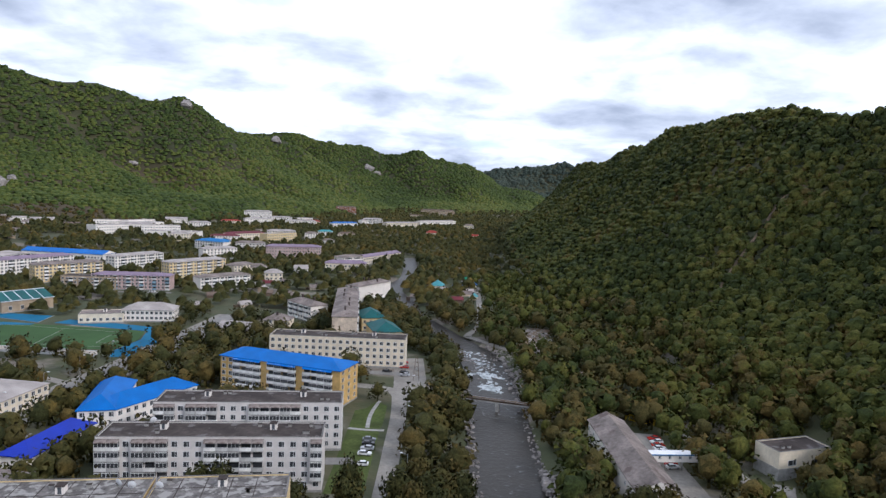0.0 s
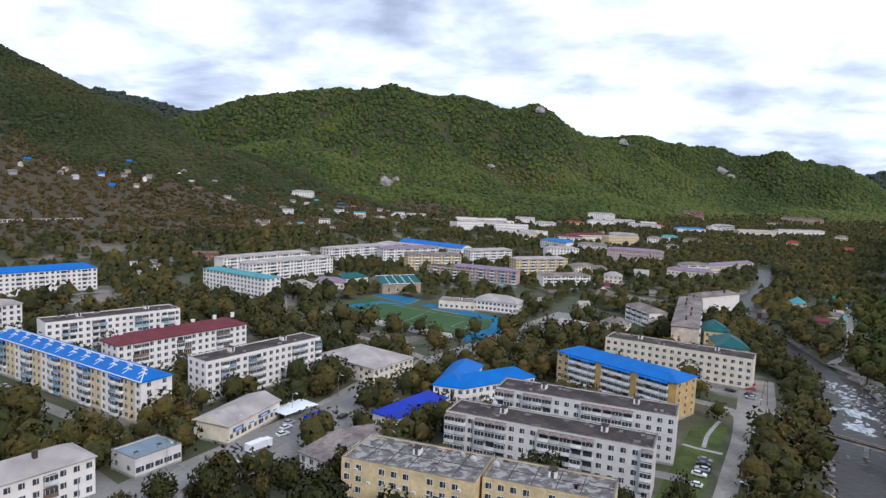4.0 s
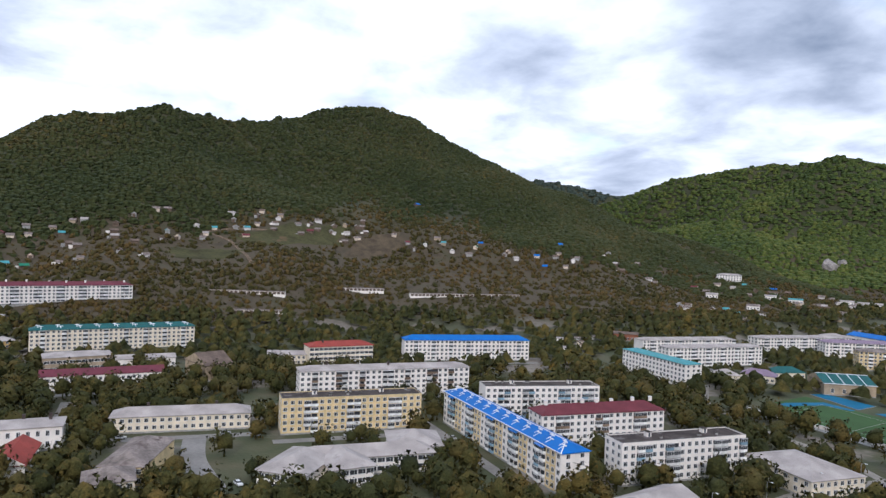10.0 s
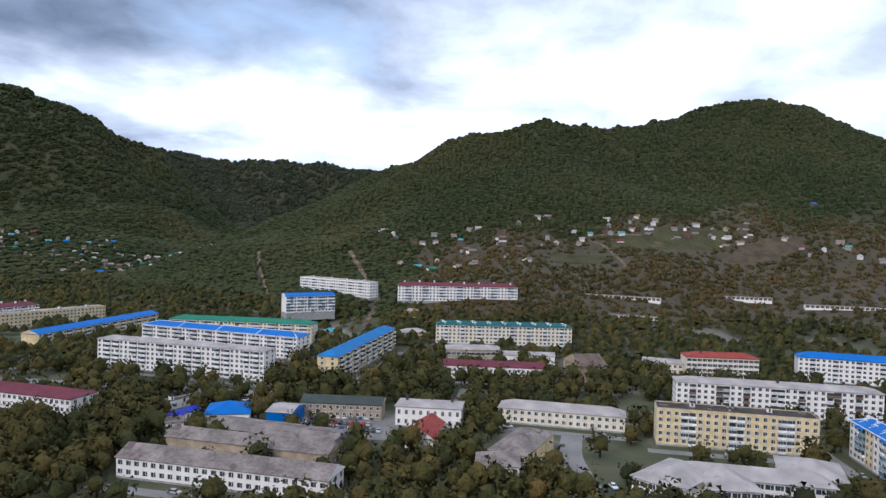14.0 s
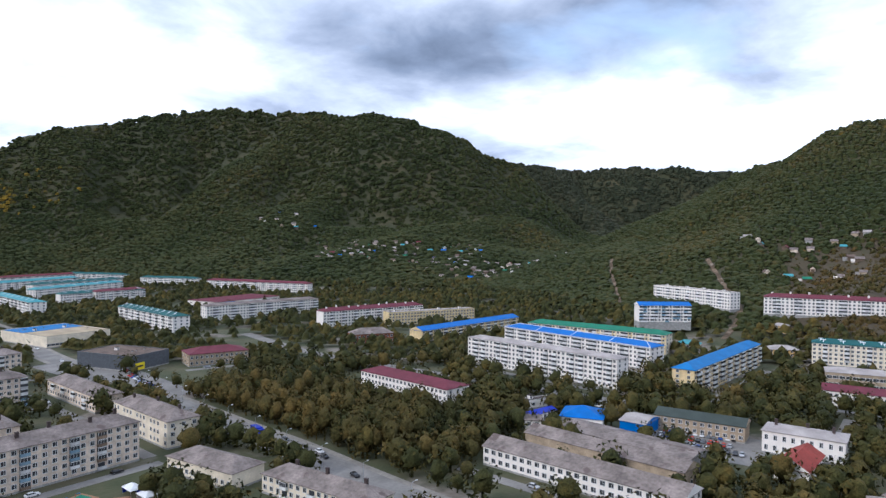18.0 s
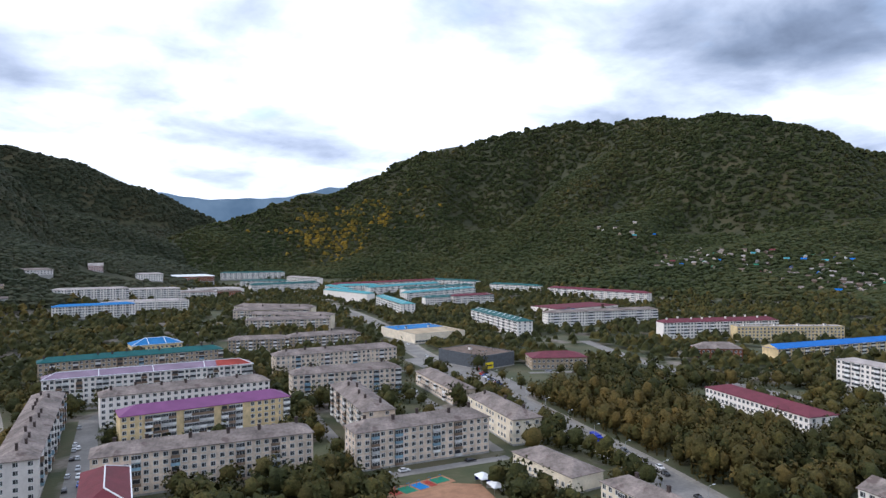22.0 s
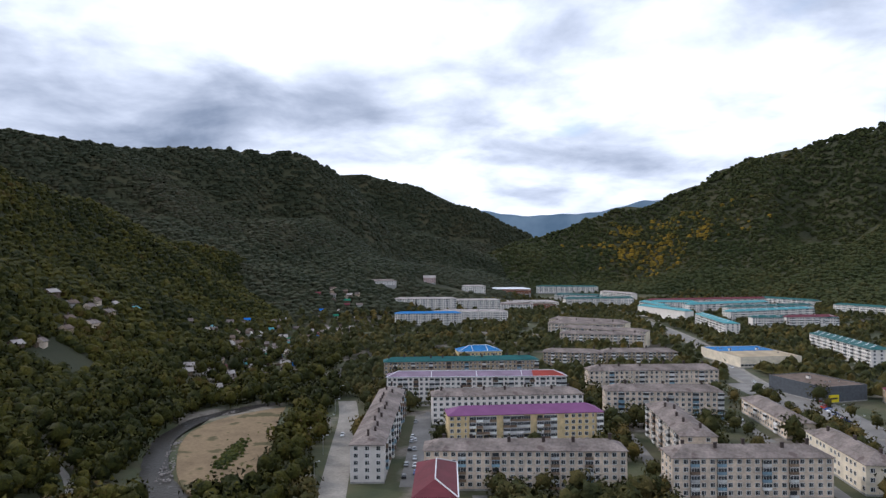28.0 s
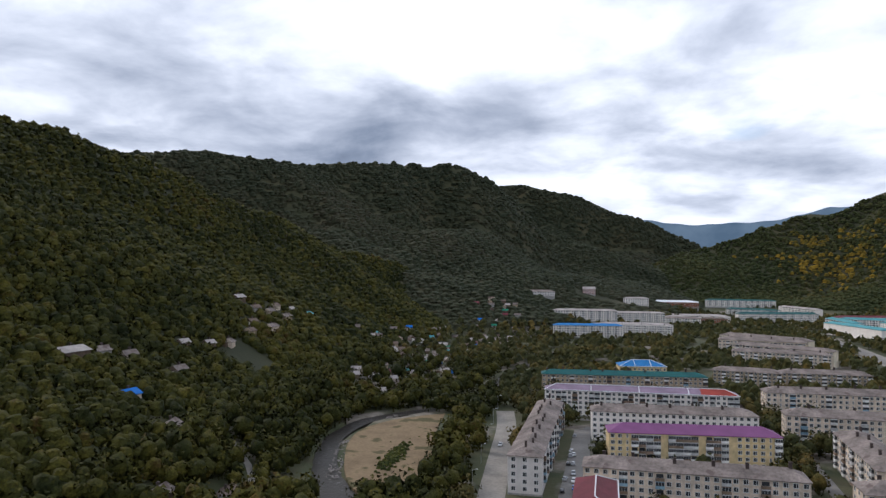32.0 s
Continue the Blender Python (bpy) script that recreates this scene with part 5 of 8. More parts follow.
block("white panel block with a flat roof at the slope foot", (-681.0, -177.0), (-632.0, -99.0), 15, 12, WHITE, "flat", R_LIGHT, pattern="wwbw", base=21, ends="r")
block("white block under a blue roof beside it", (-550.0, -154.0), (-573.0, -119.0), 14, 13, WHITE, "gable", R_BLUE, rise=2.4, vents=0, pattern="bbw", panels=(0, 0, 2), base=15)
block("long cream block with a green metal roof", (-502.7, -229.8), (-495.1, -119.7), 14.6, 15, CREAM, "hip", R_GREEN, rise=2.6, vents=0, pattern="wbby", stripe=PALEYEL, panels=(0, 0, 3), ends="r", endcols=2)
block("long white block with a blue roof striped by white flashings", (-469.2, -233.7), (-432.9, -113.9), 14.6, 16, WHITE, "hip", R_BLUE, rise=2.6, vents=0, pattern="wbbw", panels=(0, 0, 1), lines=4, ends="r")
block("long white six-storey panel block with a light roof", (-393.2, -222.6), (-368.6, -115.0), 17, 12, WHITE, "hip", R_LIGHT, rise=1.6, vents=0, floors=6, pattern="wwbwbw", panels=(0, 0, 1), ends="r", endcols=2)
block("long yellow block under a light blue ribbed roof", (-373.5, -75.3), (-490.3, -57.8), 14.6, 12, PALEYEL, "hip", R_SKY, rise=2.8, vents=0, pattern="wbbw", panels=(0, 0, 1), lines=0, ends="l", endcols=2)
block("long three-storey yellow building with a bright blue roof", (-445.4, -293.0), (-572.0, -270.7), 9, 14, PALEYEL, "gable", R_BLUE, rise=2.6, vents=0, floors=3, pattern="wwb")
block("cream four-storey building with a flat roof", (-506.1, -369.9), (-585.1, -324.5), 12, 13, PALEYEL, "flat", R_LIGHT, floors=4, pattern="w")
block("white block with a maroon roof dotted with vents", (-461.8, -409.3), (-564.3, -371.2), 14.6, 13, WHITE, "hip", R_MAROON, rise=2.8, vents=10, pale_vents=True, pattern="wwbw")
block("red brick house under a grey hipped roof", (-404.5, -328.4), (-430.9, -310.4), 8, 14, BRICK, "hip", R_SLATE, rise=4, vents=0, category="house", name="house", floors=2, pattern="w", rear=False)
block("white three-storey school with a maroon roof", (-294.3, -233.4), (-280.5, -170.3), 10, 16, WHITE, "hip", R_MAROON, rise=2.6, vents=0, floors=3, pattern="w", category="school", name="school", ends="r", step=2.8)
block("long low white workshop with a weathered slate roof", (-221.9, -118.7), (-208.3, -44.3), 7, 13.5, WHITE, "gable", R_SLATE, rise=3.2, vents=0, floors=2, pattern="w", category="workshop", name="workshop", ends="r", win=(1.9, 1.7))
block("long brick workshop with a weathered grey roof", (-246.3, -113.1), (-232.8, -49.7), 7, 12, TAN, "gable", R_SLATE, rise=2.6, vents=0, floors=1, pattern="w", category="workshop", name="workshop", ends="r")
block("flat grey-roofed storage hall", (-266, -108), (-252, -52), 5.5, 16, CONC, "gable", R_SLATE, rise=1.4, floors=1, pattern=".w", category="workshop", name="workshop")
block("shed under a bright blue hipped roof", (-280.5, -112.4), (-284.6, -94.7), 6, 18, WHITE, "hip", R_BLUE, rise=3.4, vents=0, floors=1, pattern=".w", category="warehouse", name="warehouse")
block("two-storey office with a dark green-grey roof", (-302.7, -77.2), (-302.2, -40.8), 7, 12, TAN, "gable", R_DKGREEN, rise=2.4, vents=0, floors=2, pattern="w", category="office", name="office_block")
block("open shed with a white metal roof and blue side", (-288.7, -88.5), (-287.4, -77.5), 6, 16, R_BLUE, "gable", R_LIGHT, rise=1.4, vents=0, floors=1, pattern=".", category="shed", name="shed", rear=False)
block("white two-storey building with a pale roof", (-294.7, -33.6), (-293.0, -5.1), 9, 14, WHITE, "hip", R_LIGHT, rise=1.6, vents=3, floors=2, pattern="w", category="office", name="office_block", ends="r", win=(1.3, 2.0))
block("house with a rust-red gabled roof", (-262.0, -15.1), (-286.2, -11.8), 5, 11, WHITE, "gable", R_ORANGE, rise=3.6, vents=0, category="house", name="house", floors=1, pattern="w", rear=False)
block("small bright yellow house with a pale roof", (-515.0, -55.2), (-521.8, -37.1), 6, 12, YELLOW, "hip", R_LIGHT, rise=2.4, vents=0, category="house", name="house", floors=2, pattern="w", rear=False)
block("little pavilion under a turquoise roof", (-522.7, -118.3), (-523.3, -102.6), 4, 10, CREAM, "hip", R_TURQ, rise=2.6, vents=0, category="house", name="house", floors=1, pattern="w", rear=False, ends="lr")

# south: the old quarter along the main street
block("weathered silicate-brick block with a slate roof and chimneys", (-14.2, -250.4), (-87.3, -242.3), 14.6, 12, SILIC, "hip", R_SLATE, rise=3, vents=6, pattern="wwwwbwwwbww", panels=(1, 2, 3, 3), ends="r", endcols=2)
block("pale five-storey block with a slate roof and old balconies", (-99.9, -232.6), (-155.8, -227.4), 14.6, 12.5, SILIC, "hip", R_SLATE, rise=3.2, vents=5, pattern="wwbwwbww", panels=(0, 2, 3, 1), ends="l")
block("cream block under a purple metal roof with loggias", (-28.2, -303.6), (-98.6, -304.6), 14.6, 13, PALEYEL, "hip", R_PURPLE, rise=3, vents=0, pattern="wwnbbbb.bbbb.bbb.ww", panels=(3, 1, 0), ends="r", endcols=2)
block("long pale block with a weathered slate roof", (-23.9, -346.8), (-101.4, -345.0), 14.6, 12, WHITE, "hip", R_SLATE, rise=3, vents=7, pattern="w")
lilac_block = block("white block with a patched lilac and orange roof", (-1.3, -404.2), (-106.8, -397.6), 14.6, 12.5, WHITE, "hip", R_LILAC, rise=2.6, vents=0, pattern="wwbbwb", panels=(0, 1, 3), lines=4, ends="l")
block("tan block with a dark teal roof and vents", (0.4, -480.2), (-109.0, -480.5), 12, 12, TAN, "hip", R_TEAL, rise=2.6, vents=12, floors=4, pattern="wwbw", panels=(0, 2, 3))
block("weathered grey block end-on with a slate roof and chimneys", (0.3, -259.4), (-10.4, -366.5), 14.6, 12.8, GREYW, "hip", R_SLATE, rise=3, vents=14, pattern="wwbw", panels=(0, 1, 2, 3), ends="l", endcols=3)
block("hall under a dark red hipped roof with pale ridge lines", (-21.5, -205.5), (-24.7, -240), 13, 13.2, CREAM, "hip", R_RED, rise=3.4, floors=4, pattern="w", category="hall", name="hall", lines=1, rear=False)
block("weathered block end-on with a slate roof and chimneys", (-124.0, -318.6), (-115.4, -260.3), 14.6, 14, SILIC, "hip", R_SLATE, rise=3, vents=6, pattern="wbww", panels=(0, 1, 3), ends="r", endcols=2)
block("long pale block with a slate roof", (-125.5, -413.9), (-206.1, -409.3), 14.6, 12, SILIC, "hip", R_SLATE, rise=3, vents=6, pattern="wwnwbw", panels=(0, 2, 1), ends="l")
block("pale block with a weathered slate roof", (-115.4, -351.4), (-174.7, -342.0), 14.6, 12, SILIC, "hip", R_SLATE, rise=3, vents=3, pattern="wwbw", panels=(0, 2, 1), ends="l")
block("old two-storey house with a long grey roof", (-193.0, -358.2), (-184.2, -302.0), 8, 13, SILIC, "hip", R_SLATE, rise=3, vents=0, floors=2, pattern="wwbw", category="house", name="house")
block("cream four-storey corner house with a slate roof", (-177.4, -276.8), (-169.1, -229.3), 11, 13.5, CREAM, "hip", R_SLATE, rise=3.2, vents=3, floors=3, pattern="ww.w", ends="r", endcols=3)
block("low pale hall with a grey hipped roof by the street", (-153.3, -208.0), (-153.1, -174.6), 6, 14, CREAM, "hip", R_SLATE, rise=3, vents=0, floors=1, pattern="ww", category="hall", name="hall", ends="l")
block("white block with a dark green roof and white vents", (-385.0, -594.0), (-362.1, -484.2), 14.6, 15, WHITE, "hip", R_TEAL, rise=2.6, vents=0, pattern="wwbw", guards=10, ends="r")
block("white block with a pale teal roof along the street", (-378.0, -810.0), (-353.8, -688.0), 14.6, 15, WHITE, "hip", R_TURQ, rise=2.4, vents=0, pattern="wwbw", guards=8, ends="r")
block("white block with a dark teal roof", (-418.1, -749.9), (-511.7, -735.4), 14.6, 13, WHITE, "hip", R_TEAL, rise=2.6, vents=0, pattern="wwbw", guards=8)
block("supermarket with a flat sand-coloured roof edged in blue", (-267.5, -497.3), (-316.5, -498.3), 8, 62, CREAM, "flat", R_SAND, floors=1, pattern="g", category="supermarket", name="supermarket", win=(2.6, 2.2), rear=False)
block("dark grey shopping box with a brown flat roof", (-251.3, -373.8), (-281.2, -379.6), 9, 44, DARKWALL, "flat", R_BROWN, floors=2, pattern=".", category="shop", name="shop", rear=False)
block("two-storey building with a maroon hipped roof and tan walls", (-279.8, -357.9), (-313.6, -342.3), 8, 20, TAN, "hip", R_MAROON, rise=3, vents=0, floors=2, pattern="w", category="shop", name="shop", ends="l")
block("long white block with a dark slate roof", (-430.4, -525.9), (-550.1, -495.3), 14.6, 12.5, WHITE, "hip", R_SLATE, rise=2.2, vents=0, pattern="wwbbww", ends="l")
block("wide market hall with a maroon roof", (-498.5, -592.9), (-593.2, -595.0), 9, 46, WHITE, "hip", R_MAROON, rise=2.6, vents=0, floors=2, pattern="w", category="market hall", name="market_hall", rear=False)
block("long white block with a maroon roof before the wood", (-655.0, -800.0), (-690.0, -640.0), 14.6, 13, WHITE, "hip", R_MAROON, rise=2.6, vents=0, pattern="wwbw", ends="r", base=1)
block("white block with a pale turquoise roof", (-433.6, -829.9), (-571.9, -871.2), 14.6, 13, WHITE, "hip", R_TURQ, rise=2.6, vents=0, pattern="wwbw", guards=8, ends="lr")
block("white block with a teal roof in the rows", (-470, -905), (-610, -930), 14.6, 13, WHITE, "hip", R_TEAL, rise=2.6, pattern="wwbw", guards=8, rear=False, ends="lr")
block("white block with a turquoise roof in the rows", (-440, -960), (-585, -1000), 14.6, 13, WHITE, "hip", R_TURQ, rise=2.6, pattern="wwbw", rear=False, ends="lr")
block("white block with a red roof under the wood", (-420, -1060), (-640, -1085), 14.6, 13, WHITE, "hip", R_RED, rise=2.6, pattern="wwbw", rear=False, ends="lr")
block("white block with a teal roof under the wood", (-300, -1120), (-420, -1130), 14.6, 13, WHITE, "hip", R_TEAL, rise=2.6, pattern="wwbw", rear=False, ends="lr")
block("white block with a grey-blue roof by the street", (-395, -850), (-375, -960), 14.6, 13, WHITE, "hip", R_TURQ, rise=2.6, pattern="wwbw", rear=False)
block("white block with a blue-edged roof at the far bend", (-13.0, -845.0), (-95.0, -845.0), 14.6, 14, WHITE, "hip", R_SKY, rise=2.2, vents=0, pattern="wwb", base=1)
block("white block with a stepped flat roof", (-62.1, -884.0), (-156.0, -863.2), 14.6, 14, WHITE, "flat", R_LIGHT, pattern="wwb")
block("pale three-storey building in the far rows", (-175.2, -1049.0), (-244.2, -1110.8), 12, 14, WHITE, "hip", R_LIGHT, rise=2, vents=0, floors=4, pattern="w")
block("pale long building with a grey roof", (-185.4, -762.8), (-251.8, -702.2), 14.6, 14, CREAM, "hip", R_SLATE, rise=3, vents=0, pattern="w", floors=4)
block("pale block with a weathered roof and balconies", (-174.7, -672.1), (-242.2, -620.4), 14.6, 13, CREAM, "hip", R_SLATE, rise=2.4, vents=0, pattern="wbw", panels=(0, 2, 1))
block("pale tan three-storey block with a slate roof", (-122.7, -525.2), (-165.8, -512.1), 11, 12, TAN, "hip", R_SLATE, rise=2.6, vents=3, floors=4, pattern="wwb")
block("pale tan three-storey block in the same row", (-168, -518), (-225, -512), 11, 12, TAN, "hip", R_SLATE, rise=2.6, vents=4, floors=4, pattern="wwb")
block("building with a bright blue faceted roof edged in white", (-60.2, -554.1), (-95.7, -555.9), 8, 20, PALEYEL, "hip", R_SKY, rise=4, vents=0, floors=2, pattern="w", category="hall", name="hall", lines=3)
block("far white blocks before the southern gap", (-60, -1010), (-170, -1000), 14.6, 14, WHITE, "hip", R_LIGHT, rise=2, pattern="wwb", rear=False)
block("far long hall with a pale arched roof", (-180, -1130), (-290, -1125), 9, 30, WHITE, "hip", R_LIGHT, rise=3, floors=2, pattern="w", step=5, rear=False, category="hall", name="hall")
block("small white gabled house in the works yard", (-263, -121), (-266, -115), 7, 6, WHITE, "gable", R_SLATE, rise=1.6, floors=2, pattern="w", category="house", name="house", rear=False)
block("long low brick shed with a dark flat roof", (-294, -144), (-316, -130.5), 4, 6, WHITE, "flat", R_BITUMEN, floors=1, pattern="w.", category="shed", name="shed", rear=False)
block("low shed under a blue lean-to roof", (-276, -127), (-297, -121), 4, 6, WHITE, "gable", R_COBALT, rise=1.2, floors=1, pattern="w", category="shed", name="shed", rear=False)
block("far hall with a wide pale roof", (-50, -1110), (-140, -1110), 9, 40, WHITE, "hip", R_LIGHT, rise=3, floors=2, pattern="w", step=5, rear=False, category="hall", name="hall", base=0)
block("far white block with a teal roof", (-312.0, -1240.0), (-380.0, -1190.0), 14.6, 13, WHITE, "hip", R_TEAL, rise=2.2, vents=0, floors=5, pattern="wwb", rear=False, base=1)
block("far white block with a pale roof", (-428.0, -1334.9), (-453.0, -1230.7), 14.6, 13, WHITE, "hip", R_LIGHT, rise=2.2, vents=0, floors=5, pattern="wwb", rear=False, base=1)
block("far white block with a turquoise roof", (-392.0, -1030.0), (-388.0, -935.0), 14.6, 13, WHITE, "hip", R_TURQ, rise=2.2, vents=0, floors=5, pattern="wwb", rear=False, base=1, ends="lr")
block("far white block with a dark teal roof", (-622.1, -1097.9), (-653.1, -992.3), 14.6, 13, WHITE, "hip", R_TEAL, rise=2.2, vents=0, floors=5, pattern="wwb", rear=False, base=1)
block("far white block with a grey-green roof", (-636.6, -926.3), (-665.5, -836.1), 14.6, 13, WHITE, "hip", R_TEAL, rise=2.2, vents=0, floors=5, pattern="wwb", rear=False, base=1)
block("far white block with a maroon roof edge", (-452.2, -739.4), (-513.3, -738.1), 14.6, 13, WHITE, "hip", R_MAROON, rise=2.2, vents=0, floors=5, pattern="wwb", rear=False, base=1)

block("pale two-storey house with a worn hipped slate roof by the street", (-158, -166), (-156, -121), 6.5, 12, CREAM, "hip", R_SLATE, rise=3, vents=3, floors=2, pattern="wwwb", panels=(0, 1), category="house", name="house", ends="l", endcols=3)

block("small bright yellow two-storey kiosk with a grey roof", (-583, -62), (-582, -50), 6.5, 9, YELLOW, "hip", R_LIGHT, rise=1.6, vents=0, floors=2, pattern="w", category="house", name="house", rear=False)
# far north: works and rows
block("white factory hall with flat roof", (-451.6, 892.7), (-426.8, 931.7), 12, 22, WHITE, "flat", R_LIGHT, floors=3, pattern="ww", step=3.6, rear=False, category="building", name="building")
block("tall white factory block", (-464.9, 1015.0), (-444.9, 1061.3), 14, 16, WHITE, "flat", R_LIGHT, floors=4, pattern="ww", step=3.6, rear=False, category="building", name="building")
block("white factory annexe with flat roof", (-404.6, 941.0), (-376.0, 943.4), 12, 16, WHITE, "flat", R_LIGHT, floors=3, pattern="ww", step=3.6, rear=False, category="building", name="building")
block("far white block in the rows", (-375.8, 580.6), (-366.0, 596.1), 12, 13, WHITE, "hip", R_LIGHT, rise=2.2, vents=0, floors=4, pattern="ww", step=3.6, rear=False, category="building", name="building", ends="lr")
block("white block with a light blue roof", (-282.6, 782.0), (-245.7, 767.9), 12, 13, WHITE, "hip", R_SKY, rise=2.2, vents=0, floors=4, pattern="ww", step=3.6, rear=False, category="building", name="building")
block("far pale building with a red roof edge", (-276.6, 886.9), (-239.9, 929.1), 12, 14, CREAM, "hip", R_RED, rise=2.2, vents=0, floors=3, pattern="ww", step=3.6, rear=False, category="building", name="building")
block("far white block among trees", (-239.9, 687.7), (-213.0, 711.7), 12, 12, WHITE, "hip", R_LIGHT, rise=2.2, vents=0, floors=4, pattern="ww", step=3.6, rear=False, category="building", name="building")
block("far cream house with a grey roof", (-178.0, 587.3), (-165.8, 608.6), 9, 12, CREAM, "hip", R_SLATE, rise=2.2, vents=0, floors=3, pattern="ww", step=3.6, rear=False, category="building", name="building")
block("far cream house with a pale roof", (-349.0, 875.5), (-324.9, 888.8), 10, 12, CREAM, "hip", R_LIGHT, rise=2.2, vents=0, floors=3, pattern="ww", step=3.6, rear=False, category="building", name="building")

# east bank
block("long white warehouse with a weathered grey roof", (52, 226), (53, 171), 8, 11.5, WHITE, "gable", R_SLATE, rise=3, floors=2, pattern="w.", category="warehouse", name="warehouse", win=(1.0, 1.2))
block("concrete workshop with an open front and dark flat roof", (104, 200), (123, 206), 5.5, 10, CREAM, "flat", R_BITUMEN, floors=1, pattern=".g.", category="workshop", name="workshop", rear=False, base=3)

# far rows filling the valley
block("far white five-storey block before the wood", (-374, 1291), (-325, 1304), 14, 13, WHITE, "hip", R_LIGHT, rise=2, vents=0, floors=5, pattern="ww", step=3.6, rear=False, category="building", name="building")
block("far white three-storey building", (-332, 1304), (-289, 1315), 9, 12, WHITE, "hip", R_LIGHT, rise=2, vents=0, floors=3, pattern="ww", step=3.6, rear=False, category="building", name="building")
block("far white shop building in the rows", (-292, 1341), (-256, 1348), 8, 14, WHITE, "flat", R_LIGHT, floors=2, pattern="ww", step=3.6, rear=False, category="building", name="building", ends="lr")
block("far house row with a red roof", (-263, 1287), (-231, 1294), 8, 12, CREAM, "hip", R_ORANGE, rise=3, vents=0, floors=2, pattern="ww", step=3.6, rear=False, category="building", name="building")
block("far orange brick block before the wood", (-242, 1549), (-197, 1556), 14, 12, BRICK, "hip", R_BROWN, rise=2, vents=0, floors=5, pattern="ww", step=3.6, rear=False, category="building", name="building")
block("far white end-on block", (-154, 1327), (-117, 1331), 15, 14, WHITE, "hip", R_LIGHT, rise=2, vents=0, floors=5, pattern="wb", step=3.6, rear=False, category="building", name="building")
block("far tan building with a brown roof on the slope", (-59, 1827), (31, 1828), 12, 14, TAN, "hip", R_BROWN, rise=3, vents=0, floors=3, pattern="ww", step=3.6, rear=False, category="building", name="building")
block("far cream house at the foot of the wood", (-84, 1704), (-48, 1705), 8, 10, CREAM, "hip", R_BROWN, rise=2.5, vents=0, floors=2, pattern="ww", step=3.6, rear=False, category="building", name="building")
block("white four-storey building in the north rows", (-244, 953), (-206, 962), 13, 13, WHITE, "hip", R_LIGHT, rise=2, vents=0, floors=4, pattern="ww", step=3.6, rear=False, category="building", name="building")
block("small white three-storey house in the north rows", (-197, 982), (-179, 986), 9, 10, WHITE, "hip", R_SLATE, rise=2.5, vents=0, floors=3, pattern="ww", step=3.6, rear=False, category="building", name="building")
block("white house with a pale turquoise roof in the rows", (-187, 1031), (-165, 1035), 9, 10, WHITE, "hip", R_TURQ, rise=2.5, vents=0, floors=3, pattern="ww", step=3.6, rear=False, category="building", name="building", ends="lr")
block("pale house with a brown roof in the rows", (-155, 1018), (-130, 1022), 8, 10, SILIC, "hip", R_BROWN, rise=2.5, vents=0, floors=2, pattern="ww", step=3.6, rear=False, category="building", name="building", ends="lr")
block("far low building with a red roof", (-392, 1210), (-359, 1220), 7, 10, CREAM, "hip", R_ORANGE, rise=2.5, vents=0, floors=2, pattern="ww", step=3.6, rear=False, category="building", name="building")
block("far white block in the north-west rows", (-401, 1080), (-369, 1091), 12, 12, WHITE, "hip", R_LIGHT, rise=2, vents=0, floors=4, pattern="ww", step=3.6, rear=False, category="building", name="building")
block("white block with a red edged roof", (-296, 873), (-261, 884), 10, 12, WHITE, "hip", R_RED, rise=2, vents=0, floors=3, pattern="ww", step=3.6, rear=False, category="building", name="building")
block("grey three-storey building with a slate roof", (-238, 789), (-206, 798), 10, 12, GREYW, "hip", R_SLATE, rise=2.2, vents=0, floors=3, pattern="ww", step=3.6, rear=False, category="building", name="building")
block("grey house in trees north of the pink block", (-155, 887), (-140, 889), 8, 10, GREYW, "hip", R_SLATE, rise=2.5, vents=0, floors=2, pattern="ww", step=3.6, rear=False, category="building", name="building")
block("pale school with a lilac-grey roof", (-108, 635), (-70, 640), 9, 12, CREAM, "hip", R_LILAC, rise=2.6, vents=0, floors=2, pattern="ww", step=3.6, rear=False, category="building", name="building")
block("cream house with a slate roof among trees", (-167, 599), (-154, 603), 7, 9, CREAM, "hip", R_SLATE, rise=3, vents=0, floors=2, pattern="ww", step=3.6, rear=False, category="building", name="building")
block("cream house with a grey roof among trees", (-146, 565), (-132, 569), 7, 10, CREAM, "hip", R_LIGHT, rise=3, vents=0, floors=2, pattern="ww", step=3.6, rear=False, category="building", name="building")
block("white house with a grey gabled roof", (-127, 592), (-116, 595), 8, 9, WHITE, "gable", R_LIGHT, rise=3, vents=0, floors=2, pattern="ww", step=3.6, rear=False, category="building", name="building")
block("house with a rust-brown roof in the far trees", (-26, 1110), (-8, 1110), 8, 11, CREAM, "hip", R_ORANGE, rise=3.5, vents=0, floors=2, pattern="ww", step=3.6, rear=False, category="building", name="building")
block("pale house at the far river bend", (41, 1315), (60, 1315), 10, 10, CREAM, "hip", R_SLATE, rise=3, vents=0, floors=2, pattern="ww", step=3.6, rear=False, category="building", name="building")
block("small white house at the hill foot", (47, 1087), (57, 1086), 7, 8, WHITE, "gable", R_ORANGE, rise=2.5, vents=0, floors=1, pattern="ww", step=3.6, rear=False, category="building", name="building")
block("pavilion with a bright turquoise roof by the river", (-7, 544), (3, 544), 5, 11, CREAM, "hip", R_TURQ, rise=4, vents=0, floors=1, pattern="ww", step=3.6, rear=False, category="building", name="building", ends="lr")
block("white works building with a flat roof", (-505, 991), (-473, 1006), 12, 16, WHITE, "flat", R_LIGHT, floors=3, pattern="ww", step=3.6, rear=False, category="building", name="building")
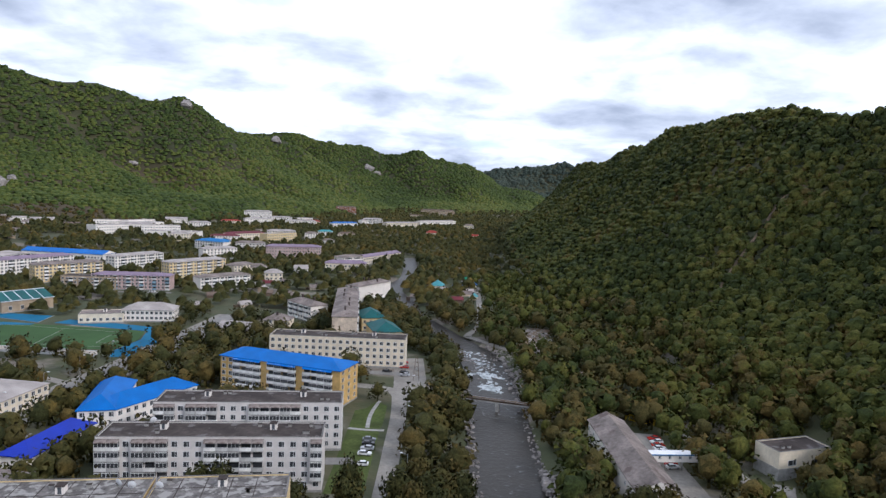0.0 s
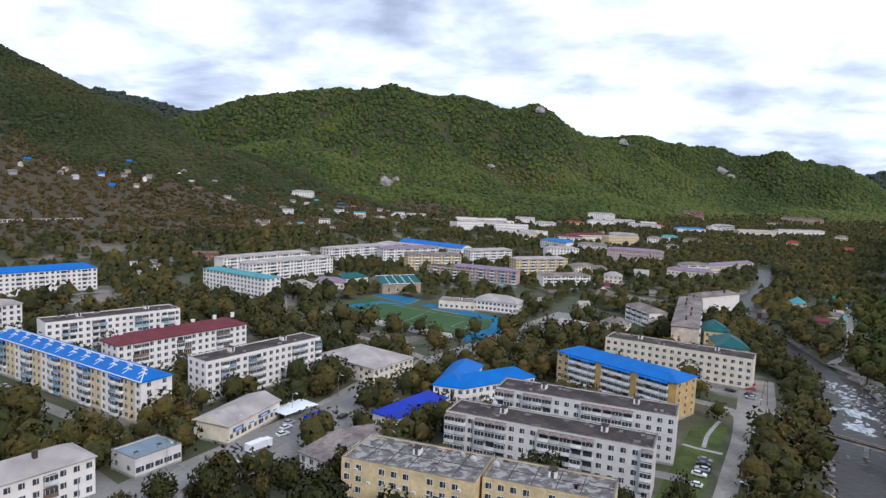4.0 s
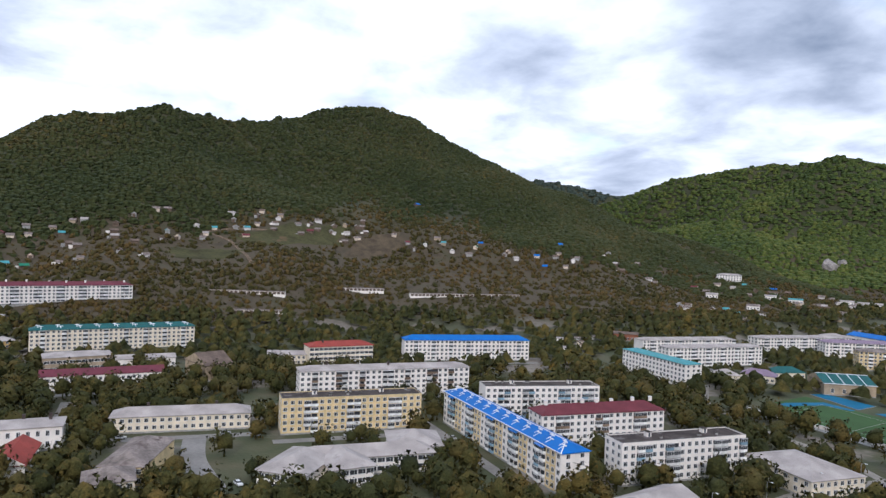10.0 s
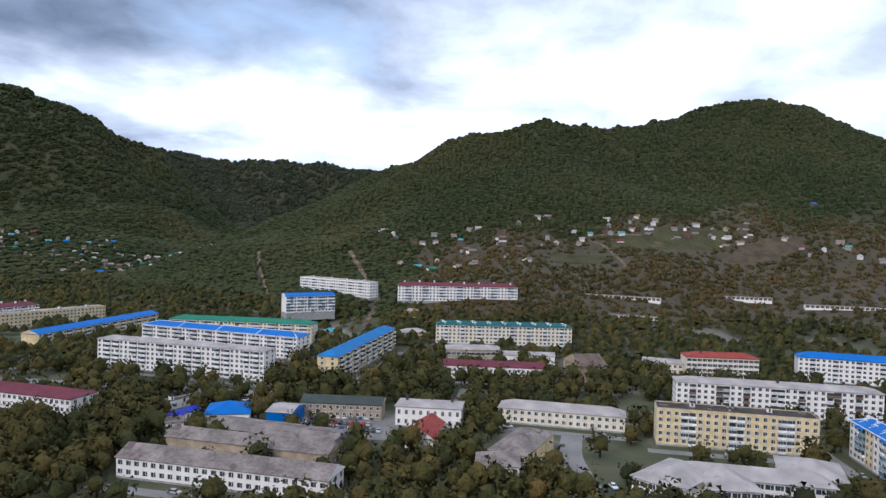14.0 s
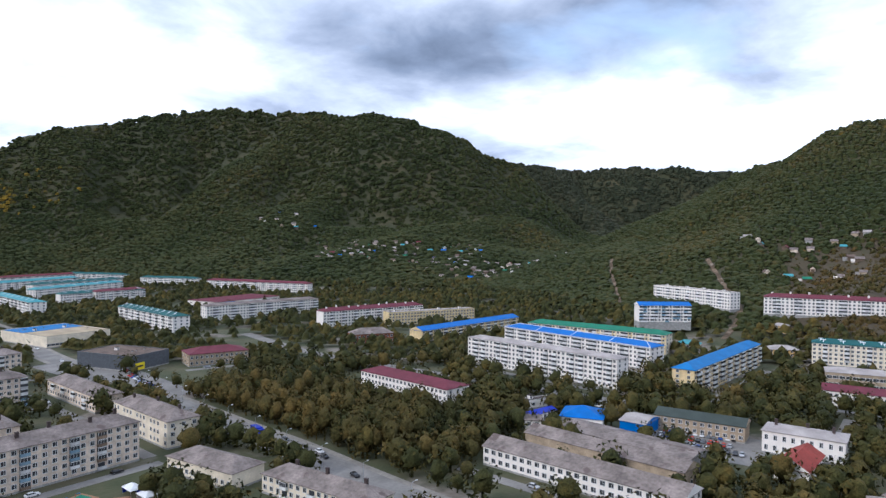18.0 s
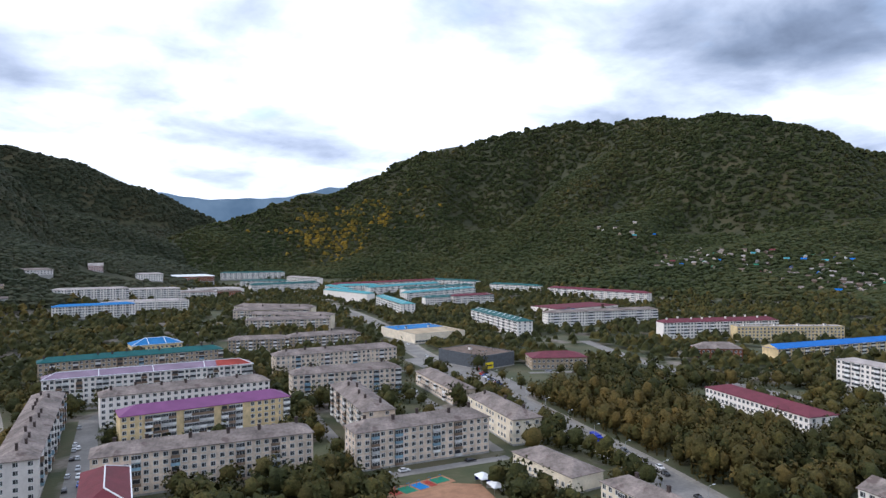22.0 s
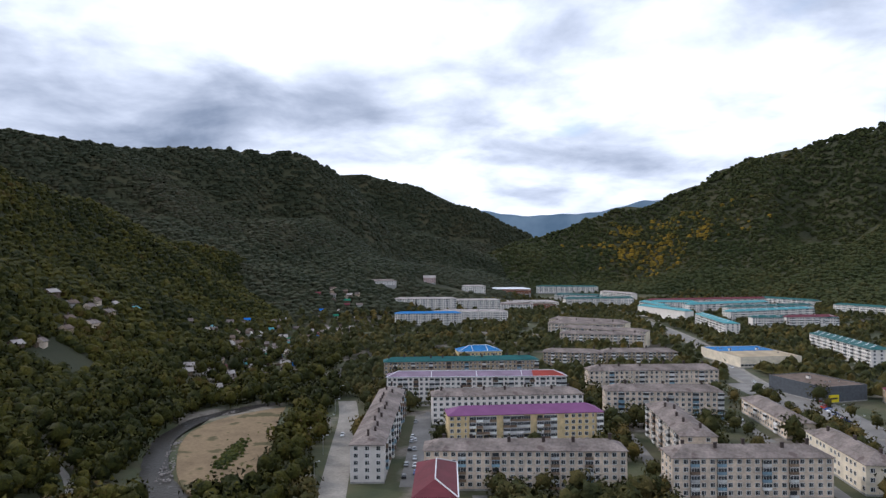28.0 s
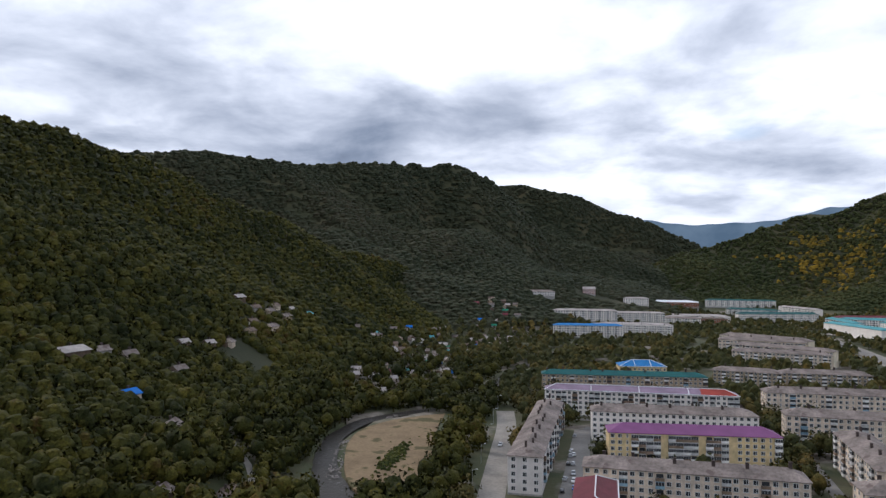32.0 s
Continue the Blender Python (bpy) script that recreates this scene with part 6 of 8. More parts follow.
block("long white works hall", (-469, 997), (-426, 1016), 10, 20, WHITE, "gable", R_LIGHT, rise=3, vents=0, floors=2, pattern="ww", step=3.6, rear=False, category="building", name="building")
block("tall white factory block", (-408, 928), (-362, 947), 15, 18, WHITE, "flat", R_LIGHT, floors=4, pattern="ww", step=3.6, rear=False, category="building", name="building")
block("white works hall with a light roof", (-459, 1135), (-427, 1147), 10, 16, WHITE, "gable", R_LIGHT, rise=3, vents=0, floors=2, pattern="ww", step=3.6, rear=False, category="building", name="building")
block("white three-storey house high on the slope", (-656, 768), (-632, 788), 9, 12, WHITE, "hip", R_LIGHT, rise=2, vents=0, floors=3, pattern="ww", step=3.6, rear=False, category="building", name="building")
block("low white shed on the slope", (-550, 772), (-537, 781), 5, 8, WHITE, "gable", R_TURQ, rise=1.5, vents=0, floors=1, pattern="ww", step=3.6, rear=False, category="building", name="building")
block("low white shed on the slope", (-557, 887), (-544, 896), 5, 8, WHITE, "gable", R_LIGHT, rise=1.5, vents=0, floors=1, pattern="ww", step=3.6, rear=False, category="building", name="building")
block("long pale shed on the slope", (-552, 916), (-527, 931), 6, 10, GREYW, "gable", R_LIGHT, rise=1.8, vents=0, floors=1, pattern="ww", step=3.6, rear=False, category="building", name="building")
block("pale brown shed on the slope", (-516, 919), (-492, 932), 6, 10, TAN, "gable", R_BROWN, rise=1.8, vents=0, floors=1, pattern="ww", step=3.6, rear=False, category="building", name="building")
block("small white house on the slope", (-593, 677), (-583, 686), 5, 8, WHITE, "gable", R_LIGHT, rise=2, vents=0, floors=1, pattern="ww", step=3.6, rear=False, category="building", name="building")
block("small white house on the slope", (-533, 675), (-522, 683), 5, 8, WHITE, "gable", R_SLATE, rise=2, vents=0, floors=1, pattern="ww", step=3.6, rear=False, category="building", name="building")
block("low white shed on the slope", (-559, 740), (-549, 748), 5, 8, WHITE, "gable", R_LIGHT, rise=1.5, vents=0, floors=1, pattern="ww", step=3.6, rear=False, category="building", name="building")
block("lock-up sheds with pale flat roofs in trees", (-467, 357), (-462, 364), 3, 6, WHITE, "gable", R_LIGHT, rise=0.8, vents=0, floors=1, pattern="ww", step=3.6, rear=False, category="building", name="building")
block("lock-up sheds with pale flat roofs in trees", (-467, 370), (-461, 377), 3, 6, CONC, "gable", R_SLATE, rise=0.8, vents=0, floors=1, pattern="ww", step=3.6, rear=False, category="building", name="building")
block("lock-up sheds with pale flat roofs in trees", (-440, 360), (-433, 368), 3, 6, CREAM, "gable", R_BROWN, rise=0.8, vents=0, floors=1, pattern="ww", step=3.6, rear=False, category="building", name="building")
block("lock-up sheds with pale flat roofs in trees", (-434, 335), (-428, 343), 3, 6, WHITE, "gable", R_LIGHT, rise=0.8, vents=0, floors=1, pattern="ww", step=3.6, rear=False, category="building", name="building")
block("lock-up sheds with pale flat roofs in trees", (-466, 390), (-459, 399), 3, 6, CONC, "gable", R_SLATE, rise=0.8, vents=0, floors=1, pattern="ww", step=3.6, rear=False, category="building", name="building")
block("lock-up sheds with pale flat roofs in trees", (-452, 363), (-446, 371), 3, 6, CREAM, "gable", R_BROWN, rise=0.8, vents=0, floors=1, pattern="ww", step=3.6, rear=False, category="building", name="building")
block("brick boiler house with a brown roof", (-460, 413), (-446, 428), 6, 12, BRICK, "gable", R_BROWN, rise=1.5, vents=0, floors=1, pattern="ww", step=3.6, rear=False, category="building", name="building")
block("far white block with a green roof edge", (-318, -1419), (-440, -1386), 14, 13, WHITE, "hip", R_TEAL, rise=2, vents=0, floors=5, pattern="wwb", step=3.6, rear=False, category="building", name="building")
block("far white block before the pale hall", (-130, -1147), (-169, -1142), 12, 13, WHITE, "hip", R_LIGHT, rise=2, vents=0, floors=4, pattern="ww", step=3.6, rear=False, category="building", name="building")
block("far arched hall with a bright white roof", (-186, -1252), (-267, -1238), 9, 30, BRICK, "hip", TRIMW, rise=3, vents=0, floors=2, pattern="ww", step=3.6, rear=False, category="building", name="building")
block("brick building with a brown roof in the far rows", (-238, -1092), (-275, -1084), 8, 14, BRICK, "hip", R_BROWN, rise=2, vents=0, floors=2, pattern="ww", step=3.6, rear=False, category="building", name="building")
block("pale block with a grey roof in the far rows", (-175, -1044), (-226, -1034), 12, 12, WHITE, "hip", R_SLATE, rise=2.2, vents=0, floors=4, pattern="wwb", step=3.6, rear=False, category="building", name="building")
block("long white block with a grey roof", (-14, -978), (-102, -973), 15, 13, WHITE, "hip", R_LIGHT, rise=2.2, vents=0, floors=5, pattern="wwb", step=3.6, rear=False, category="building", name="building")
block("white stepped block with a light roof", (-70, -887), (-156, -876), 15, 13, WHITE, "hip", R_LIGHT, rise=2, vents=0, floors=5, pattern="wb", step=3.6, rear=False, category="building", name="building")
block("pale old block with weathered hipped roofs", (-174, -721), (-249, -699), 14, 16, SILIC, "hip", R_SLATE, rise=3, vents=4, floors=4, pattern="wwb", step=3.6, rear=False, category="building", name="building")
block("long pale block with old balconies", (-166, -641), (-240, -617), 12, 12, SILIC, "hip", R_SLATE, rise=2.6, vents=4, floors=4, pattern="wwb", step=3.6, rear=False, category="building", name="building")
block("white block with a bright turquoise roof", (-408, -1024), (-469, -997), 15, 14, WHITE, "hip", R_TURQ, rise=2.6, vents=0, floors=5, pattern="wwb", step=3.6, rear=False, category="building", name="building", ends="lr")
block("far low building with a grey roof under the wood", (27, -1032), (-18, -1032), 7, 14, GREYW, "hip", R_SLATE, rise=2.5, vents=0, floors=2, pattern="ww", step=3.6, rear=False, category="building", name="building", ends="lr")
block("far house with a pink gable under the wood", (-65, -1140), (-85, -1139), 9, 10, PINK, "gable", R_LIGHT, rise=4, vents=0, floors=2, pattern="ww", step=3.6, rear=False, category="building", name="building", ends="lr")

# ---- meadow, clearing and crags on the hills ----
MEADOW = material("rough_autumn_meadow", (0.064, 0.062, 0.024), rough=0.95, vary=0.35, scale=0.05, fine=0.4, spots=((0.11, 0.075, 0.040), 0.04, 0.58))
CLEARING = material("bare_tan_earth", (0.30, 0.235, 0.18), rough=0.95, vary=0.25, scale=0.02, fine=0.2)
BAREBRUSH = material("brown_leaf_litter", (0.090, 0.068, 0.042), rough=0.95, vary=0.35, scale=0.08, fine=0.5)
BALD = []


def draped(name, x, y, turn, ru, rw, mat, label, category, lift=0.5, seed=1):
    """A ragged oval sheet lying on the slope."""
    g = random.Random(seed)
    wave = [g.uniform(0, 6.28) for _ in range(3)]
    c, q = math.cos(radians(turn)), math.sin(radians(turn))
    v, f = [], []
    for i in range(7):
        for j in range(36):
            a = j * math.pi / 18
            k = i / 6 * (1 + 0.16 * math.sin(2 * a + wave[0]) + 0.12 * math.sin(5 * a + wave[1]) + 0.07 * math.sin(9 * a + wave[2]))
            u, w = ru * k * math.cos(a), rw * k * math.sin(a)
            px, py = x + u * c - w * q, y + u * q + w * c
            v.append((px, py, max(float(ground(px, py)), float(surface(np.array(px), np.array(py)))) + (lift if i < 6 else -0.6)))
    for i in range(6):
        for j in range(36):
            n = (j + 1) % 36
            f.append((i * 36 + j, i * 36 + 36 + j, i * 36 + 36 + n, i * 36 + n))
    BALD.append((x, y, c, q, ru, rw))
    return tagged(new(name, mesh_of(name, v, f, mat, smooth=True)), label, category, kind="structure")


draped("meadow", -836, 232, 106, 74, 34, MEADOW, "rough olive meadow on the slope below the cottages", "meadow", seed=4)
draped("meadow", -772, 118, 100, 40, 26, MEADOW, "rough brown meadow beside the climbing path", "meadow", seed=9)
draped("clearing", -1862, 1598, 139, 62, 40, CLEARING, "bare tan clearing below the far crest", "clearing", 1.5, seed=2)
draped("clearing", -812, 330, 112, 60, 22, BAREBRUSH, "brown bare slope among leafless brush", "clearing", seed=6)


def crag(bearing, r, size, seed):
    """A broken rock outcrop standing out of the wood."""
    g = random.Random(seed)
    x, y = -r * math.sin(radians(bearing)), r * math.cos(radians(bearing))
    me = bpy.data.meshes.new("crag")
    bm = bmesh.new()
    for _ in range(26):
        d = Vector((g.gauss(0, 1), g.gauss(0, 0.7), g.gauss(0, 0.55))).normalized()
        bm.verts.new(d * size * g.uniform(0.45, 0.8))
    bmesh.ops.convex_hull(bm, input=bm.verts)
    bmesh.ops.delete(bm, geom=[p for p in bm.verts if not p.link_faces], context="VERTS")
    bm.to_mesh(me)
    bm.free()
    me.materials.append(ROCK)
    ob = tagged(new("crag", me), "grey broken rock outcrop in the hill forest", "rock", "hill crags")
    ob.matrix_world = pose(x, y, float(ground(x, y)) + 0.02 * size, 0, 0, bearing)


for spot in ((20.6, 1735, 22, 1), (32.9, 1350, 22, 3), (32.2, 1365, 15, 4), (13.8, 1900, 22, 5), (6.2, 2200, 24, 6), (5.6, 2190, 18, 7), (24.3, 1600, 15, 8)):
    crag(*spot)

# ---- far blue mountains beyond the southern gap ----
# The haze is painted in: a blue colour that glows of itself.
def far_ridge():
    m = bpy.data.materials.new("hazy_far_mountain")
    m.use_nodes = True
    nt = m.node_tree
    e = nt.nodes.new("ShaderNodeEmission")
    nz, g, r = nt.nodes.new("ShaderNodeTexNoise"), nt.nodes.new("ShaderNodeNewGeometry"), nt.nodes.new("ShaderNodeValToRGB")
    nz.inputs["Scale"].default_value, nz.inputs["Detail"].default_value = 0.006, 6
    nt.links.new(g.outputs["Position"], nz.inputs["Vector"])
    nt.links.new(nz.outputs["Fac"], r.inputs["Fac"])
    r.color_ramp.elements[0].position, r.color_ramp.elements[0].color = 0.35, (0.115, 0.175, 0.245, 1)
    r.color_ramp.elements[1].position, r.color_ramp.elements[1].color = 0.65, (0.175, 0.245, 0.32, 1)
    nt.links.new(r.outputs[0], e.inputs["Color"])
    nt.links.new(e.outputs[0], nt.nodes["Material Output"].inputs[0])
    b = Build()
    pts = []
    for i in range(121):
        a = 140 + i * 0.36
        up = np.interp(a, [140, 156.6, 158.7, 160.5, 162.1, 165, 167.5, 170, 172.5, 175, 183], [4.4, 4.55, 4.45, 3.95, 3.7, 3.45, 3.36, 3.6, 3.85, 3.6, 2.8])
        z = 85 + 4300 * math.tan(radians(float(up))) + 5 * math.sin(i * 0.37) + 2.5 * math.sin(i * 1.1)
        pts.append((-4300 * math.sin(radians(a)), 4300 * math.cos(radians(a)), z))
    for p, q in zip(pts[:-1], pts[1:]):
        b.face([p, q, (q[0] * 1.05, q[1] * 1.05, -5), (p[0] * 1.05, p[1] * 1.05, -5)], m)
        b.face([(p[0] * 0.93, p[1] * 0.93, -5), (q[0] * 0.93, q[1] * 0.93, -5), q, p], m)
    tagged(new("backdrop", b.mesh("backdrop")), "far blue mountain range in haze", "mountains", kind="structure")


far_ridge()


# ---- small houses on the slopes and in the gardens ----
TONES = [R_SLATE, R_LIGHT, R_BROWN, R_SLATE, R_LIGHT, R_BROWN, R_SLATE, R_SLATE, R_LIGHT, R_SLATE, R_RED, R_SLATE, R_TURQ, R_SLATE, R_LIGHT, R_BROWN, R_BLUE, R_SLATE, R_GREEN, R_SLATE]
TONE_WORDS = {"weathered_fibre_cement_roofing": "weathered grey", "light_grey_sheet_roofing": "light grey", "brown_sheet_roofing": "brown", "dark_red_metal_roofing": "dark red",
              "turquoise_metal_roofing": "turquoise", "blue_metal_roofing": "blue", "green_metal_roofing": "green", "orange_red_roofing": "rust-red"}
WALLS = [(SILIC, "pale brick"), (TAN, "tan"), (WOOD, "old timber"), (CONC, "grey"), (WOOD, "dark timber"), (GREYW, "grey-white")]


SMALL = []


PLANNED = []


def cottage(x, y, turn, kind, big=0.85, top=None):
    PLANNED.append((x, y, turn, kind, big, top))


def build_cottage(x, y, turn, kind, big, top, joined):
    """A single-storey house with a gabled roof, its gable wall, chimney and windows; the farthest go into one mesh."""
    rnd = random.Random(int(x * 31 + y * 17))
    wall, word = WALLS[kind % len(WALLS)]
    top = top or TONES[rnd.randrange(len(TONES))]
    L, D, h = rnd.uniform(6.5, 10) * big, rnd.uniform(5.5, 7) * big, rnd.uniform(2.2, 2.8)
    z = float(ground(x + (L * math.cos(radians(turn)) - D * math.sin(radians(turn))) / 2, y + (L * math.sin(radians(turn)) + D * math.cos(radians(turn))) / 2))
    SMALL.append((x, y, radians(turn), L, D))
    if joined is not None:
        joined.append((Build().box(0, L, 0, D, -3, h, wall).mesh("wall"), pose(x, y, z - 0.5, 0, 0, turn)))
        joined.append((roof_mesh(L, D, 0.5, 2.2, top, False, wall), pose(x, y, z - 0.5 + h, 0, 0, turn)))
        return
    root = tagged(new("cottage"), f"{word} cottage with a {TONE_WORDS[top.name]} gabled roof", "cottage", "hillside cottages")
    root.matrix_world = pose(x, y, z - 0.5, 0, 0, turn)
    key = ("cottage", wall.name, round(L), round(D), round(h, 1))
    if key not in SHARED:
        SHARED[key] = Build().box(0, round(L), 0, round(D), -3, round(h, 1), wall).mesh("wall")
    child("wall", SHARED[key], root)
    key = ("croof", top.name, wall.name, round(L), round(D))
    if key not in SHARED:
        SHARED[key] = roof_mesh(round(L), round(D), 0.5, 2.2, top, False, wall)
    child("roof", SHARED[key], root, (0, 0, round(h, 1)))
    if math.hypot(x, y) < 640:
        for k in (0.25, 0.7):
            child("window", window_mesh(1.1, 1.2), root, (round(L) * k, 0, 1.0))
        child("chimney", SHARED[("chimney",)], root, (round(L) * 0.4, round(D) * 0.4, round(h, 1) + 1.4))
    if rnd.random() < 0.5:
        key = ("lean_to", kind % 3)
        if key not in SHARED:
            SHARED[key] = Build().box(0, 3.5, 0, 3, -2, 2.1, (WOOD, CONC, WHITE)[kind % 3]).mesh("lean_to")
        child("lean_to", SHARED[key], root, (round(L), 0.6, 0), label="low lean-to shed")


def hamlet(x0, y0, x1, y1, wide, n, seed, turn=0.0):
    """n cottages strewn along a line from x0, y0 to x1, y1."""
    rnd = random.Random(seed)
    put = []
    d = Vector((x1 - x0, y1 - y0))
    s = Vector((-d.y, d.x)).normalized()
    for _ in range(n * 14):
        t = rnd.random()
        p = Vector((x0, y0)) + d * t + s * rnd.uniform(-wide, wide)
        if len(put) < n and all((p - q).length > 11 for q in put):
            put.append(p)
            face = math.degrees(math.atan2(p.y, p.x)) + 90 + turn
            cottage(p.x, p.y, face + rnd.choice((0, 0, 90)) + rnd.uniform(-20, 20), rnd.randrange(6))


hamlet(-822, -20, -862, 190, 30, 20, 1)
hamlet(-868, 190, -845, 340, 26, 24, 2)
hamlet(-830, 330, -750, 520, 18, 13, 3)
hamlet(-750, 520, -665, 700, 40, 16, 4)
hamlet(-640, 700, -470, 960, 60, 34, 5)
hamlet(-760, 60, -790, -90, 30, 10, 6)
hamlet(-832, -115, -848, 0, 20, 10, 7)
hamlet(-905, -960, -960, -690, 36, 16, 8)
hamlet(-850, -760, -1010, -540, 52, 74, 9)
hamlet(-870, -560, -950, -450, 38, 18, 10)
hamlet(-890, -520, -1010, -395, 44, 30, 11)
hamlet(112, -455, 80, -600, 26, 30, 12)
hamlet(128, -590, 92, -800, 34, 50, 13)
for x, y, turn, kind, big in ((175, -273, 75, 0, 1.0), (209, -283, 80, 2, 1.6), (198, -310, 70, 0, 0.9), (154, -267, 100, 0, 1.0), (118, -241, 100, 3, 1.5), (131, -220, 95, 2, 1.3), (181, -325, 80, 2, 0.9), (192, -378, 70, 2, 0.9),
                              (191, -396, 95, 0, 0.9), (190, -462, 85, 0, 1.1), (192, -496, 80, 1, 1.0), (206, -473, 75, 3, 1.0), (205, -504, 90, 0, 1.0), (218, -472, 80, 2, 1.0), (192, -543, 80, 0, 1.0), (204, -297, 70, 3, 0.8),
                              (192, -431, 85, 1, 1.0), (198, -360, 70, 2, 0.8), (197, -448, 80, 2, 0.8), (200, -485, 85, 0, 0.8), (198, -520, 80, 3, 0.9)):
    cottage(x, y, turn, kind, big, R_BLUE if (x, y) == (175, -273) else R_TURQ if (x, y) == (192, -543) else (R_SLATE, R_BROWN, R_LIGHT, R_SLATE)[(x + y) % 4])
hamlet(62, -720, 55, -960, 28, 40, 31)
hamlet(0, 500, 14, 620, 22, 14, 16)
hamlet(-420, 980, -220, 1130, 60, 26, 17)
hamlet(-140, 1150, 10, 1220, 50, 18, 18)
hamlet(-150, 420, -110, 560, 26, 10, 19)
hamlet(-520, 560, -430, 760, 40, 18, 21)
cottage(62, 296, 60, 2, 1.2)
cottage(-950, 450, 115, 2, 0.9)
PLANNED.sort(key=lambda c: math.hypot(c[0], c[1]))
distant_houses = []
for number, plan in enumerate(PLANNED):
    build_cottage(*plan, None if number < 285 else distant_houses)
fv, ff, fi, fm = [], [], [], []
for me, m in distant_houses:
    k = len(fv)
    fv += [tuple(m @ p.co) for p in me.vertices]
    for mat in me.materials:
        if mat not in fm:
            fm.append(mat)
    for p in me.polygons:
        ff.append(tuple(k + i for i in p.vertices))
        fi.append(fm.index(me.materials[p.material_index]))
    bpy.data.meshes.remove(me)
tagged(new("distant_cottages", mesh_of("distant_cottages", fv, ff, fm, fi)), "far cottages with grey and coloured gabled roofs strewn over the slopes", "cottages", kind="stuff")


# rows of lock-up garages on the terraces
def garage_row(x0, y0, x1, y1, n):
    g = tagged(new("garage_row"), "row of whitewashed lock-up garages with flat roofs", "garages", "garage rows")
    d = Vector((x1 - x0, y1 - y0))
    turn = math.atan2(d.y, d.x)
    z = float(ground((x0 + x1) / 2, (y0 + y1) / 2))
    g.matrix_world = pose(x0, y0, z, 0, 0, math.degrees(turn))
    w = d.length / n
    if ("garage", round(w, 1)) not in SHARED:
        SHARED[("garage", round(w, 1))] = Build().box(0, w - 0.05, 0, 6, -3, 2.5, WHITE).box(-0.1, w + 0.05, -0.4, 6.2, 2.5, 2.75, R_SLATE).box(0.4, w - 0.5, -0.06, 0.02, 0, 2.1, R_BROWN).mesh("garage")
    for i in range(n):
        child("garage", SHARED[("garage", round(w, 1))], g, (i * w, 0, 0))


garage_row(-660, 103, -634, 168, 18)
garage_row(-671, 199, -656, 277, 20)
garage_row(-640, 300, -618, 420, 30)
garage_row(-604, 112, -590, 160, 12)


# ---- vehicles ----
PAINTS = [material("car_paint_" + n, c, rough=0.25, vary=0.05, bump=0) for n, c in (("white", (0.72, 0.72, 0.72)), ("silver", (0.42, 0.43, 0.45)), ("black", (0.02, 0.02, 0.022)), ("blue", (0.03, 0.08, 0.30)), ("red", (0.42, 0.03, 0.02)), ("grey", (0.16, 0.17, 0.18)))]
PAINT_WORDS = ["white", "silver", "black", "dark blue", "red", "dark grey"]
TYRE = material("tyre_rubber", (0.02, 0.02, 0.02), rough=0.9, bump=0)


def car_meshes(paint):
    L, W = 4.3, 1.75
    prof = [(-L / 2, 0.35), (L / 2, 0.35), (L / 2 + 0.05, 0.7), (L / 2 - 0.1, 0.85), (0.95, 0.98), (-1.75, 1.0), (-L / 2, 0.95)]
    b = Build()
    n = len(prof)
    for s in (-1, 1):
        pts = [(x, s * W / 2, z) for x, z in prof]
        b.face(pts if s < 0 else pts[::-1], paint)
    for i in range(n):
        j = (i + 1) % n
        (x0, z0), (x1, z1) = prof[i], prof[j]
        b.face([(x0, -W / 2, z0), (x0, W / 2, z0), (x1, W / 2, z1), (x1, -W / 2, z1)], paint)
    body = b.mesh("body")
    c = Build()
    lo = [(0.95, 0.97), (-1.7, 0.99)]
    hi = [(0.35, 1.45), (-1.35, 1.45)]
    q = lambda x, s, z: (x, s * (W / 2 - (0.06 if z < 1.2 else 0.2)), z)
    A, B2, C2, D2 = [[q(x, s, z) for s in (-1, 1)] for x, z in (lo[0], hi[0], hi[1], lo[1])]
    for p0, p1 in ((A, B2), (C2, D2)):
        c.face([p0[0], p0[1], p1[1], p1[0]], GLASS)
    c.face([A[0], B2[0], C2[0], D2[0]], GLASS), c.face([D2[1], C2[1], B2[1], A[1]], GLASS)
    c.face([B2[0], B2[1], C2[1], C2[0]], paint)
    return body, c.mesh("cabin")


CARS = [car_meshes(p) for p in PAINTS]
WHEEL = Build().tube((0, -0.1, 0), (0, 0.1, 0), 0.32, 0.32, TYRE, 12).tube((0, -0.11, 0), (0, 0.11, 0), 0.18, 0.18, STEEL, 8).mesh("wheel")


def car(x, y, turn, tone):
    root = tagged(new("car"), f"{PAINT_WORDS[tone]} passenger car on worn asphalt", "car", "cars")
    root.matrix_world = pose(x, y, float(ground(x, y)) + 0.13, 0, 0, turn)
    child("body", CARS[tone][0], root)
    child("cabin", CARS[tone][1], root, label="dark glass cabin")
    for dx in (-1.35, 1.35):
        for dy in (-0.78, 0.78):
            child("wheel", WHEEL, root, (dx, dy, 0.32))


def lot(x0, y0, x1, y1, n, turn, seed, miss=0.15):
    rnd = random.Random(seed)
    for i in range(n):
        if rnd.random() > miss:
            t = (i + 0.5) / n
            car(x0 + (x1 - x0) * t + rnd.uniform(-.3, .3), y0 + (y1 - y0) * t + rnd.uniform(-.3, .3), turn + rnd.uniform(-4, 4) + rnd.choice((0, 180)), rnd.choice((0, 0, 0, 1, 1, 2, 3, 4, 5)))


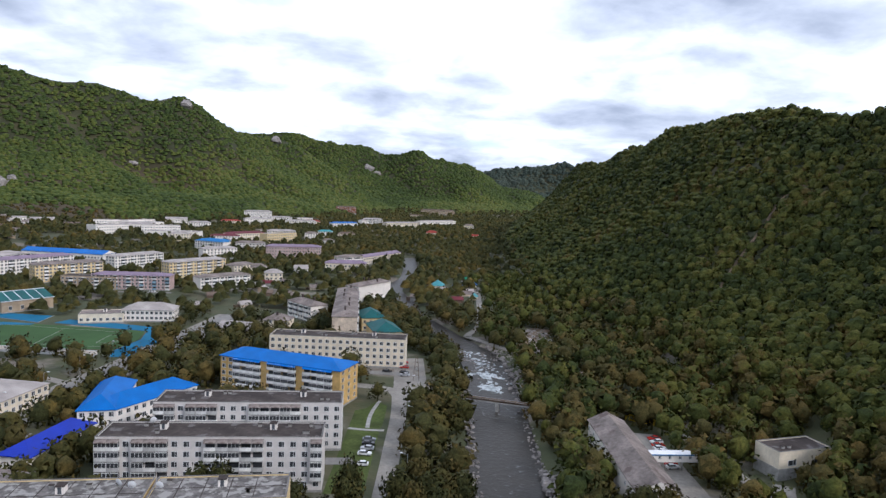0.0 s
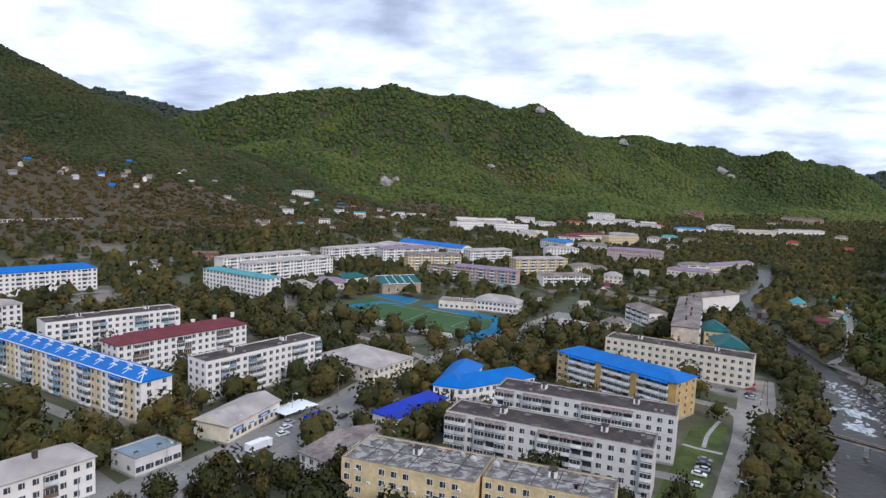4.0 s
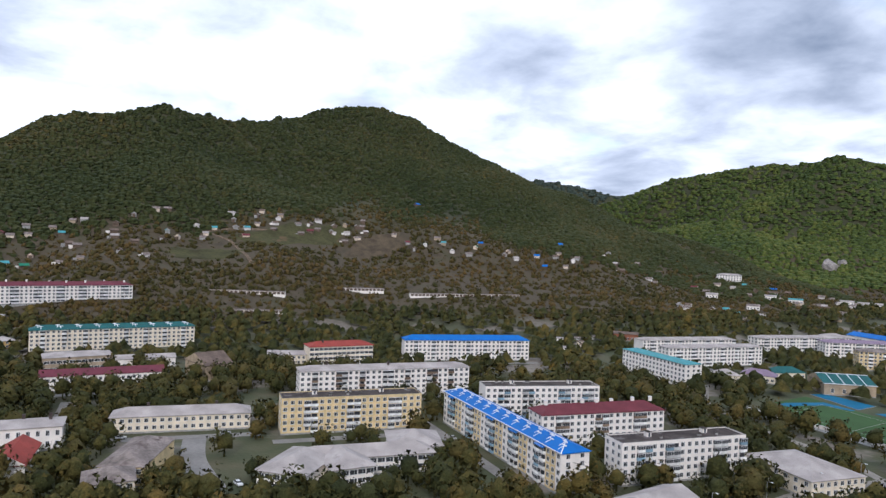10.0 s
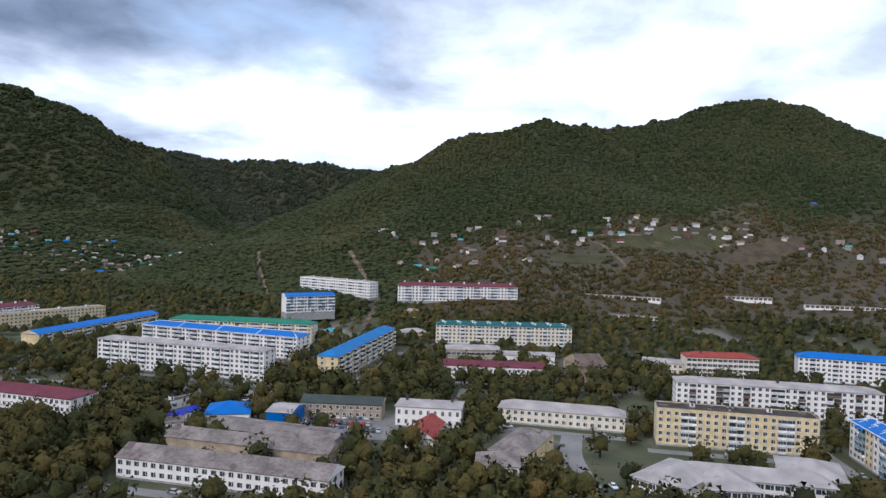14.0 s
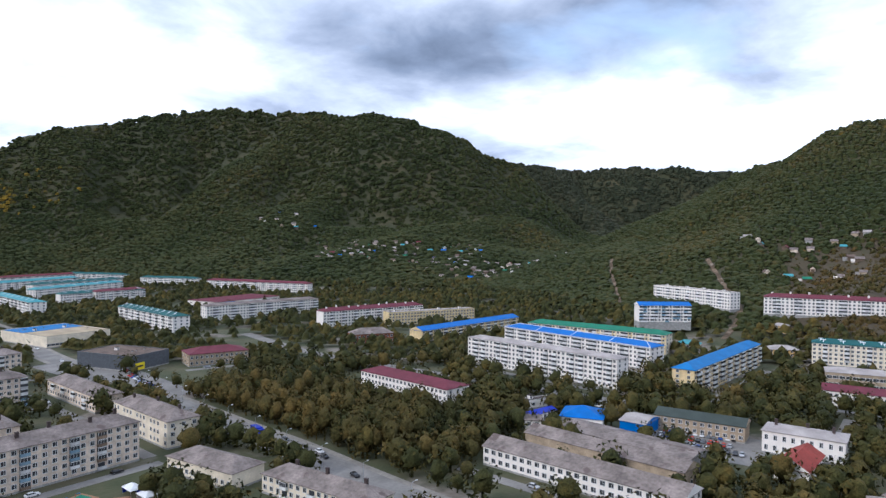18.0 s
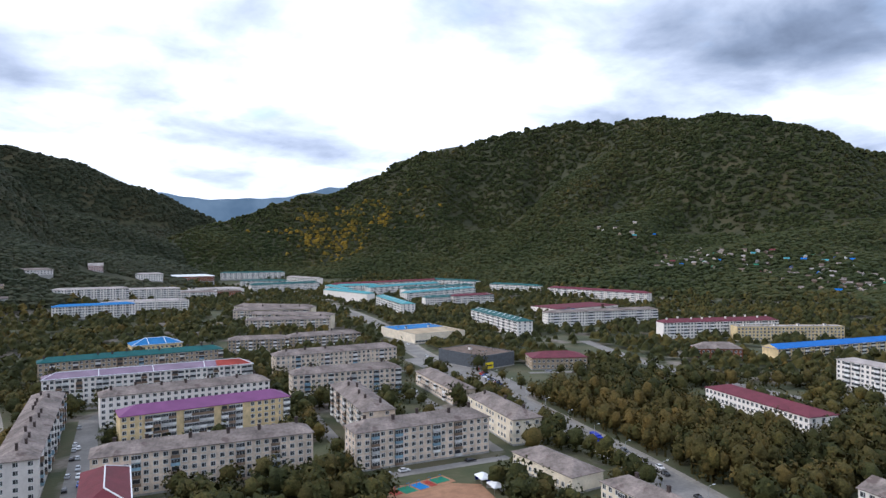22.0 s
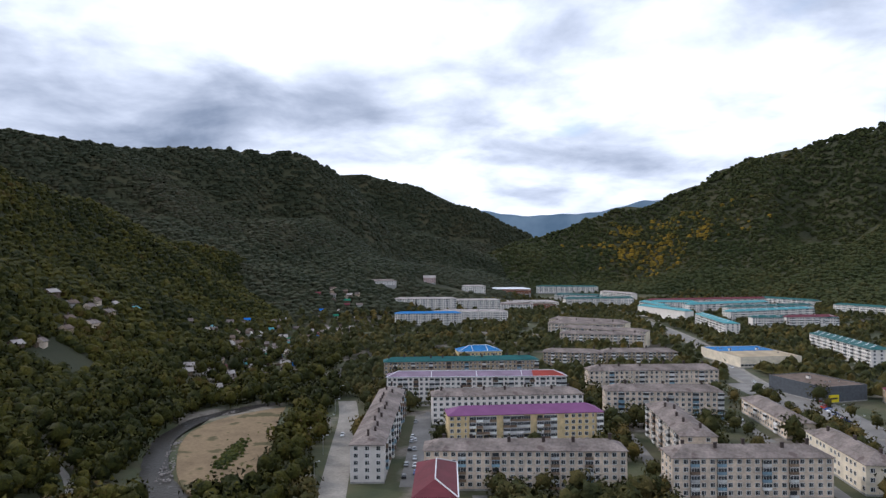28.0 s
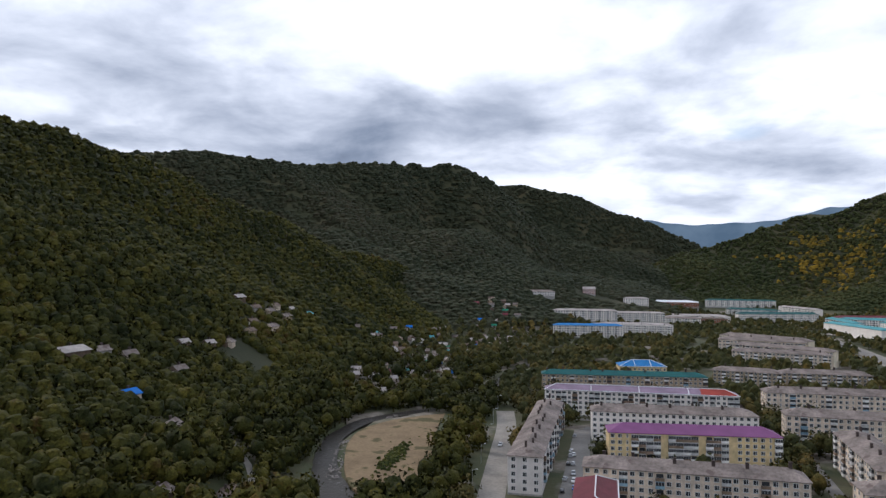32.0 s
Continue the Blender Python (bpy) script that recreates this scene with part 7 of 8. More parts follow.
lot(-304, -76, -304, -44, 13, 0, 1)
lot(-296, -74, -294, -44, 12, 0, 2)
lot(-287, -70, -285, -38, 12, 0, 3, 0.3)
lot(-21.5, 190, -21.5, 222, 8, 0, 4, 0.3)
lot(-245, -366, -232, -326, 12, 15, 5)
lot(-258, -398, -243, -352, 12, 15, 6, 0.5)
lot(-238, -345, -228, -318, 8, 15, 7, 0.3)
lot(74, 205, 76, 232, 9, 10, 8)
lot(-12, -262, -14, -330, 14, 85, 9, 0.45)
lot(-14, 296, -16, 322, 6, 0, 10, 0.3)
lot(38, 176, 46, 182, 4, 70, 11)
lot(-330, -140, -326, -90, 6, 80, 12, 0.4)
for x, y, turn, tone in ((-138, 115, 80, 0), (-137, 127, 80, 0), (-137.5, 138, 84, 0), (-141, 163, 80, 0), (-144, 168, 85, 0), (-135, 187, 88, 2), (-146, 172, 85, 1), (20, -330, 90, 0), (-199, -178, 70, 0), (-186, -150, 70, 2), (-203, -200, 72, 5),
                         (-195, -172, 250, 2), (-212, -250, 75, 1), (-246, -440, 75, 0), (-262, -500, 80, 0), (-290, -590, 78, 2), (-306, -660, 78, 0), (-232, 48, 10, 0), (-240, 36, 85, 0), (-174, 52, 80, 1), (-156, 60, 30, 5), (-350, -200, 85, 0)):
    car(x, y, turn, tone)


def truck(x, y, turn, cab, load, label, drum=False):
    root = tagged(new("truck"), label, "truck", "trucks")
    root.matrix_world = pose(x, y, 0.13, 0, 0, turn)
    child("cab", Build().box(2.4, 4.4, -1.2, 1.2, 0.6, 2.9, cab).mesh("cab"), root)
    child("windscreen", Build().box(4.38, 4.43, -1.05, 1.05, 1.7, 2.6, GLASS).mesh("windscreen"), root, label="dark windscreen")
    child("chassis", Build().box(-4.2, 2.4, -0.5, 0.5, 0.6, 1.0, TYRE).mesh("chassis"), root)
    if drum:
        child("drum", Build().tube((-3.6, 0, 2.6), (0.2, 0, 2.0), 0.9, 1.3, load, 12).tube((0.2, 0, 2.0), (2.0, 0, 1.8), 1.3, 0.9, load, 12).mesh("drum"), root, label="white mixer drum")
    else:
        child("cargo_box", Build().box(-4.2, 2.2, -1.25, 1.25, 1.0, 3.2, load).mesh("cargo_box"), root)
    for dx in (-3.2, -2.0, 3.3):
        for dy in (-1.0, 1.0):
            w = child("wheel", WHEEL, root, (dx, dy, 0.5))
            w.scale = (1.6, 1.6, 1.6)


truck(-140, 178, 85, R_COBALT, R_COBALT, "blue box truck parked at the kerb")
truck(-138.5, 204, 86, R_ORANGE, TRIMW, "concrete mixer with a red cab and white drum", True)
truck(-139, 150, 84, TRIMW, TRIMW, "white box van on the main street")
truck(-203, -216, 72, R_COBALT, R_COBALT, "blue flat truck beside the corner house")


# ---- pipe bridge, gallery and walls by the river ----
def pipe_bridge():
    g = tagged(new("pipe_bridge"), "old concrete footbridge carrying a lagged pipe over the river", "bridge")
    g.matrix_world = pose(8, 263, 0, 0, 0, -17)
    child("deck", Build().box(-2, 32, -1.0, 1.0, 2.2, 2.6, CONC).mesh("deck"), g)
    child("pipe", Build().tube((-2, 0, 3.2), (32, 0, 3.2), 0.65, 0.65, WOOD, 10).mesh("pipe"), g, label="rust-brown lagged pipe")
    for x in (-1, 16.5, 30):
        child("pier", Build().box(x - 0.7, x + 0.7, -1.2, 1.2, -3, 2.2, CONC).mesh("pier"), g)
    for s in (-1, 1):
        child("rail", Build().tube((-2, s, 3.6), (32, s, 3.6), 0.05, 0.05, STEEL, 5).mesh("rail"), g)


pipe_bridge()
gal = tagged(new("covered_gallery"), "white raised gallery with a blue fascia on posts", "gallery")
gal.matrix_world = pose(64, 203, 0, 0, 0, 4)
child("wall", Build().box(0, 20, 0, 3, 3.2, 5.8, WHITE).mesh("wall"), gal)
child("roof", roof_mesh(20, 3, 0.3, 0.6, TRIMW, False, WHITE), gal, (0, 0, 5.8), label="white sheet roof")
child("fascia", Build().box(-0.2, 20.2, -0.36, -0.31, 5.45, 5.75, R_SKY).mesh("fascia"), gal, label="light blue fascia board")
for x in (1, 7, 13, 19):
    child("post", Build().box(x - 0.2, x + 0.2, 1.2, 1.8, -1, 3.2, CONC).mesh("post"), gal)
for i in range(6):
    child("window", window_mesh(0.9, 1.0), gal, (2 + i * 3.2, 0, 4.2))
ywall = tagged(new("wall", Build().box(-6.5, 6.5, -0.2, 0.2, -2, 2.6, material("yellow_paint", (0.62, 0.42, 0.03), vary=0.15)).mesh("wall")), "yellow painted boundary wall under trees", "wall")
ywall.matrix_world = pose(77, 248, float(ground(77, 248)), 0, 0, -32)


def lattice_tower(x, y, h=10):
    g = tagged(new("lattice_mast"), "rusty steel lattice mast on four legs", "mast")
    g.matrix_world = pose(x, y, 0)
    for sx, sy in ((-1, -1), (1, -1), (1, 1), (-1, 1)):
        child("leg", Build().tube((sx * 1.3, sy * 1.3, -0.5), (sx * 0.35, sy * 0.35, h), 0.09, 0.07, WOOD, 5).mesh("leg"), g)
    for k in range(5):
        z = h * (k + 1) / 6
        w = 1.3 - 0.95 * z / h
        for a in range(4):
            p, q = [(math.cos(math.pi / 4 + (a + i) * math.pi / 2) * w * 1.414, math.sin(math.pi / 4 + (a + i) * math.pi / 2) * w * 1.414, z + i * 0.9) for i in (0, 1)]
            child("brace", Build().tube(p, q, 0.05, 0.05, WOOD, 4).mesh("brace"), g)


lattice_tower(-9, 293, 11)


def lamp_post(x, y, turn):
    g = tagged(new("street_lamp"), "thin steel street lamp with a bent arm", "street lamp", "street lamps")
    g.matrix_world = pose(x, y, float(ground(x, y)), 0, 0, turn)
    if "lamp" not in SHARED:
        SHARED["lamp"] = (Build().tube((0, 0, -0.5), (0, 0, 8), 0.12, 0.07, STEEL, 6).tube((0, 0, 8), (1.6, 0, 8.5), 0.06, 0.05, STEEL, 5).mesh("pole"), Build().box(1.4, 2.2, -0.15, 0.15, 8.4, 8.6, TRIMW).mesh("lamp_head"))
    child("pole", SHARED["lamp"][0], g)
    child("lamp_head", SHARED["lamp"][1], g)


for i in range(9):
    lamp_post(-150 + 0.02 * i, 100 + i * 26, 0)
for i in range(10):
    lamp_post(-174 - i * 6.5, -118 - i * 24, 160)
for y in (-262, -300, -338, -376, -414):
    lamp_post(26.5, y, 180)
for y in (190, 232, 270):
    lamp_post(-7.5, y, 180)


def tent(x, y, turn, cloth, label):
    g = tagged(new("market_tent"), label, "tent", "market tents")
    g.matrix_world = pose(x, y, 0, 0, 0, turn)
    child("canopy", roof_mesh(6, 4, 0.2, 1.3, TRIMW, True), g, (0, 0, 2.4))
    child("side", Build().box(0, 6, 3.9, 4.0, 0, 2.4, cloth).mesh("side"), g)
    child("side", Build().box(0, 0.1, 0, 3.9, 0.4, 2.4, cloth).mesh("side"), g)
    for px, py in ((0.1, 0.1), (5.9, 0.1), (5.9, 3.8)):
        child("pole", Build().tube((px, py, 0), (px, py, 2.4), 0.05, 0.05, STEEL, 5).mesh("pole"), g)


tent(-133, -203, 80, R_COBALT, "white and blue market tent beside the playground")
tent(-132, -194, 80, TRIMW, "white market tent beside the playground")


COURT_SAND = material("orange_brown_court_sand", (0.33, 0.185, 0.11), rough=0.95, vary=0.2, scale=0.3)
flat_patch("yard", [(-97, -204), (-103, -214), (-120, -209), (-133, -199), (-130, -186), (-110, -192)], 0.065, COURT_SAND, "orange-brown sanded yard round the playground", "yard")
# playground with painted shapes
play = tagged(new("playground"), "small playground with red, green and blue painted surfaces", "playground")
play.matrix_world = pose(-126, -214, 0, 0, 0, 8)
for x0, x1, y0, y1, m in ((0, 26, 0, 8, COURT_SAND), (1, 7, 1, 6, R_GREEN), (7.5, 10, 1, 7, R_ORANGE), (11, 15, 1, 7, R_SKY), (16, 21, 1, 7, R_GREEN), (21.5, 25, 2, 6, R_ORANGE)):
    z = 0.1 if m is COURT_SAND else 0.16
    child("surface", Build().box(x0, x1, y0, y1, -0.3, z, m).mesh("surface"), play)
for i in range(5):
    x = 3 + i * 4.6
    f = Build().tube((x, 3, 0.1), (x, 3, 1.9), 0.06, 0.06, R_BLUE, 6).tube((x + 1.6, 3, 0.1), (x + 1.6, 3, 1.9), 0.06, 0.06, R_ORANGE, 6).tube((x, 3, 1.85), (x + 1.6, 3, 1.85), 0.05, 0.05, R_SKY, 6)
    child("play_frame", f.mesh("play_frame"), play, label="painted steel climbing frame")

# the yellow hoarding on the dark shop
sign = tagged(new("sign_board", Build().box(-3.6, 3.6, -0.12, 0.06, 0, 4.2, material("yellow_board", (0.78, 0.62, 0.02), vary=0.05, bump=0)).box(-2.6, 2.6, -0.14, -0.1, 1.6, 2.6, R_BITUMEN).mesh("sign_board")), "bright yellow advertising board with a dark bar", "sign")
sign.matrix_world = pose(-256.5, -373.7, 0.8, 0, 0, 191)
bluewrap = tagged(new("tarpaulin", Build().box(0, 26, -0.5, 0, 0, 8.5, R_BLUE).mesh("tarpaulin")), "bright blue sheeting on the market hall side", "sheeting")
bluewrap.matrix_world = pose(-497.5, -592.5, 0, 0, 0, 181)
# the rust-red end of the patched lilac roof
child("roof_panel", mesh_of("roof_panel", [(86, -0.5, 0.05), (106.1, -0.5, 0.05), (99.3, 6.25, 2.66), (86, 6.25, 2.66)], [(0, 1, 2, 3)], R_ORANGE), lilac_block, (0, 0, 14.6), label="rust-red sheets over the roof end")
b_edge = tagged(new("roof_panel", Build().box(0, 47, 0, 26, 0, 0.2, R_SKY).mesh("roof_panel")), "light blue membrane on part of the supermarket roof", "roof panel")
b_edge.matrix_world = pose(-268.3, -532, 8.24, 0, 0, 181.2)


# boulders on the river bank and in the rapids
def boulders(n, seed, where, lo, hi):
    rnd = random.Random(seed)
    b = Build()
    for _ in range(n):
        x, y, z = where(rnd)
        r = rnd.uniform(lo, hi)
        k = len(b.v)
        ring = [(math.cos(a * 1.05) * r * rnd.uniform(.7, 1.1), math.sin(a * 1.05) * r * rnd.uniform(.7, 1.1)) for a in range(6)]
        b.v += [(x + p[0], y + p[1], z - r * 0.3) for p in ring] + [(x + p[0] * 0.7, y + p[1] * 0.7, z + r * 0.45) for p in ring] + [(x, y, z + r * 0.62)]
        for i in range(6):
            j = (i + 1) % 6
            b.f += [(k + i, k + j, k + 6 + j, k + 6 + i), (k + 6 + i, k + 6 + j, k + 12)]
            b.m += [b.slot(ROCK)] * 2
    return b


tagged(new("boulders", boulders(420, 5, lambda r: (lambda y: (23 + r.choice((-1, 1)) * r.uniform(9.0, 12.5) if y < 300 else 22 + r.uniform(-14, 14) + (y - 320) * -0.3, y, -1.0))(r.uniform(175, 352)), 0.3, 0.9).mesh("boulders")), "grey boulders along the river and in the rapids", "boulders", kind="stuff")
tagged(new("boulders", boulders(160, 6, lambda r: (r.uniform(32, 41), r.uniform(182, 200), 0.1), 0.4, 1.2).mesh("boulders")), "heap of pale boulders on the river bank", "boulders", kind="stuff")
tagged(new("boulders", boulders(300, 7, lambda r: (lambda t: (96 + r.uniform(-3, 3) - abs(t) * 12, -330 + t * 62, -0.4))(r.uniform(-1, 1)), 0.2, 0.6).mesh("boulders")), "gravel and stones along the sand bar", "boulders", kind="stuff")

# the torn scarp at the foot of the hill
tagged(new("rock_scarp", boulders(260, 8, lambda r: (lambda u, w: (50 + u * 15, 348 + w * 62 + u * 8, float(ground(50 + u * 15, 348 + w * 62 + u * 8)) - 0.3))(r.random() ** 1.6, r.random()), 0.35, 1.9).mesh("rock_scarp")), "pale grey rock face torn out of the brown slope", "rocks", kind="stuff")
tagged(new("boulders", boulders(220, 9, lambda r: (lambda y: (float(np.interp(y, [285, 330, 360], [33, 34, 28])) + r.uniform(-2, 6), y, -0.3))(r.uniform(286, 366)), 0.3, 1.1).mesh("boulders")), "grey boulder bank beside the rapids", "boulders", kind="stuff")

# roofing seams, cooling units and dishes on the yellow block
for root, L, D in ((n0, 33.8, 16.5), (n00, 29.7, 12.5)):
    for i in range(1, int(L / 5.6)):
        child("roof_seam", Build().box(i * 5.6 - 0.12, i * 5.6 + 0.12, 0.5, D - 0.5, 15.2, 15.26, R_BITUMEN).mesh("roof_seam"), root, label="dark bitumen seam")
    child("roof_seam", Build().box(0.5, L - 0.5, D * 0.52, D * 0.52 + 0.25, 15.2, 15.27, R_BITUMEN).mesh("roof_seam"), root, label="dark bitumen seam")
unit = Build().box(-0.45, 0.45, -0.35, 0.0, 0, 0.6, TRIMW).box(-0.3, 0.1, -0.37, -0.35, 0.08, 0.52, CONC).mesh("cooling_unit")
unit_rnd = random.Random(4)
for i in range(16):
    child("cooling_unit", unit, n0, (2 + 1.9 * i + unit_rnd.uniform(-0.3, 0.3), 0, 1.5 + 2.8 * unit_rnd.randrange(1, 5)), label="white wall-mounted cooling unit")


def dish(x, y, z, turn):
    g = tagged(new("satellite_dish"), "white satellite dish on a roof mast", "satellite dish", "roof dishes")
    g.matrix_world = pose(x, y, z, 0, 0, turn)
    b = Build()
    for k in range(3):
        r0, r1 = k * 0.3, (k + 1) * 0.3
        for i in range(12):
            a0, a1 = i * math.pi / 6, (i + 1) * math.pi / 6
            b.face([(math.cos(a) * r, 0.25 * r * r - 0.1 - math.sin(a) * r * 0.25, 1.3 + math.sin(a) * r) for a, r in ((a0, r0), (a1, r0), (a1, r1), (a0, r1))], TRIMW)
    child("reflector", b.mesh("reflector"), g)
    child("mast", Build().tube((0, 0.1, -0.1), (0, 0.1, 1.3), 0.05, 0.05, STEEL, 6).mesh("mast"), g)
    child("feed_arm", Build().tube((0, -0.05, 0.9), (0, -0.7, 1.25), 0.03, 0.03, STEEL, 5).mesh("feed_arm"), g)


dish(-66.5, 146.2, 15.2, 10)
dish(-69.8, 147.0, 15.2, -20)
dish(-60.5, 146.5, 15.2, 0)
dish(-78.9, 187.0, 15.2, 30)

# the white awning beside the shop
awn = tagged(new("awning"), "white sheet awning on posts beside the shop", "awning")
awn.matrix_world = pose(-156.5, 172.5, 0, 0, 0, -8)
child("sheet", Build().box(0, 9.5, 0, 15, 2.9, 3.05, TRIMW).mesh("sheet"), awn)
for px0, py0 in ((0.3, 0.3), (9.2, 0.3), (0.3, 14.7), (9.2, 14.7), (0.3, 7.5), (9.2, 7.5)):
    child("post", Build().tube((px0, py0, -0.3), (px0, py0, 2.9), 0.08, 0.08, STEEL, 6).mesh("post"), awn)
FASC = material("blue_shop_fascia", (0.04, 0.12, 0.36), rough=0.5, vary=0.1, bump=0)
for k, (u, w, h0) in enumerate(((2, 5, 3.4), (9, 4, 3.2), (15, 6, 3.6), (22, 3.5, 3.3))):
    f = tagged(new("shop_sign", Build().box(0, w, -0.3, -0.05, h0, h0 + 1.1, FASC if k % 2 == 0 else TRIMW).box(w * 0.2, w * 0.8, -0.33, -0.3, h0 + 0.35, h0 + 0.75, TRIMW if k % 2 == 0 else FASC).mesh("shop_sign")), "flat shop sign with a plain bar on the wall", "sign", "shop signs")
    f.matrix_world = pose(-149.2 - u * 0.133, 148.0 + u * 0.991, 0, 0, 0, math.degrees(math.atan2(26.8, -3.6)))

# ---- yard lanes and parked cars before the blocks ----
def overlaps(x, y, margin, skip):
    for k, (ox, oy, turn, L, D) in enumerate(FOOT):
        lx, ly = (x - ox) * math.cos(turn) + (y - oy) * math.sin(turn), -(x - ox) * math.sin(turn) + (y - oy) * math.cos(turn)
        if k != skip and -margin < lx < L + margin and -margin < ly < D + margin:
            return True
    return False


def yard_lanes():
    """A worn drive along the front of each block where no other building stands, with some cars drawn up."""
    rnd = random.Random(44)
    count = 0
    for k, (ox, oy, turn, L, D) in enumerate(list(FOOT)):
        mid = (ox + math.cos(turn) * L / 2, oy + math.sin(turn) * L / 2)
        if L < 34 or not 150 < math.hypot(*mid) < 560 or mid[0] > 0:
            continue
        at = lambda u, w: (ox + u * math.cos(turn) - w * math.sin(turn), oy + u * math.sin(turn) + w * math.cos(turn))
        line = [at(u, -8.5) for u in np.linspace(-4, L + 4, 5)]
        if any(overlaps(*p, 3.5, k) for p in line) or any(float(ground(*p)) > 2 for p in line):
            continue
        if any(float(near_line(np.array(p[0]), np.array(p[1]), MAIN)) < 13 for p in line) or any(-262 < p[0] < -140 and 304 < p[1] < 400 for p in line):
            continue
        ribbon("road", line, 2.6, 0.09 + 0.002 * (count % 9), ASPHALT, "worn asphalt yard lane before the block", n=3)
        count += 1
        u = rnd.uniform(3, 9)
        while u < L - 3:
            if rnd.random() < 0.27:
                x, y = at(u, -6.9)
                car(x, y, math.degrees(turn) + rnd.uniform(-4, 4), rnd.randrange(3))
            u += rnd.uniform(5.2, 9)


yard_lanes()

# ---- trees ----
rng = np.random.default_rng(7)


def cards(centres, radii, count, size, squash=0.85, lobes=6, seed=1, low=-0.35):
    """Crowns as many small leaf clumps on several lobes: centres (n,3), radii (n,), count clumps each."""
    g = np.random.default_rng(seed)
    n = len(centres)
    lob = g.normal(size=(n, lobes, 3))
    lob /= np.linalg.norm(lob, axis=2, keepdims=True)
    lob[..., 2] = lob[..., 2] * 0.8 + 0.1
    pick = g.integers(0, lobes, (n, count))
    lc = np.take_along_axis(lob, pick[..., None].repeat(3, 2), 1) * 0.5
    d = g.normal(size=(n, count, 3))
    d /= np.linalg.norm(d, axis=2, keepdims=True)
    d[..., 2] = np.maximum(d[..., 2], low - 0.2 * g.random((n, count)))
    p = (lc + d * g.uniform(0.38, 0.60, (n, count, 1))) * radii[:, None, None]
    p[..., 2] *= squash
    p += centres[:, None, :]
    nrm = d + g.normal(size=d.shape) * 0.55
    nrm /= np.linalg.norm(nrm, axis=2, keepdims=True)
    ref = g.normal(size=d.shape)
    u = np.cross(nrm, ref)
    u /= np.linalg.norm(u, axis=2, keepdims=True)
    w = np.cross(nrm, u)
    s = (size * radii)[:, None, None] * g.uniform(0.6, 1.25, (n, count, 1))
    s = s * 1.25
    tri = np.stack([p - u * s - w * s * 0.7, p + u * s - w * s * 0.5, p + u * s * g.uniform(-0.6, 0.6, s.shape) + w * s], 2).reshape(-1, 3)
    # leaves catch light as part of a rounded crown
    soft = p - centres[:, None, :]
    soft = soft / radii[:, None, None] * 0.7 + d * 0.75 + nrm * 0.35 + np.array([0, 0, 0.25])
    soft /= np.linalg.norm(soft, axis=2, keepdims=True)
    return tri, np.arange(len(tri)).reshape(-1, 3), soft.repeat(3, axis=1).reshape(-1, 3)


def domes(centres, radii, sides, rings, seed, full=False, tall=1.0):
    """Lumpy rounded crowns: rings of a few corners each pushed in and out; full: closed in below."""
    g = np.random.default_rng(seed)
    n = len(centres)
    spec = ((-0.35, 0.80), (0.15, 1.0), (0.60, 0.72)) if rings == 3 else ((-0.42, 1.18), (0.40, 0.70))
    if full:
        spec = ((-0.75, 0.45),) + spec
    turn = g.uniform(0, 6.28, (n, 1))
    parts = []
    for zz, rr in spec:
        a = turn + np.arange(sides) * 2 * np.pi / sides + g.uniform(-0.25, 0.25, (n, sides)) + zz
        k = rr * g.uniform(0.72, 1.22, (n, sides))
        parts.append(np.stack([np.cos(a) * k, np.sin(a) * k, zz + g.uniform(-0.16, 0.16, (n, sides))], -1))
    parts.append(np.stack([g.uniform(-0.2, 0.2, (n, 1)), g.uniform(-0.2, 0.2, (n, 1)), g.uniform(0.85, 1.05, (n, 1))], -1))
    v = np.concatenate(parts, 1) * radii[:, None, None] * np.array([1, 1, tall]) + centres[:, None, :]
    f = []
    for q in range(len(spec) - 1):
        for i in range(sides):
            j = (i + 1) % sides
            p0, p1, p2, p3 = q * sides + i, q * sides + j, (q + 1) * sides + j, (q + 1) * sides + i
            f += [(p0, p1, p2), (p0, p2, p3)]
    t = len(spec) * sides
    f += [((len(spec) - 1) * sides + i, (len(spec) - 1) * sides + (i + 1) % sides, t) for i in range(sides)]
    f = np.array(f)
    out = v - centres[:, None, :]
    out /= np.linalg.norm(out, axis=2, keepdims=True)
    return v.reshape(-1, 3), (np.arange(n)[:, None, None] * (t + 1) + f[None]).reshape(-1, 3), out.reshape(-1, 3)


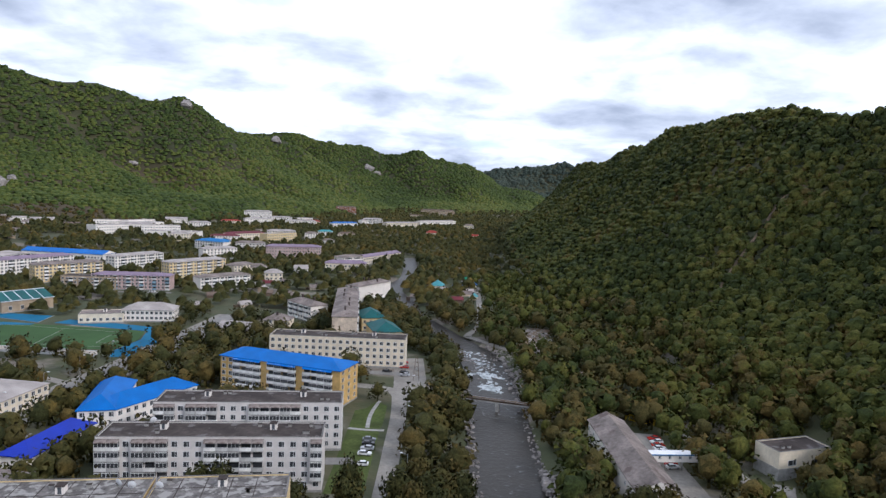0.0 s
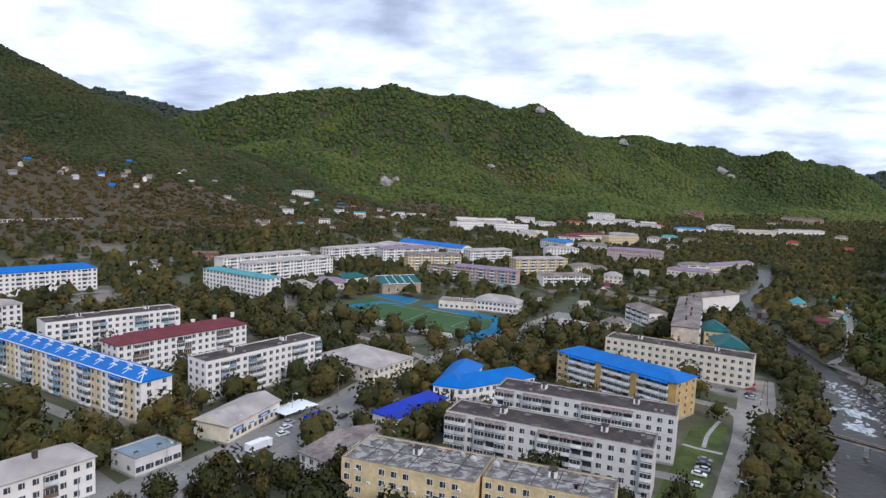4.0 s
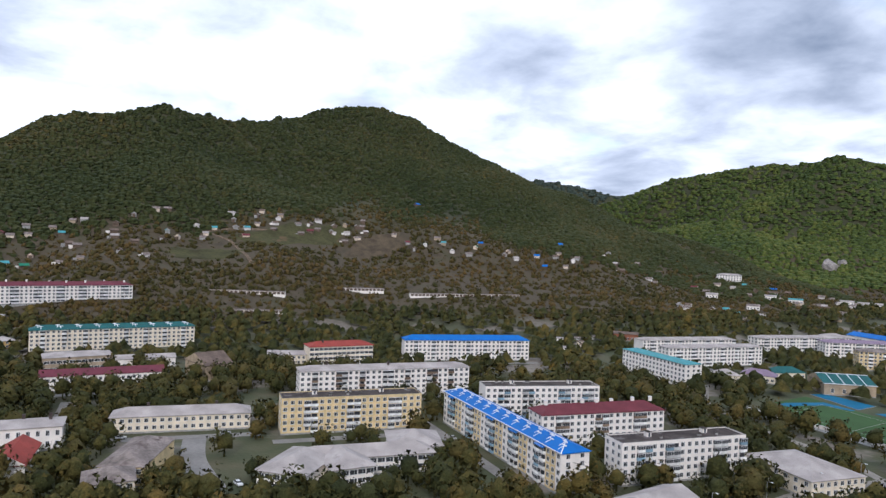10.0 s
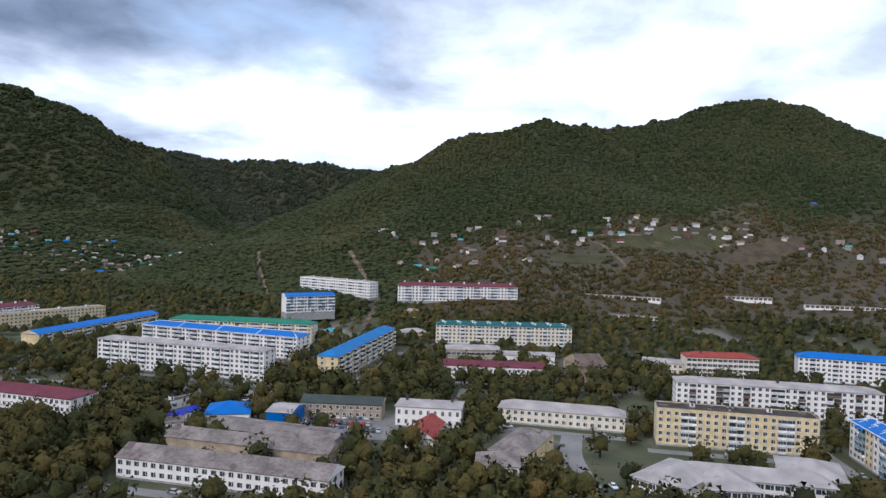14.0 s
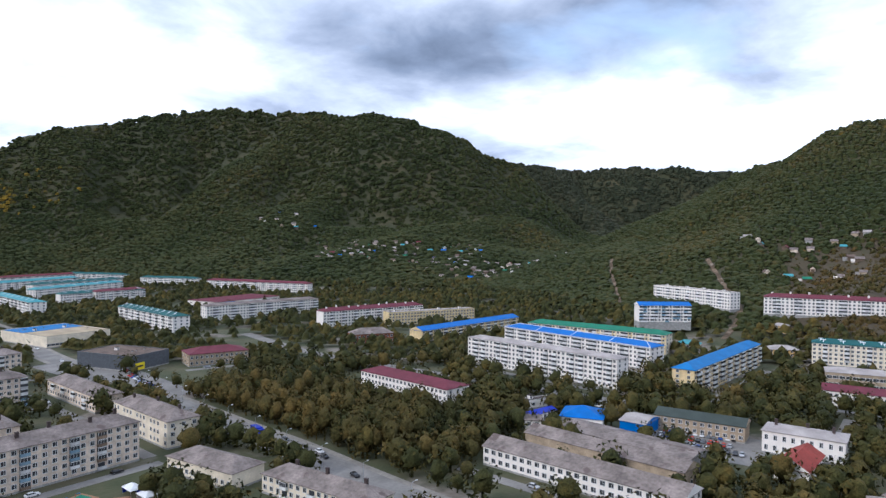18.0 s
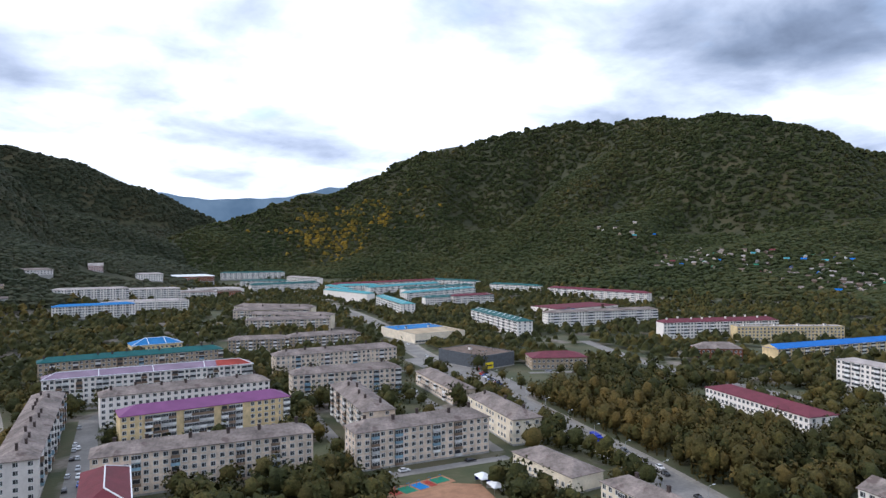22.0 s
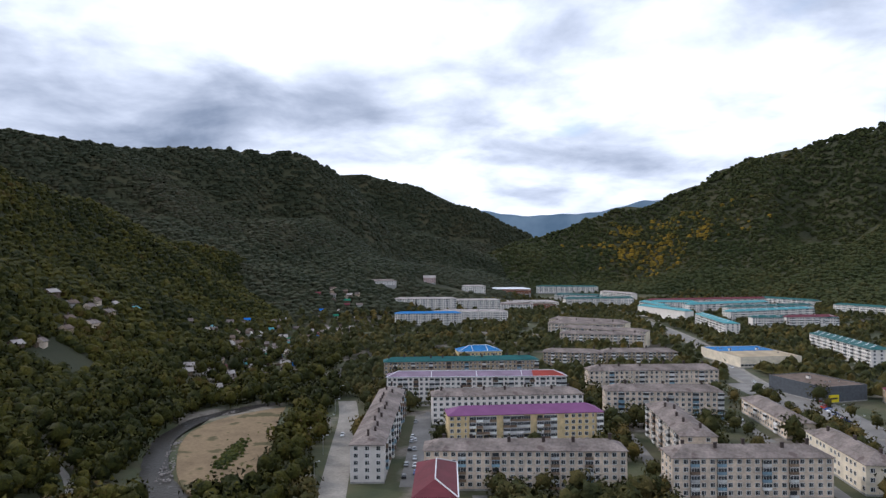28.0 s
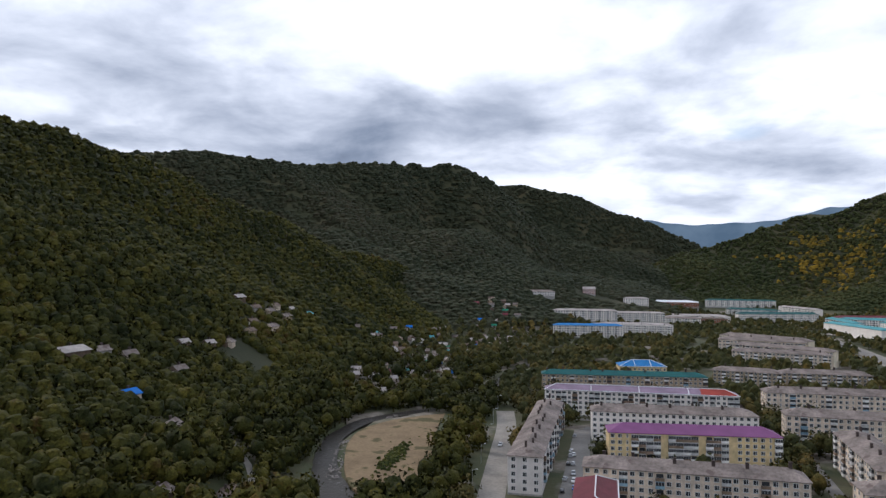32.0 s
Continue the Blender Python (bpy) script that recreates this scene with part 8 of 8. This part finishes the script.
def canopy(x, y, z, radius, seed, sides=5, tall=0.9, low=0.7):
    """Closed forest roof: one soft rounded crown a tree, cut off where its neighbours hide it."""
    g = np.random.default_rng(seed)
    n = len(x)
    r = radius * g.uniform(low, 2 - low, n)
    turn = g.uniform(0, 6.28, (n, 1))
    parts, norms = [], []
    lean = g.normal(0, 0.12, (n, 1, 2))
    rings = ((-0.55, 0.95, 0.1), (0.15, 0.98, 0.45), (0.62, 0.62, 1.1)) if sides > 5 else ((-0.50, 1.02, 0.2), (0.42, 0.74, 0.8))
    for zz, rr, up in rings:
        a = turn + np.arange(sides) * 2 * np.pi / sides + g.uniform(-0.2, 0.2, (n, sides)) + zz
        k = rr * g.uniform(0.72 if sides > 5 else 0.88, 1.25, (n, sides))
        parts.append(np.stack([np.cos(a) * k, np.sin(a) * k, zz + g.uniform(-0.10, 0.10, (n, sides))], -1))
        norms.append(np.stack([np.cos(a), np.sin(a), np.full(a.shape, up)], -1))
    parts.append(np.concatenate([lean, g.uniform(0.74, 0.90, (n, 1, 1))], 2))
    norms.append(np.concatenate([lean, np.ones((n, 1, 1))], 2))
    c = np.stack([x, y, z + r * tall * 0.55], -1)
    v = np.concatenate(parts, 1) * r[:, None, None] * np.array([1, 1, tall]) + c[:, None, :]
    f = []
    top = len(rings) * sides
    for i in range(sides):
        j = (i + 1) % sides
        for q in range(0, top - sides, sides):
            f += [(q + i, q + j, q + sides + j), (q + i, q + sides + j, q + sides + i)]
        f.append((top - sides + i, top - sides + j, top))
    nv = np.concatenate(norms, 1)
    nv = nv / np.linalg.norm(nv, axis=2, keepdims=True)
    return v.reshape(-1, 3), (np.arange(n)[:, None, None] * (top + 1) + np.array(f)[None]).reshape(-1, 3), nv.reshape(-1, 3)


def tree_meshes(kind, height, spread, seed, count=820):
    r = random.Random(seed)
    b = Build()
    top = height * 0.62
    b.tube((0, 0, -0.5), (r.uniform(-.2, .2), r.uniform(-.2, .2), height * 0.35), height * 0.032, height * 0.024, BARK, 7)
    b.tube((0, 0, height * 0.33), (r.uniform(-.4, .4), r.uniform(-.4, .4), height * 0.8), height * 0.024, height * 0.008, BARK, 6)
    for i in range(6):
        a, z = i * 1.05 + r.uniform(-.3, .3), height * r.uniform(0.3, 0.55)
        q = spread * r.uniform(0.45, 0.75)
        b.tube((0, 0, z), (math.cos(a) * q, math.sin(a) * q, z + height * r.uniform(0.12, 0.28)), height * 0.012, height * 0.004, BARK, 5)
    trunk = b.mesh("trunk")
    v, f, nv = cards(np.array([[0, 0, top]]), np.array([1.0]), count, 0.084 if kind != "poplar" else 0.08, 1.0, 13, seed, -0.6)
    cv, cf, cn = domes(np.array([[0, 0, top]]), np.array([0.66]), 9, 3, seed, True)
    v, f, nv = np.concatenate([v, cv]), np.concatenate([f, cf + len(v)]), np.concatenate([nv, cn])
    v = (v - [0, 0, top]) * [spread * 1.05, spread * 1.05, height * 0.46] + [0, 0, top]
    crown = big_mesh("crown", v, f, [LEAF2 if kind == "autumn" else LEAF], normals=nv)
    return trunk, crown


KINDS = [tree_meshes(k, h, s, i + 20) for i, (k, h, s) in enumerate((("round", 10, 3.8), ("round", 12, 4.4), ("round", 8, 3.2), ("poplar", 14, 2.9), ("autumn", 9, 3.1), ("autumn", 11.5, 3.0), ("round", 10.5, 4.1), ("round", 6.5, 2.8)))]
LABELS = ["round-crowned broadleaf tree in dull green", "tall broadleaf tree with a wide dark crown", "small green broadleaf tree", "slim tall dark green poplar", "birch turning olive and yellow",
          "slender birch with thinning autumn leaves", "broadleaf tree with a dense dark crown", "low bushy tree in full leaf"]

# cells of 2 m that trees keep clear of
CELL, X0, Y0, NX, NY = 2.0, -1200, -1300, 800, 1450
cx = X0 + (np.arange(NX) + 0.5) * CELL
cy = Y0 + (np.arange(NY) + 0.5) * CELL
CX, CY = np.meshgrid(cx, cy)
taken = np.zeros(CX.shape, bool)


def keep_clear(ox, oy, turn, L, D, side, front, back):
    """Marks the plan of a building, and a margin round it, as closed to trees."""
    r = math.hypot(L, D) + 8
    j0, j1 = max(0, int((ox - r - X0) / CELL)), max(0, int((ox + r - X0) / CELL) + 1)
    i0, i1 = max(0, int((oy - r - Y0) / CELL)), max(0, int((oy + r - Y0) / CELL) + 1)
    dx, dy = CX[i0:i1, j0:j1] - ox, CY[i0:i1, j0:j1] - oy
    lx, ly = dx * math.cos(turn) + dy * math.sin(turn), -dx * math.sin(turn) + dy * math.cos(turn)
    taken[i0:i1, j0:j1] |= (lx > -side) & (lx < L + side) & (ly > -front) & (ly < D + back)


for plan in SMALL:
    keep_clear(*plan, 2.5, 5, 2)
for plan in FOOT:
    keep_clear(*plan, 2.6, 3.6, 2.8)
for pts, half in ROADS:
    taken |= near_line(CX, CY, pts) < half + 2.5
taken |= near_line(CX, CY, RIVER) < river_half(CY) + 3
for ox, oy, c, q, ru, rw in BALD:
    taken |= (((CX - ox) * c + (CY - oy) * q) / ru) ** 2 + ((-(CX - ox) * q + (CY - oy) * c) / rw) ** 2 < 0.95
for x0, x1, y0, y1 in CLEAR:
    taken |= (CX > x0) & (CX < x1) & (CY > y0) & (CY < y1)


def free(x, y):
    i, j = ((y - Y0) / CELL).astype(int), ((x - X0) / CELL).astype(int)
    ok = (i >= 0) & (i < NY) & (j >= 0) & (j < NX)
    out = np.ones(x.shape, bool)
    out[ok] = ~taken[i[ok], j[ok]]
    return out


def patchy(x, y, s, k):
    return np.sin(x * s + 1.7 * np.sin(y * s * 0.8 + k)) * np.sin(y * s * 1.1 - 1.3 * np.sin(x * s * 0.7 + k * 2))


def valley_points(n, xr, yr, keep):
    x, y = rng.uniform(*xr, n), rng.uniform(*yr, n)
    z = ground(x, y)
    ok = free(x, y) & (z < 14) & keep(x, y)
    return x[ok], y[ok], z[ok]


def thin(x, y, gap):
    """Drops points that crowd each other."""
    key = np.floor(x / gap).astype(np.int64) * 100003 + np.floor(y / gap).astype(np.int64)
    ok = np.zeros(len(x), bool)
    ok[np.unique(key, return_index=True)[1]] = True
    return ok


groves = [valley_points(110000, (-1050, 200), (-1280, 1500), lambda x, y: (np.hypot(x, y) > 60) & (patchy(x, y, 0.035, 0.4) + rng.uniform(-0.8, 0.8, x.shape) > -0.12)),
          # the banks and the foot of the hill are thick with trees
          valley_points(9000, (-70, 130), (-900, 800), lambda x, y: (near_line(x, y, RIVER) < river_half(y) + 26) & (np.hypot(x, y) > 60)),
          valley_points(14000, (40, 260), (-760, 480), lambda x, y: (np.hypot(x, y) > 60) & (rng.random(x.shape) < np.where((y < -430) & (x < 150), 0.2, 0.8))),
          valley_points(16000, (-520, 300), (1450, 2500), lambda x, y: x > -900),
          # the park by the white school
          valley_points(5000, (-275, -205), (-150, -130), lambda x, y: x < -0.3 * y - 268 + 105)]
# rows along the main street and before the pitch
for line, off, gap, chance in ((MAIN[:7], 13.5, 7.5, 0.75), (MAIN[:7], -13.5, 7.5, 0.75), (MAIN[6:13], -13.5, 8.0, 0.6), (MAIN[6:13], 13.5, 8.0, 0.55), ([(-258, 322), (-240, 309), (-200, 310), (-150, 307)], 0.0, 6.5, 0.85),
                               ([(-140, 330), (-136, 372), (-150, 392)], 0.0, 7.0, 0.8)):
    c = smooth_line(line, 20)
    run, row = 0.0, []
    for p, q in zip(c[:-1], c[1:]):
        run += (q - p).length
        if run > gap:
            run = 0.0
            d = (q - p).normalized()
            if rng.random() < chance:
                row.append((p.x - d.y * off + rng.normal(0, 1.0), p.y + d.x * off + rng.normal(0, 1.0)))
    row = np.array(row)
    clear = np.ones(len(row), bool)
    for ox, oy, turn, L, D in FOOT:
        lx = (row[:, 0] - ox) * math.cos(turn) + (row[:, 1] - oy) * math.sin(turn)
        ly = -(row[:, 0] - ox) * math.sin(turn) + (row[:, 1] - oy) * math.cos(turn)
        clear &= ~((lx > -2.5) & (lx < L + 2.5) & (ly > -3) & (ly < D + 2.5))
    groves.append((row[clear, 0], row[clear, 1], np.zeros(int(clear.sum()))))
tx, ty, tz = [np.concatenate(k) for k in zip(*groves)]
ok = thin(tx, ty, 6.2)
tx, ty, tz = tx[ok], ty[ok], tz[ok]
# thinner far off, and to the east where the town ends
bearing = np.degrees(np.arctan2(-tx, ty)) % 360
ok = (np.hypot(tx, ty) < 430) | thin(tx, ty, 8.2)
ok &= ((bearing < 226) | (bearing > 322)) | (rng.random(len(tx)) < 0.25)
tx, ty, tz = tx[ok], ty[ok], tz[ok]
far = np.hypot(tx, ty)
order = np.argsort(far)
visible = [i for i in order if far[i] > 130 and not (ty[i] > -140 and ty[i] < 100 and tx[i] > -100)]
stand = visible[:290]
rest = np.array(sorted(set(order.tolist()) - set(stand)))
for i in stand:
    k = int(rng.integers(0, len(KINDS)))
    if tx[i] > -5 and rng.random() < 0.5:
        k = 4 + int(rng.integers(0, 2))
    root = tagged(new("tree"), LABELS[k], "tree", "valley trees")
    s = float(rng.uniform(0.85, 1.35))
    root.matrix_world = pose(tx[i], ty[i], tz[i], 0, 0, float(rng.uniform(0, 360))) @ Matrix.Diagonal((s, s, s, 1))
    child("trunk", KINDS[k][0], root)
    child("crown", KINDS[k][1], root)


def grove(name, x, y, z, radius, mat, label, height=1.25, low=0.65, sides=6, rings=2, leaves=0, size=0.3, trunks=False, seed=3, category="trees", full=False, tall=1.0):
    g = np.random.default_rng(seed)
    r = radius * g.uniform(low, 1.95 - low, len(x))
    c = np.stack([x, y, z + r * height], -1)
    v, f, nv = domes(c, r * (0.88 if leaves > 8 else 1.0), sides, rings, seed, full, tall)
    if leaves:
        lv_, lf_, ln_ = cards(c, r * 1.45, leaves, size, 0.95 * tall, 7, seed)
        f = np.concatenate([f, lf_ + len(v)])
        v, nv = np.concatenate([v, lv_]), np.concatenate([nv, ln_])
    if trunks:
        n = len(x)
        w = 0.09 * r
        t = np.zeros((n, 8, 3))
        for k, (sx, sy) in enumerate(((-1, -1), (1, -1), (1, 1), (-1, 1))):
            t[:, k] = np.stack([x + sx * w, y + sy * w, z - 0.5], -1)
            t[:, k + 4] = np.stack([x + sx * w * .5, y + sy * w * .5, z + r * height], -1)
        q = np.array([(0, 1, 5), (0, 5, 4), (1, 2, 6), (1, 6, 5), (2, 3, 7), (2, 7, 6), (3, 0, 4), (3, 4, 7)])
        f = np.concatenate([f, (np.arange(n)[:, None, None] * 8 + q[None] + len(v)).reshape(-1, 3)])
        v = np.concatenate([v, t.reshape(-1, 3)])
        nv = np.concatenate([nv, np.tile([0.0, 0.0, 1.0], (n * 8, 1))])
    if category == "forest":
        # a closed canopy takes its light from above
        nv = nv + np.array([0, 0, 0.3])
        nv = nv / np.linalg.norm(nv, axis=1, keepdims=True)
    return tagged(new(name, big_mesh(name, v, f, [mat], True, nv if leaves > 8 else None)), label, category, kind="stuff")


rx_, ry_, rz_ = tx[rest], ty[rest], tz[rest]
rd = np.hypot(rx_, ry_)
half_ = rng.random(len(rx_)) < np.where(rd > 450, 0.14, 1.0) * np.where(rx_ > -20, 0.45, np.where((rx_ < -200) & (rx_ > -290) & (ry_ < -120) & (ry_ > -330), 0.6, 0.25))
bank = rx_ > 28
for nm, sel, args, mat, lab in (("riverside_birches", bank & (rd < 620) & (ry_ > 0) & half_, dict(sides=6, rings=3, leaves=80, size=0.11, trunks=True), LEAF2, "olive and yellow birches on the river banks"),
                                ("riverside_trees", bank & (rd < 620) & (ry_ > 0) & ~half_, dict(sides=6, rings=3, leaves=80, size=0.11, trunks=True), OAK, "dark thick trees on the river banks"),
                                ("riverside_trees", bank & (rd < 620) & (ry_ <= 0), dict(sides=6, rings=3, leaves=80, size=0.11, trunks=True), SHADED_LEAF, "thick trees between the gardens and the river, coloured dark as in shade"),
                                ("town_trees", (rd < 450) & ~half_ & ~bank, dict(sides=6, rings=3, leaves=110, size=0.10, trunks=True), LEAF, "broadleaf trees between the buildings"),
                                ("autumn_trees", (rd < 450) & half_ & ~bank, dict(sides=6, rings=3, leaves=110, size=0.10, trunks=True), LEAF2, "olive and yellow birches between the buildings"),
                                ("distant_town_trees", (rd >= 450) & ~half_ & ~(bank & (rd < 620)), dict(sides=5, rings=2, leaves=2, size=0.3), LEAF, "far trees between the buildings"),
                                ("distant_autumn_trees", (rd >= 450) & half_ & ~(bank & (rd < 620)), dict(sides=5, rings=2, leaves=5, size=0.32), LEAF2, "far yellowing trees between the buildings")):
    far_off = nm.startswith("distant")
    grove(nm, rx_[sel], ry_[sel], rz_[sel], 3.9 if far_off else 3.9, mat, lab, 1.1 if far_off else 1.2, seed=len(nm), tall=1.05 if far_off else 1.3, **args)

# tall thinning birches in the park by the white school
px_, py_ = rng.uniform(-262, -194, 3000), rng.uniform(-280, -150, 3000)
keep_ = (px_ < np.interp(py_, [-280, -264, -205, -174, -150], [-222, -215, -198, -192, -208])) & (py_ > -280 + 0.1 * (px_ + 260)) & free(px_, py_)
px_, py_ = px_[keep_], py_[keep_]
keep_ = thin(px_, py_, 6.6)
px_, py_ = px_[keep_], py_[keep_]
early = rng.random(len(px_)) < 0.82
for sel, mat, lab in ((early, LEAF2, "tall thinning birches turning olive in the park"), (~early, LEAF, "dark green broadleaf trees in the park")):
    grove("park_trees", px_[sel], py_[sel], 0 * px_[sel], 2.7, mat, lab, 2.3, 0.5, sides=6, rings=3, leaves=170, size=0.085, trunks=True, seed=int(sel.sum()), tall=2.0)

# ---- the forest on the hills ----
# how high the land stands against the town, ring by ring, so that dead ground behind the crests can be thinned
ang = np.radians(np.arange(0, 360, 0.5))
rad_ = np.arange(60, 3300, 20.0)
PX, PY = -rad_[None] * np.sin(ang[:, None]), rad_[None] * np.cos(ang[:, None])
rise_ = np.maximum.accumulate((ground(PX, PY) - 85) / rad_[None], 1)


def in_dead_ground(x, y, z):
    r = np.hypot(x, y)
    i = np.round((np.degrees(np.arctan2(-x, y)) % 360) / 0.5).astype(int) % 720
    j = np.clip(((r - 60) / 20 - 1.5).astype(int), 0, len(rad_) - 1)
    return (z + 9 - 85) / r < rise_[i, j]


def hill_points(n, rr, ar, gap, seed):
    g = np.random.default_rng(seed)
    a = np.radians(g.uniform(*ar, n))
    r = np.sqrt(g.uniform(rr[0] ** 2, rr[1] ** 2, n))
    x, y = -r * np.sin(a), r * np.cos(a)
    z = ground(x, y)
    e = 14.0
    # the flank that faces the town, and a strip past the crest
    back = ground(x * (1 + e / r), y * (1 + e / r)) - z
    k = (z > 10) & (back > -7) & free(x, y)
    k &= ~in_dead_ground(x, y, z) | (g.random(n) < 0.04)
    x, y, z = x[k], y[k], z[k]
    # jittered, so that no rows show
    t = thin(x + 0.35 * gap * np.sin(y * 0.9), y + 0.35 * gap * np.sin(x * 1.1), gap)
    b = np.degrees(np.arctan2(-x, y)) % 360
    t &= ((b < 226) | (b > 322)) | (g.random(len(x)) < 0.2)
    return x[t], y[t], np.minimum(z, surface(x, y))[t]


def scrubby(x, y, z):
    """The terraces at the foot of the western hill carry thin scrub and meadow."""
    a = np.degrees(np.arctan2(-x, y)) % 360
    r = np.hypot(x, y)
    edge = np.interp(a, [28, 34, 40, 46, 52, 57, 61, 68, 73, 80, 93], [16, 26, 40, 58, 72, 90, 118, 135, 118, 84, 66])
    return (a > 26) & (a < 95) & (z < edge + 16 * patchy(x, y, 0.016, 1.0) + rng.normal(0, 7, x.shape)) & (r < 1250)


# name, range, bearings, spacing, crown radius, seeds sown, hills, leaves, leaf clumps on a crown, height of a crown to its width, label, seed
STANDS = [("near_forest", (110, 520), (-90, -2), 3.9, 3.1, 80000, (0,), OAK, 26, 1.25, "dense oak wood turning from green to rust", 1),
          # the southern half wears the leaves with the cloud shade painted in
          ("near_forest", (110, 520), (-180, -90), 3.9, 3.1, 80000, (0, 9), SHADED_LEAF, 26, 1.25, "dense wood turning from green to brown, coloured dark as in cloud shade", 10),
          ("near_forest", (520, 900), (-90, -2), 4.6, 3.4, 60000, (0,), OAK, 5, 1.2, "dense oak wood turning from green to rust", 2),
          ("near_forest", (520, 1300), (-190, -90), 4.8, 3.5, 150000, (0,), SHADED_LEAF, 4, 1.2, "dense wood turning from green to brown, coloured dark as in cloud shade", 11),
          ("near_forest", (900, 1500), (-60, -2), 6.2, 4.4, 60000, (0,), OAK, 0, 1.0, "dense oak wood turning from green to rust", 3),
          ("west_forest", (480, 1700), (30, 132), 5.2, 4.3, 260000, (5,), FOREST, 0, 0.9, "dense green hill forest with olive patches", 4),
          ("south_west_forest", (560, 2050), (96, 178), 6.6, 5.5, 280000, (7,), FOREST, 0, 0.85, "dense green hill forest with olive patches", 5),
          ("north_forest", (800, 2900), (-20, 66), 7.2, 6.0, 330000, (1, 2), SUNLIT_LEAF, 0, 0.8, "forest on the northern ridges, coloured brighter green as if sunlit", 6),
          ("south_forest", (520, 2050), (156, 226), 7.0, 5.8, 220000, (8, 9), HAZED_LEAF, 0, 0.8, "dull forest on the southern ridge, its green greyed as by haze", 7),
          ("far_forest", (1100, 3200), (-30, 68), 12, 9.8, 120000, (3, 4), BLUE_HAZED_LEAF, 0, 0.8, "forest on far ridges, its green tinted blue as by haze", 8),
          ("far_forest", (500, 2200), (84, 122), 7, 5.8, 100000, (6,), HAZED_LEAF, 0, 0.9, "dull forest in the side valley, its green greyed as by haze", 9)]
# low brush in the hollow of the sandbar
g = np.random.default_rng(515)
bu, bw = g.normal(0, 10.5, 330), g.normal(0, 2.1, 330) * np.linspace(1.2, 0.6, 330)
bx, by = 66 + bw + 0.03 * bu, -303 + bu
tagged(new("sandbar_brush", big_mesh("sandbar_brush", *canopy(bx, by, np.zeros(330) + 0.15, 0.75, 516, 5, 0.8, 0.4)[:2], [OAK], True)), "low green and brown brush growing on the sandbar", "brush", kind="stuff")
for nm, rr, ar, gap, rad, n, hills, mat, leaves, tall, lab, seed in STANDS:
    x, y, z = hill_points(n, rr, ar, gap, seed)
    own = np.isin(ground(x, y, True), hills)
    for ox, oy, c, q, ru, rw in BALD:
        own &= (((x - ox) * c + (y - oy) * q) / ru) ** 2 + ((-(x - ox) * q + (y - oy) * c) / rw) ** 2 > 0.95
    x, y, z = x[own], y[own], z[own]
    if nm in ("west_forest", "north_forest"):
        s = scrubby(x, y, z)
        p = s & (rng.random(len(x)) < 0.75 + 0.4 * patchy(x, y, 0.02, 0.2))
        grove("hillside_scrub", x[p], y[p], z[p] - 1.2, 3.0, SCRUB, "thick olive brush and young trees on terraces", 0.4, 0.5, 6, 2, 9, 0.17, seed=31)
        x, y, z = x[~s], y[~s], z[~s]
    if seed == 5:
        # a stand of yellow birches on the spur
        across, along = -0.927 * (x + 640) + 0.376 * (y + 1520), -0.376 * (x + 640) - 0.927 * (y + 1520)
        gold = (across / 150) ** 2 + (along / 60) ** 2 + rng.normal(0, 0.7, len(x)) + 1.2 * patchy(x, y, 0.045, 0.3) < 0.12
        tagged(new("golden_trees", big_mesh("golden_trees", *canopy(x[gold], y[gold], z[gold] - 1, rad, 77)[:2], [GOLD], True)), "stand of birches turned bright yellow", "forest", kind="stuff")
        x, y, z = x[~gold], y[~gold], z[~gold]
    z = z + rng.uniform(-0.22, 0.22, len(x)) * rad * tall ** 2 + 0.2 * rad * patchy(x, y, 0.35, 0.7)
    v, f, nv = canopy(x, y, z - 0.3 * rad, rad * (0.88 if leaves > 9 else 1.0), seed + 40, 6 if tall > 1.2 and rad < 3.3 else 5, tall, 0.55 if tall > 1.2 else 0.7)
    if leaves:
        c = np.stack([x, y, z + 0.3 * rad], -1)
        lv_, lf_, ln_ = cards(c, np.full(len(x), rad * 1.3), leaves, 0.165 if leaves > 9 else 0.24, 0.9 * tall, 7, seed, -0.3)
        f, v, nv = np.concatenate([f, lf_ + len(v)]), np.concatenate([v, lv_]), np.concatenate([nv, ln_])
    nv = nv + np.array([0, 0, 0.35])
    nv = nv / np.linalg.norm(nv, axis=1, keepdims=True)
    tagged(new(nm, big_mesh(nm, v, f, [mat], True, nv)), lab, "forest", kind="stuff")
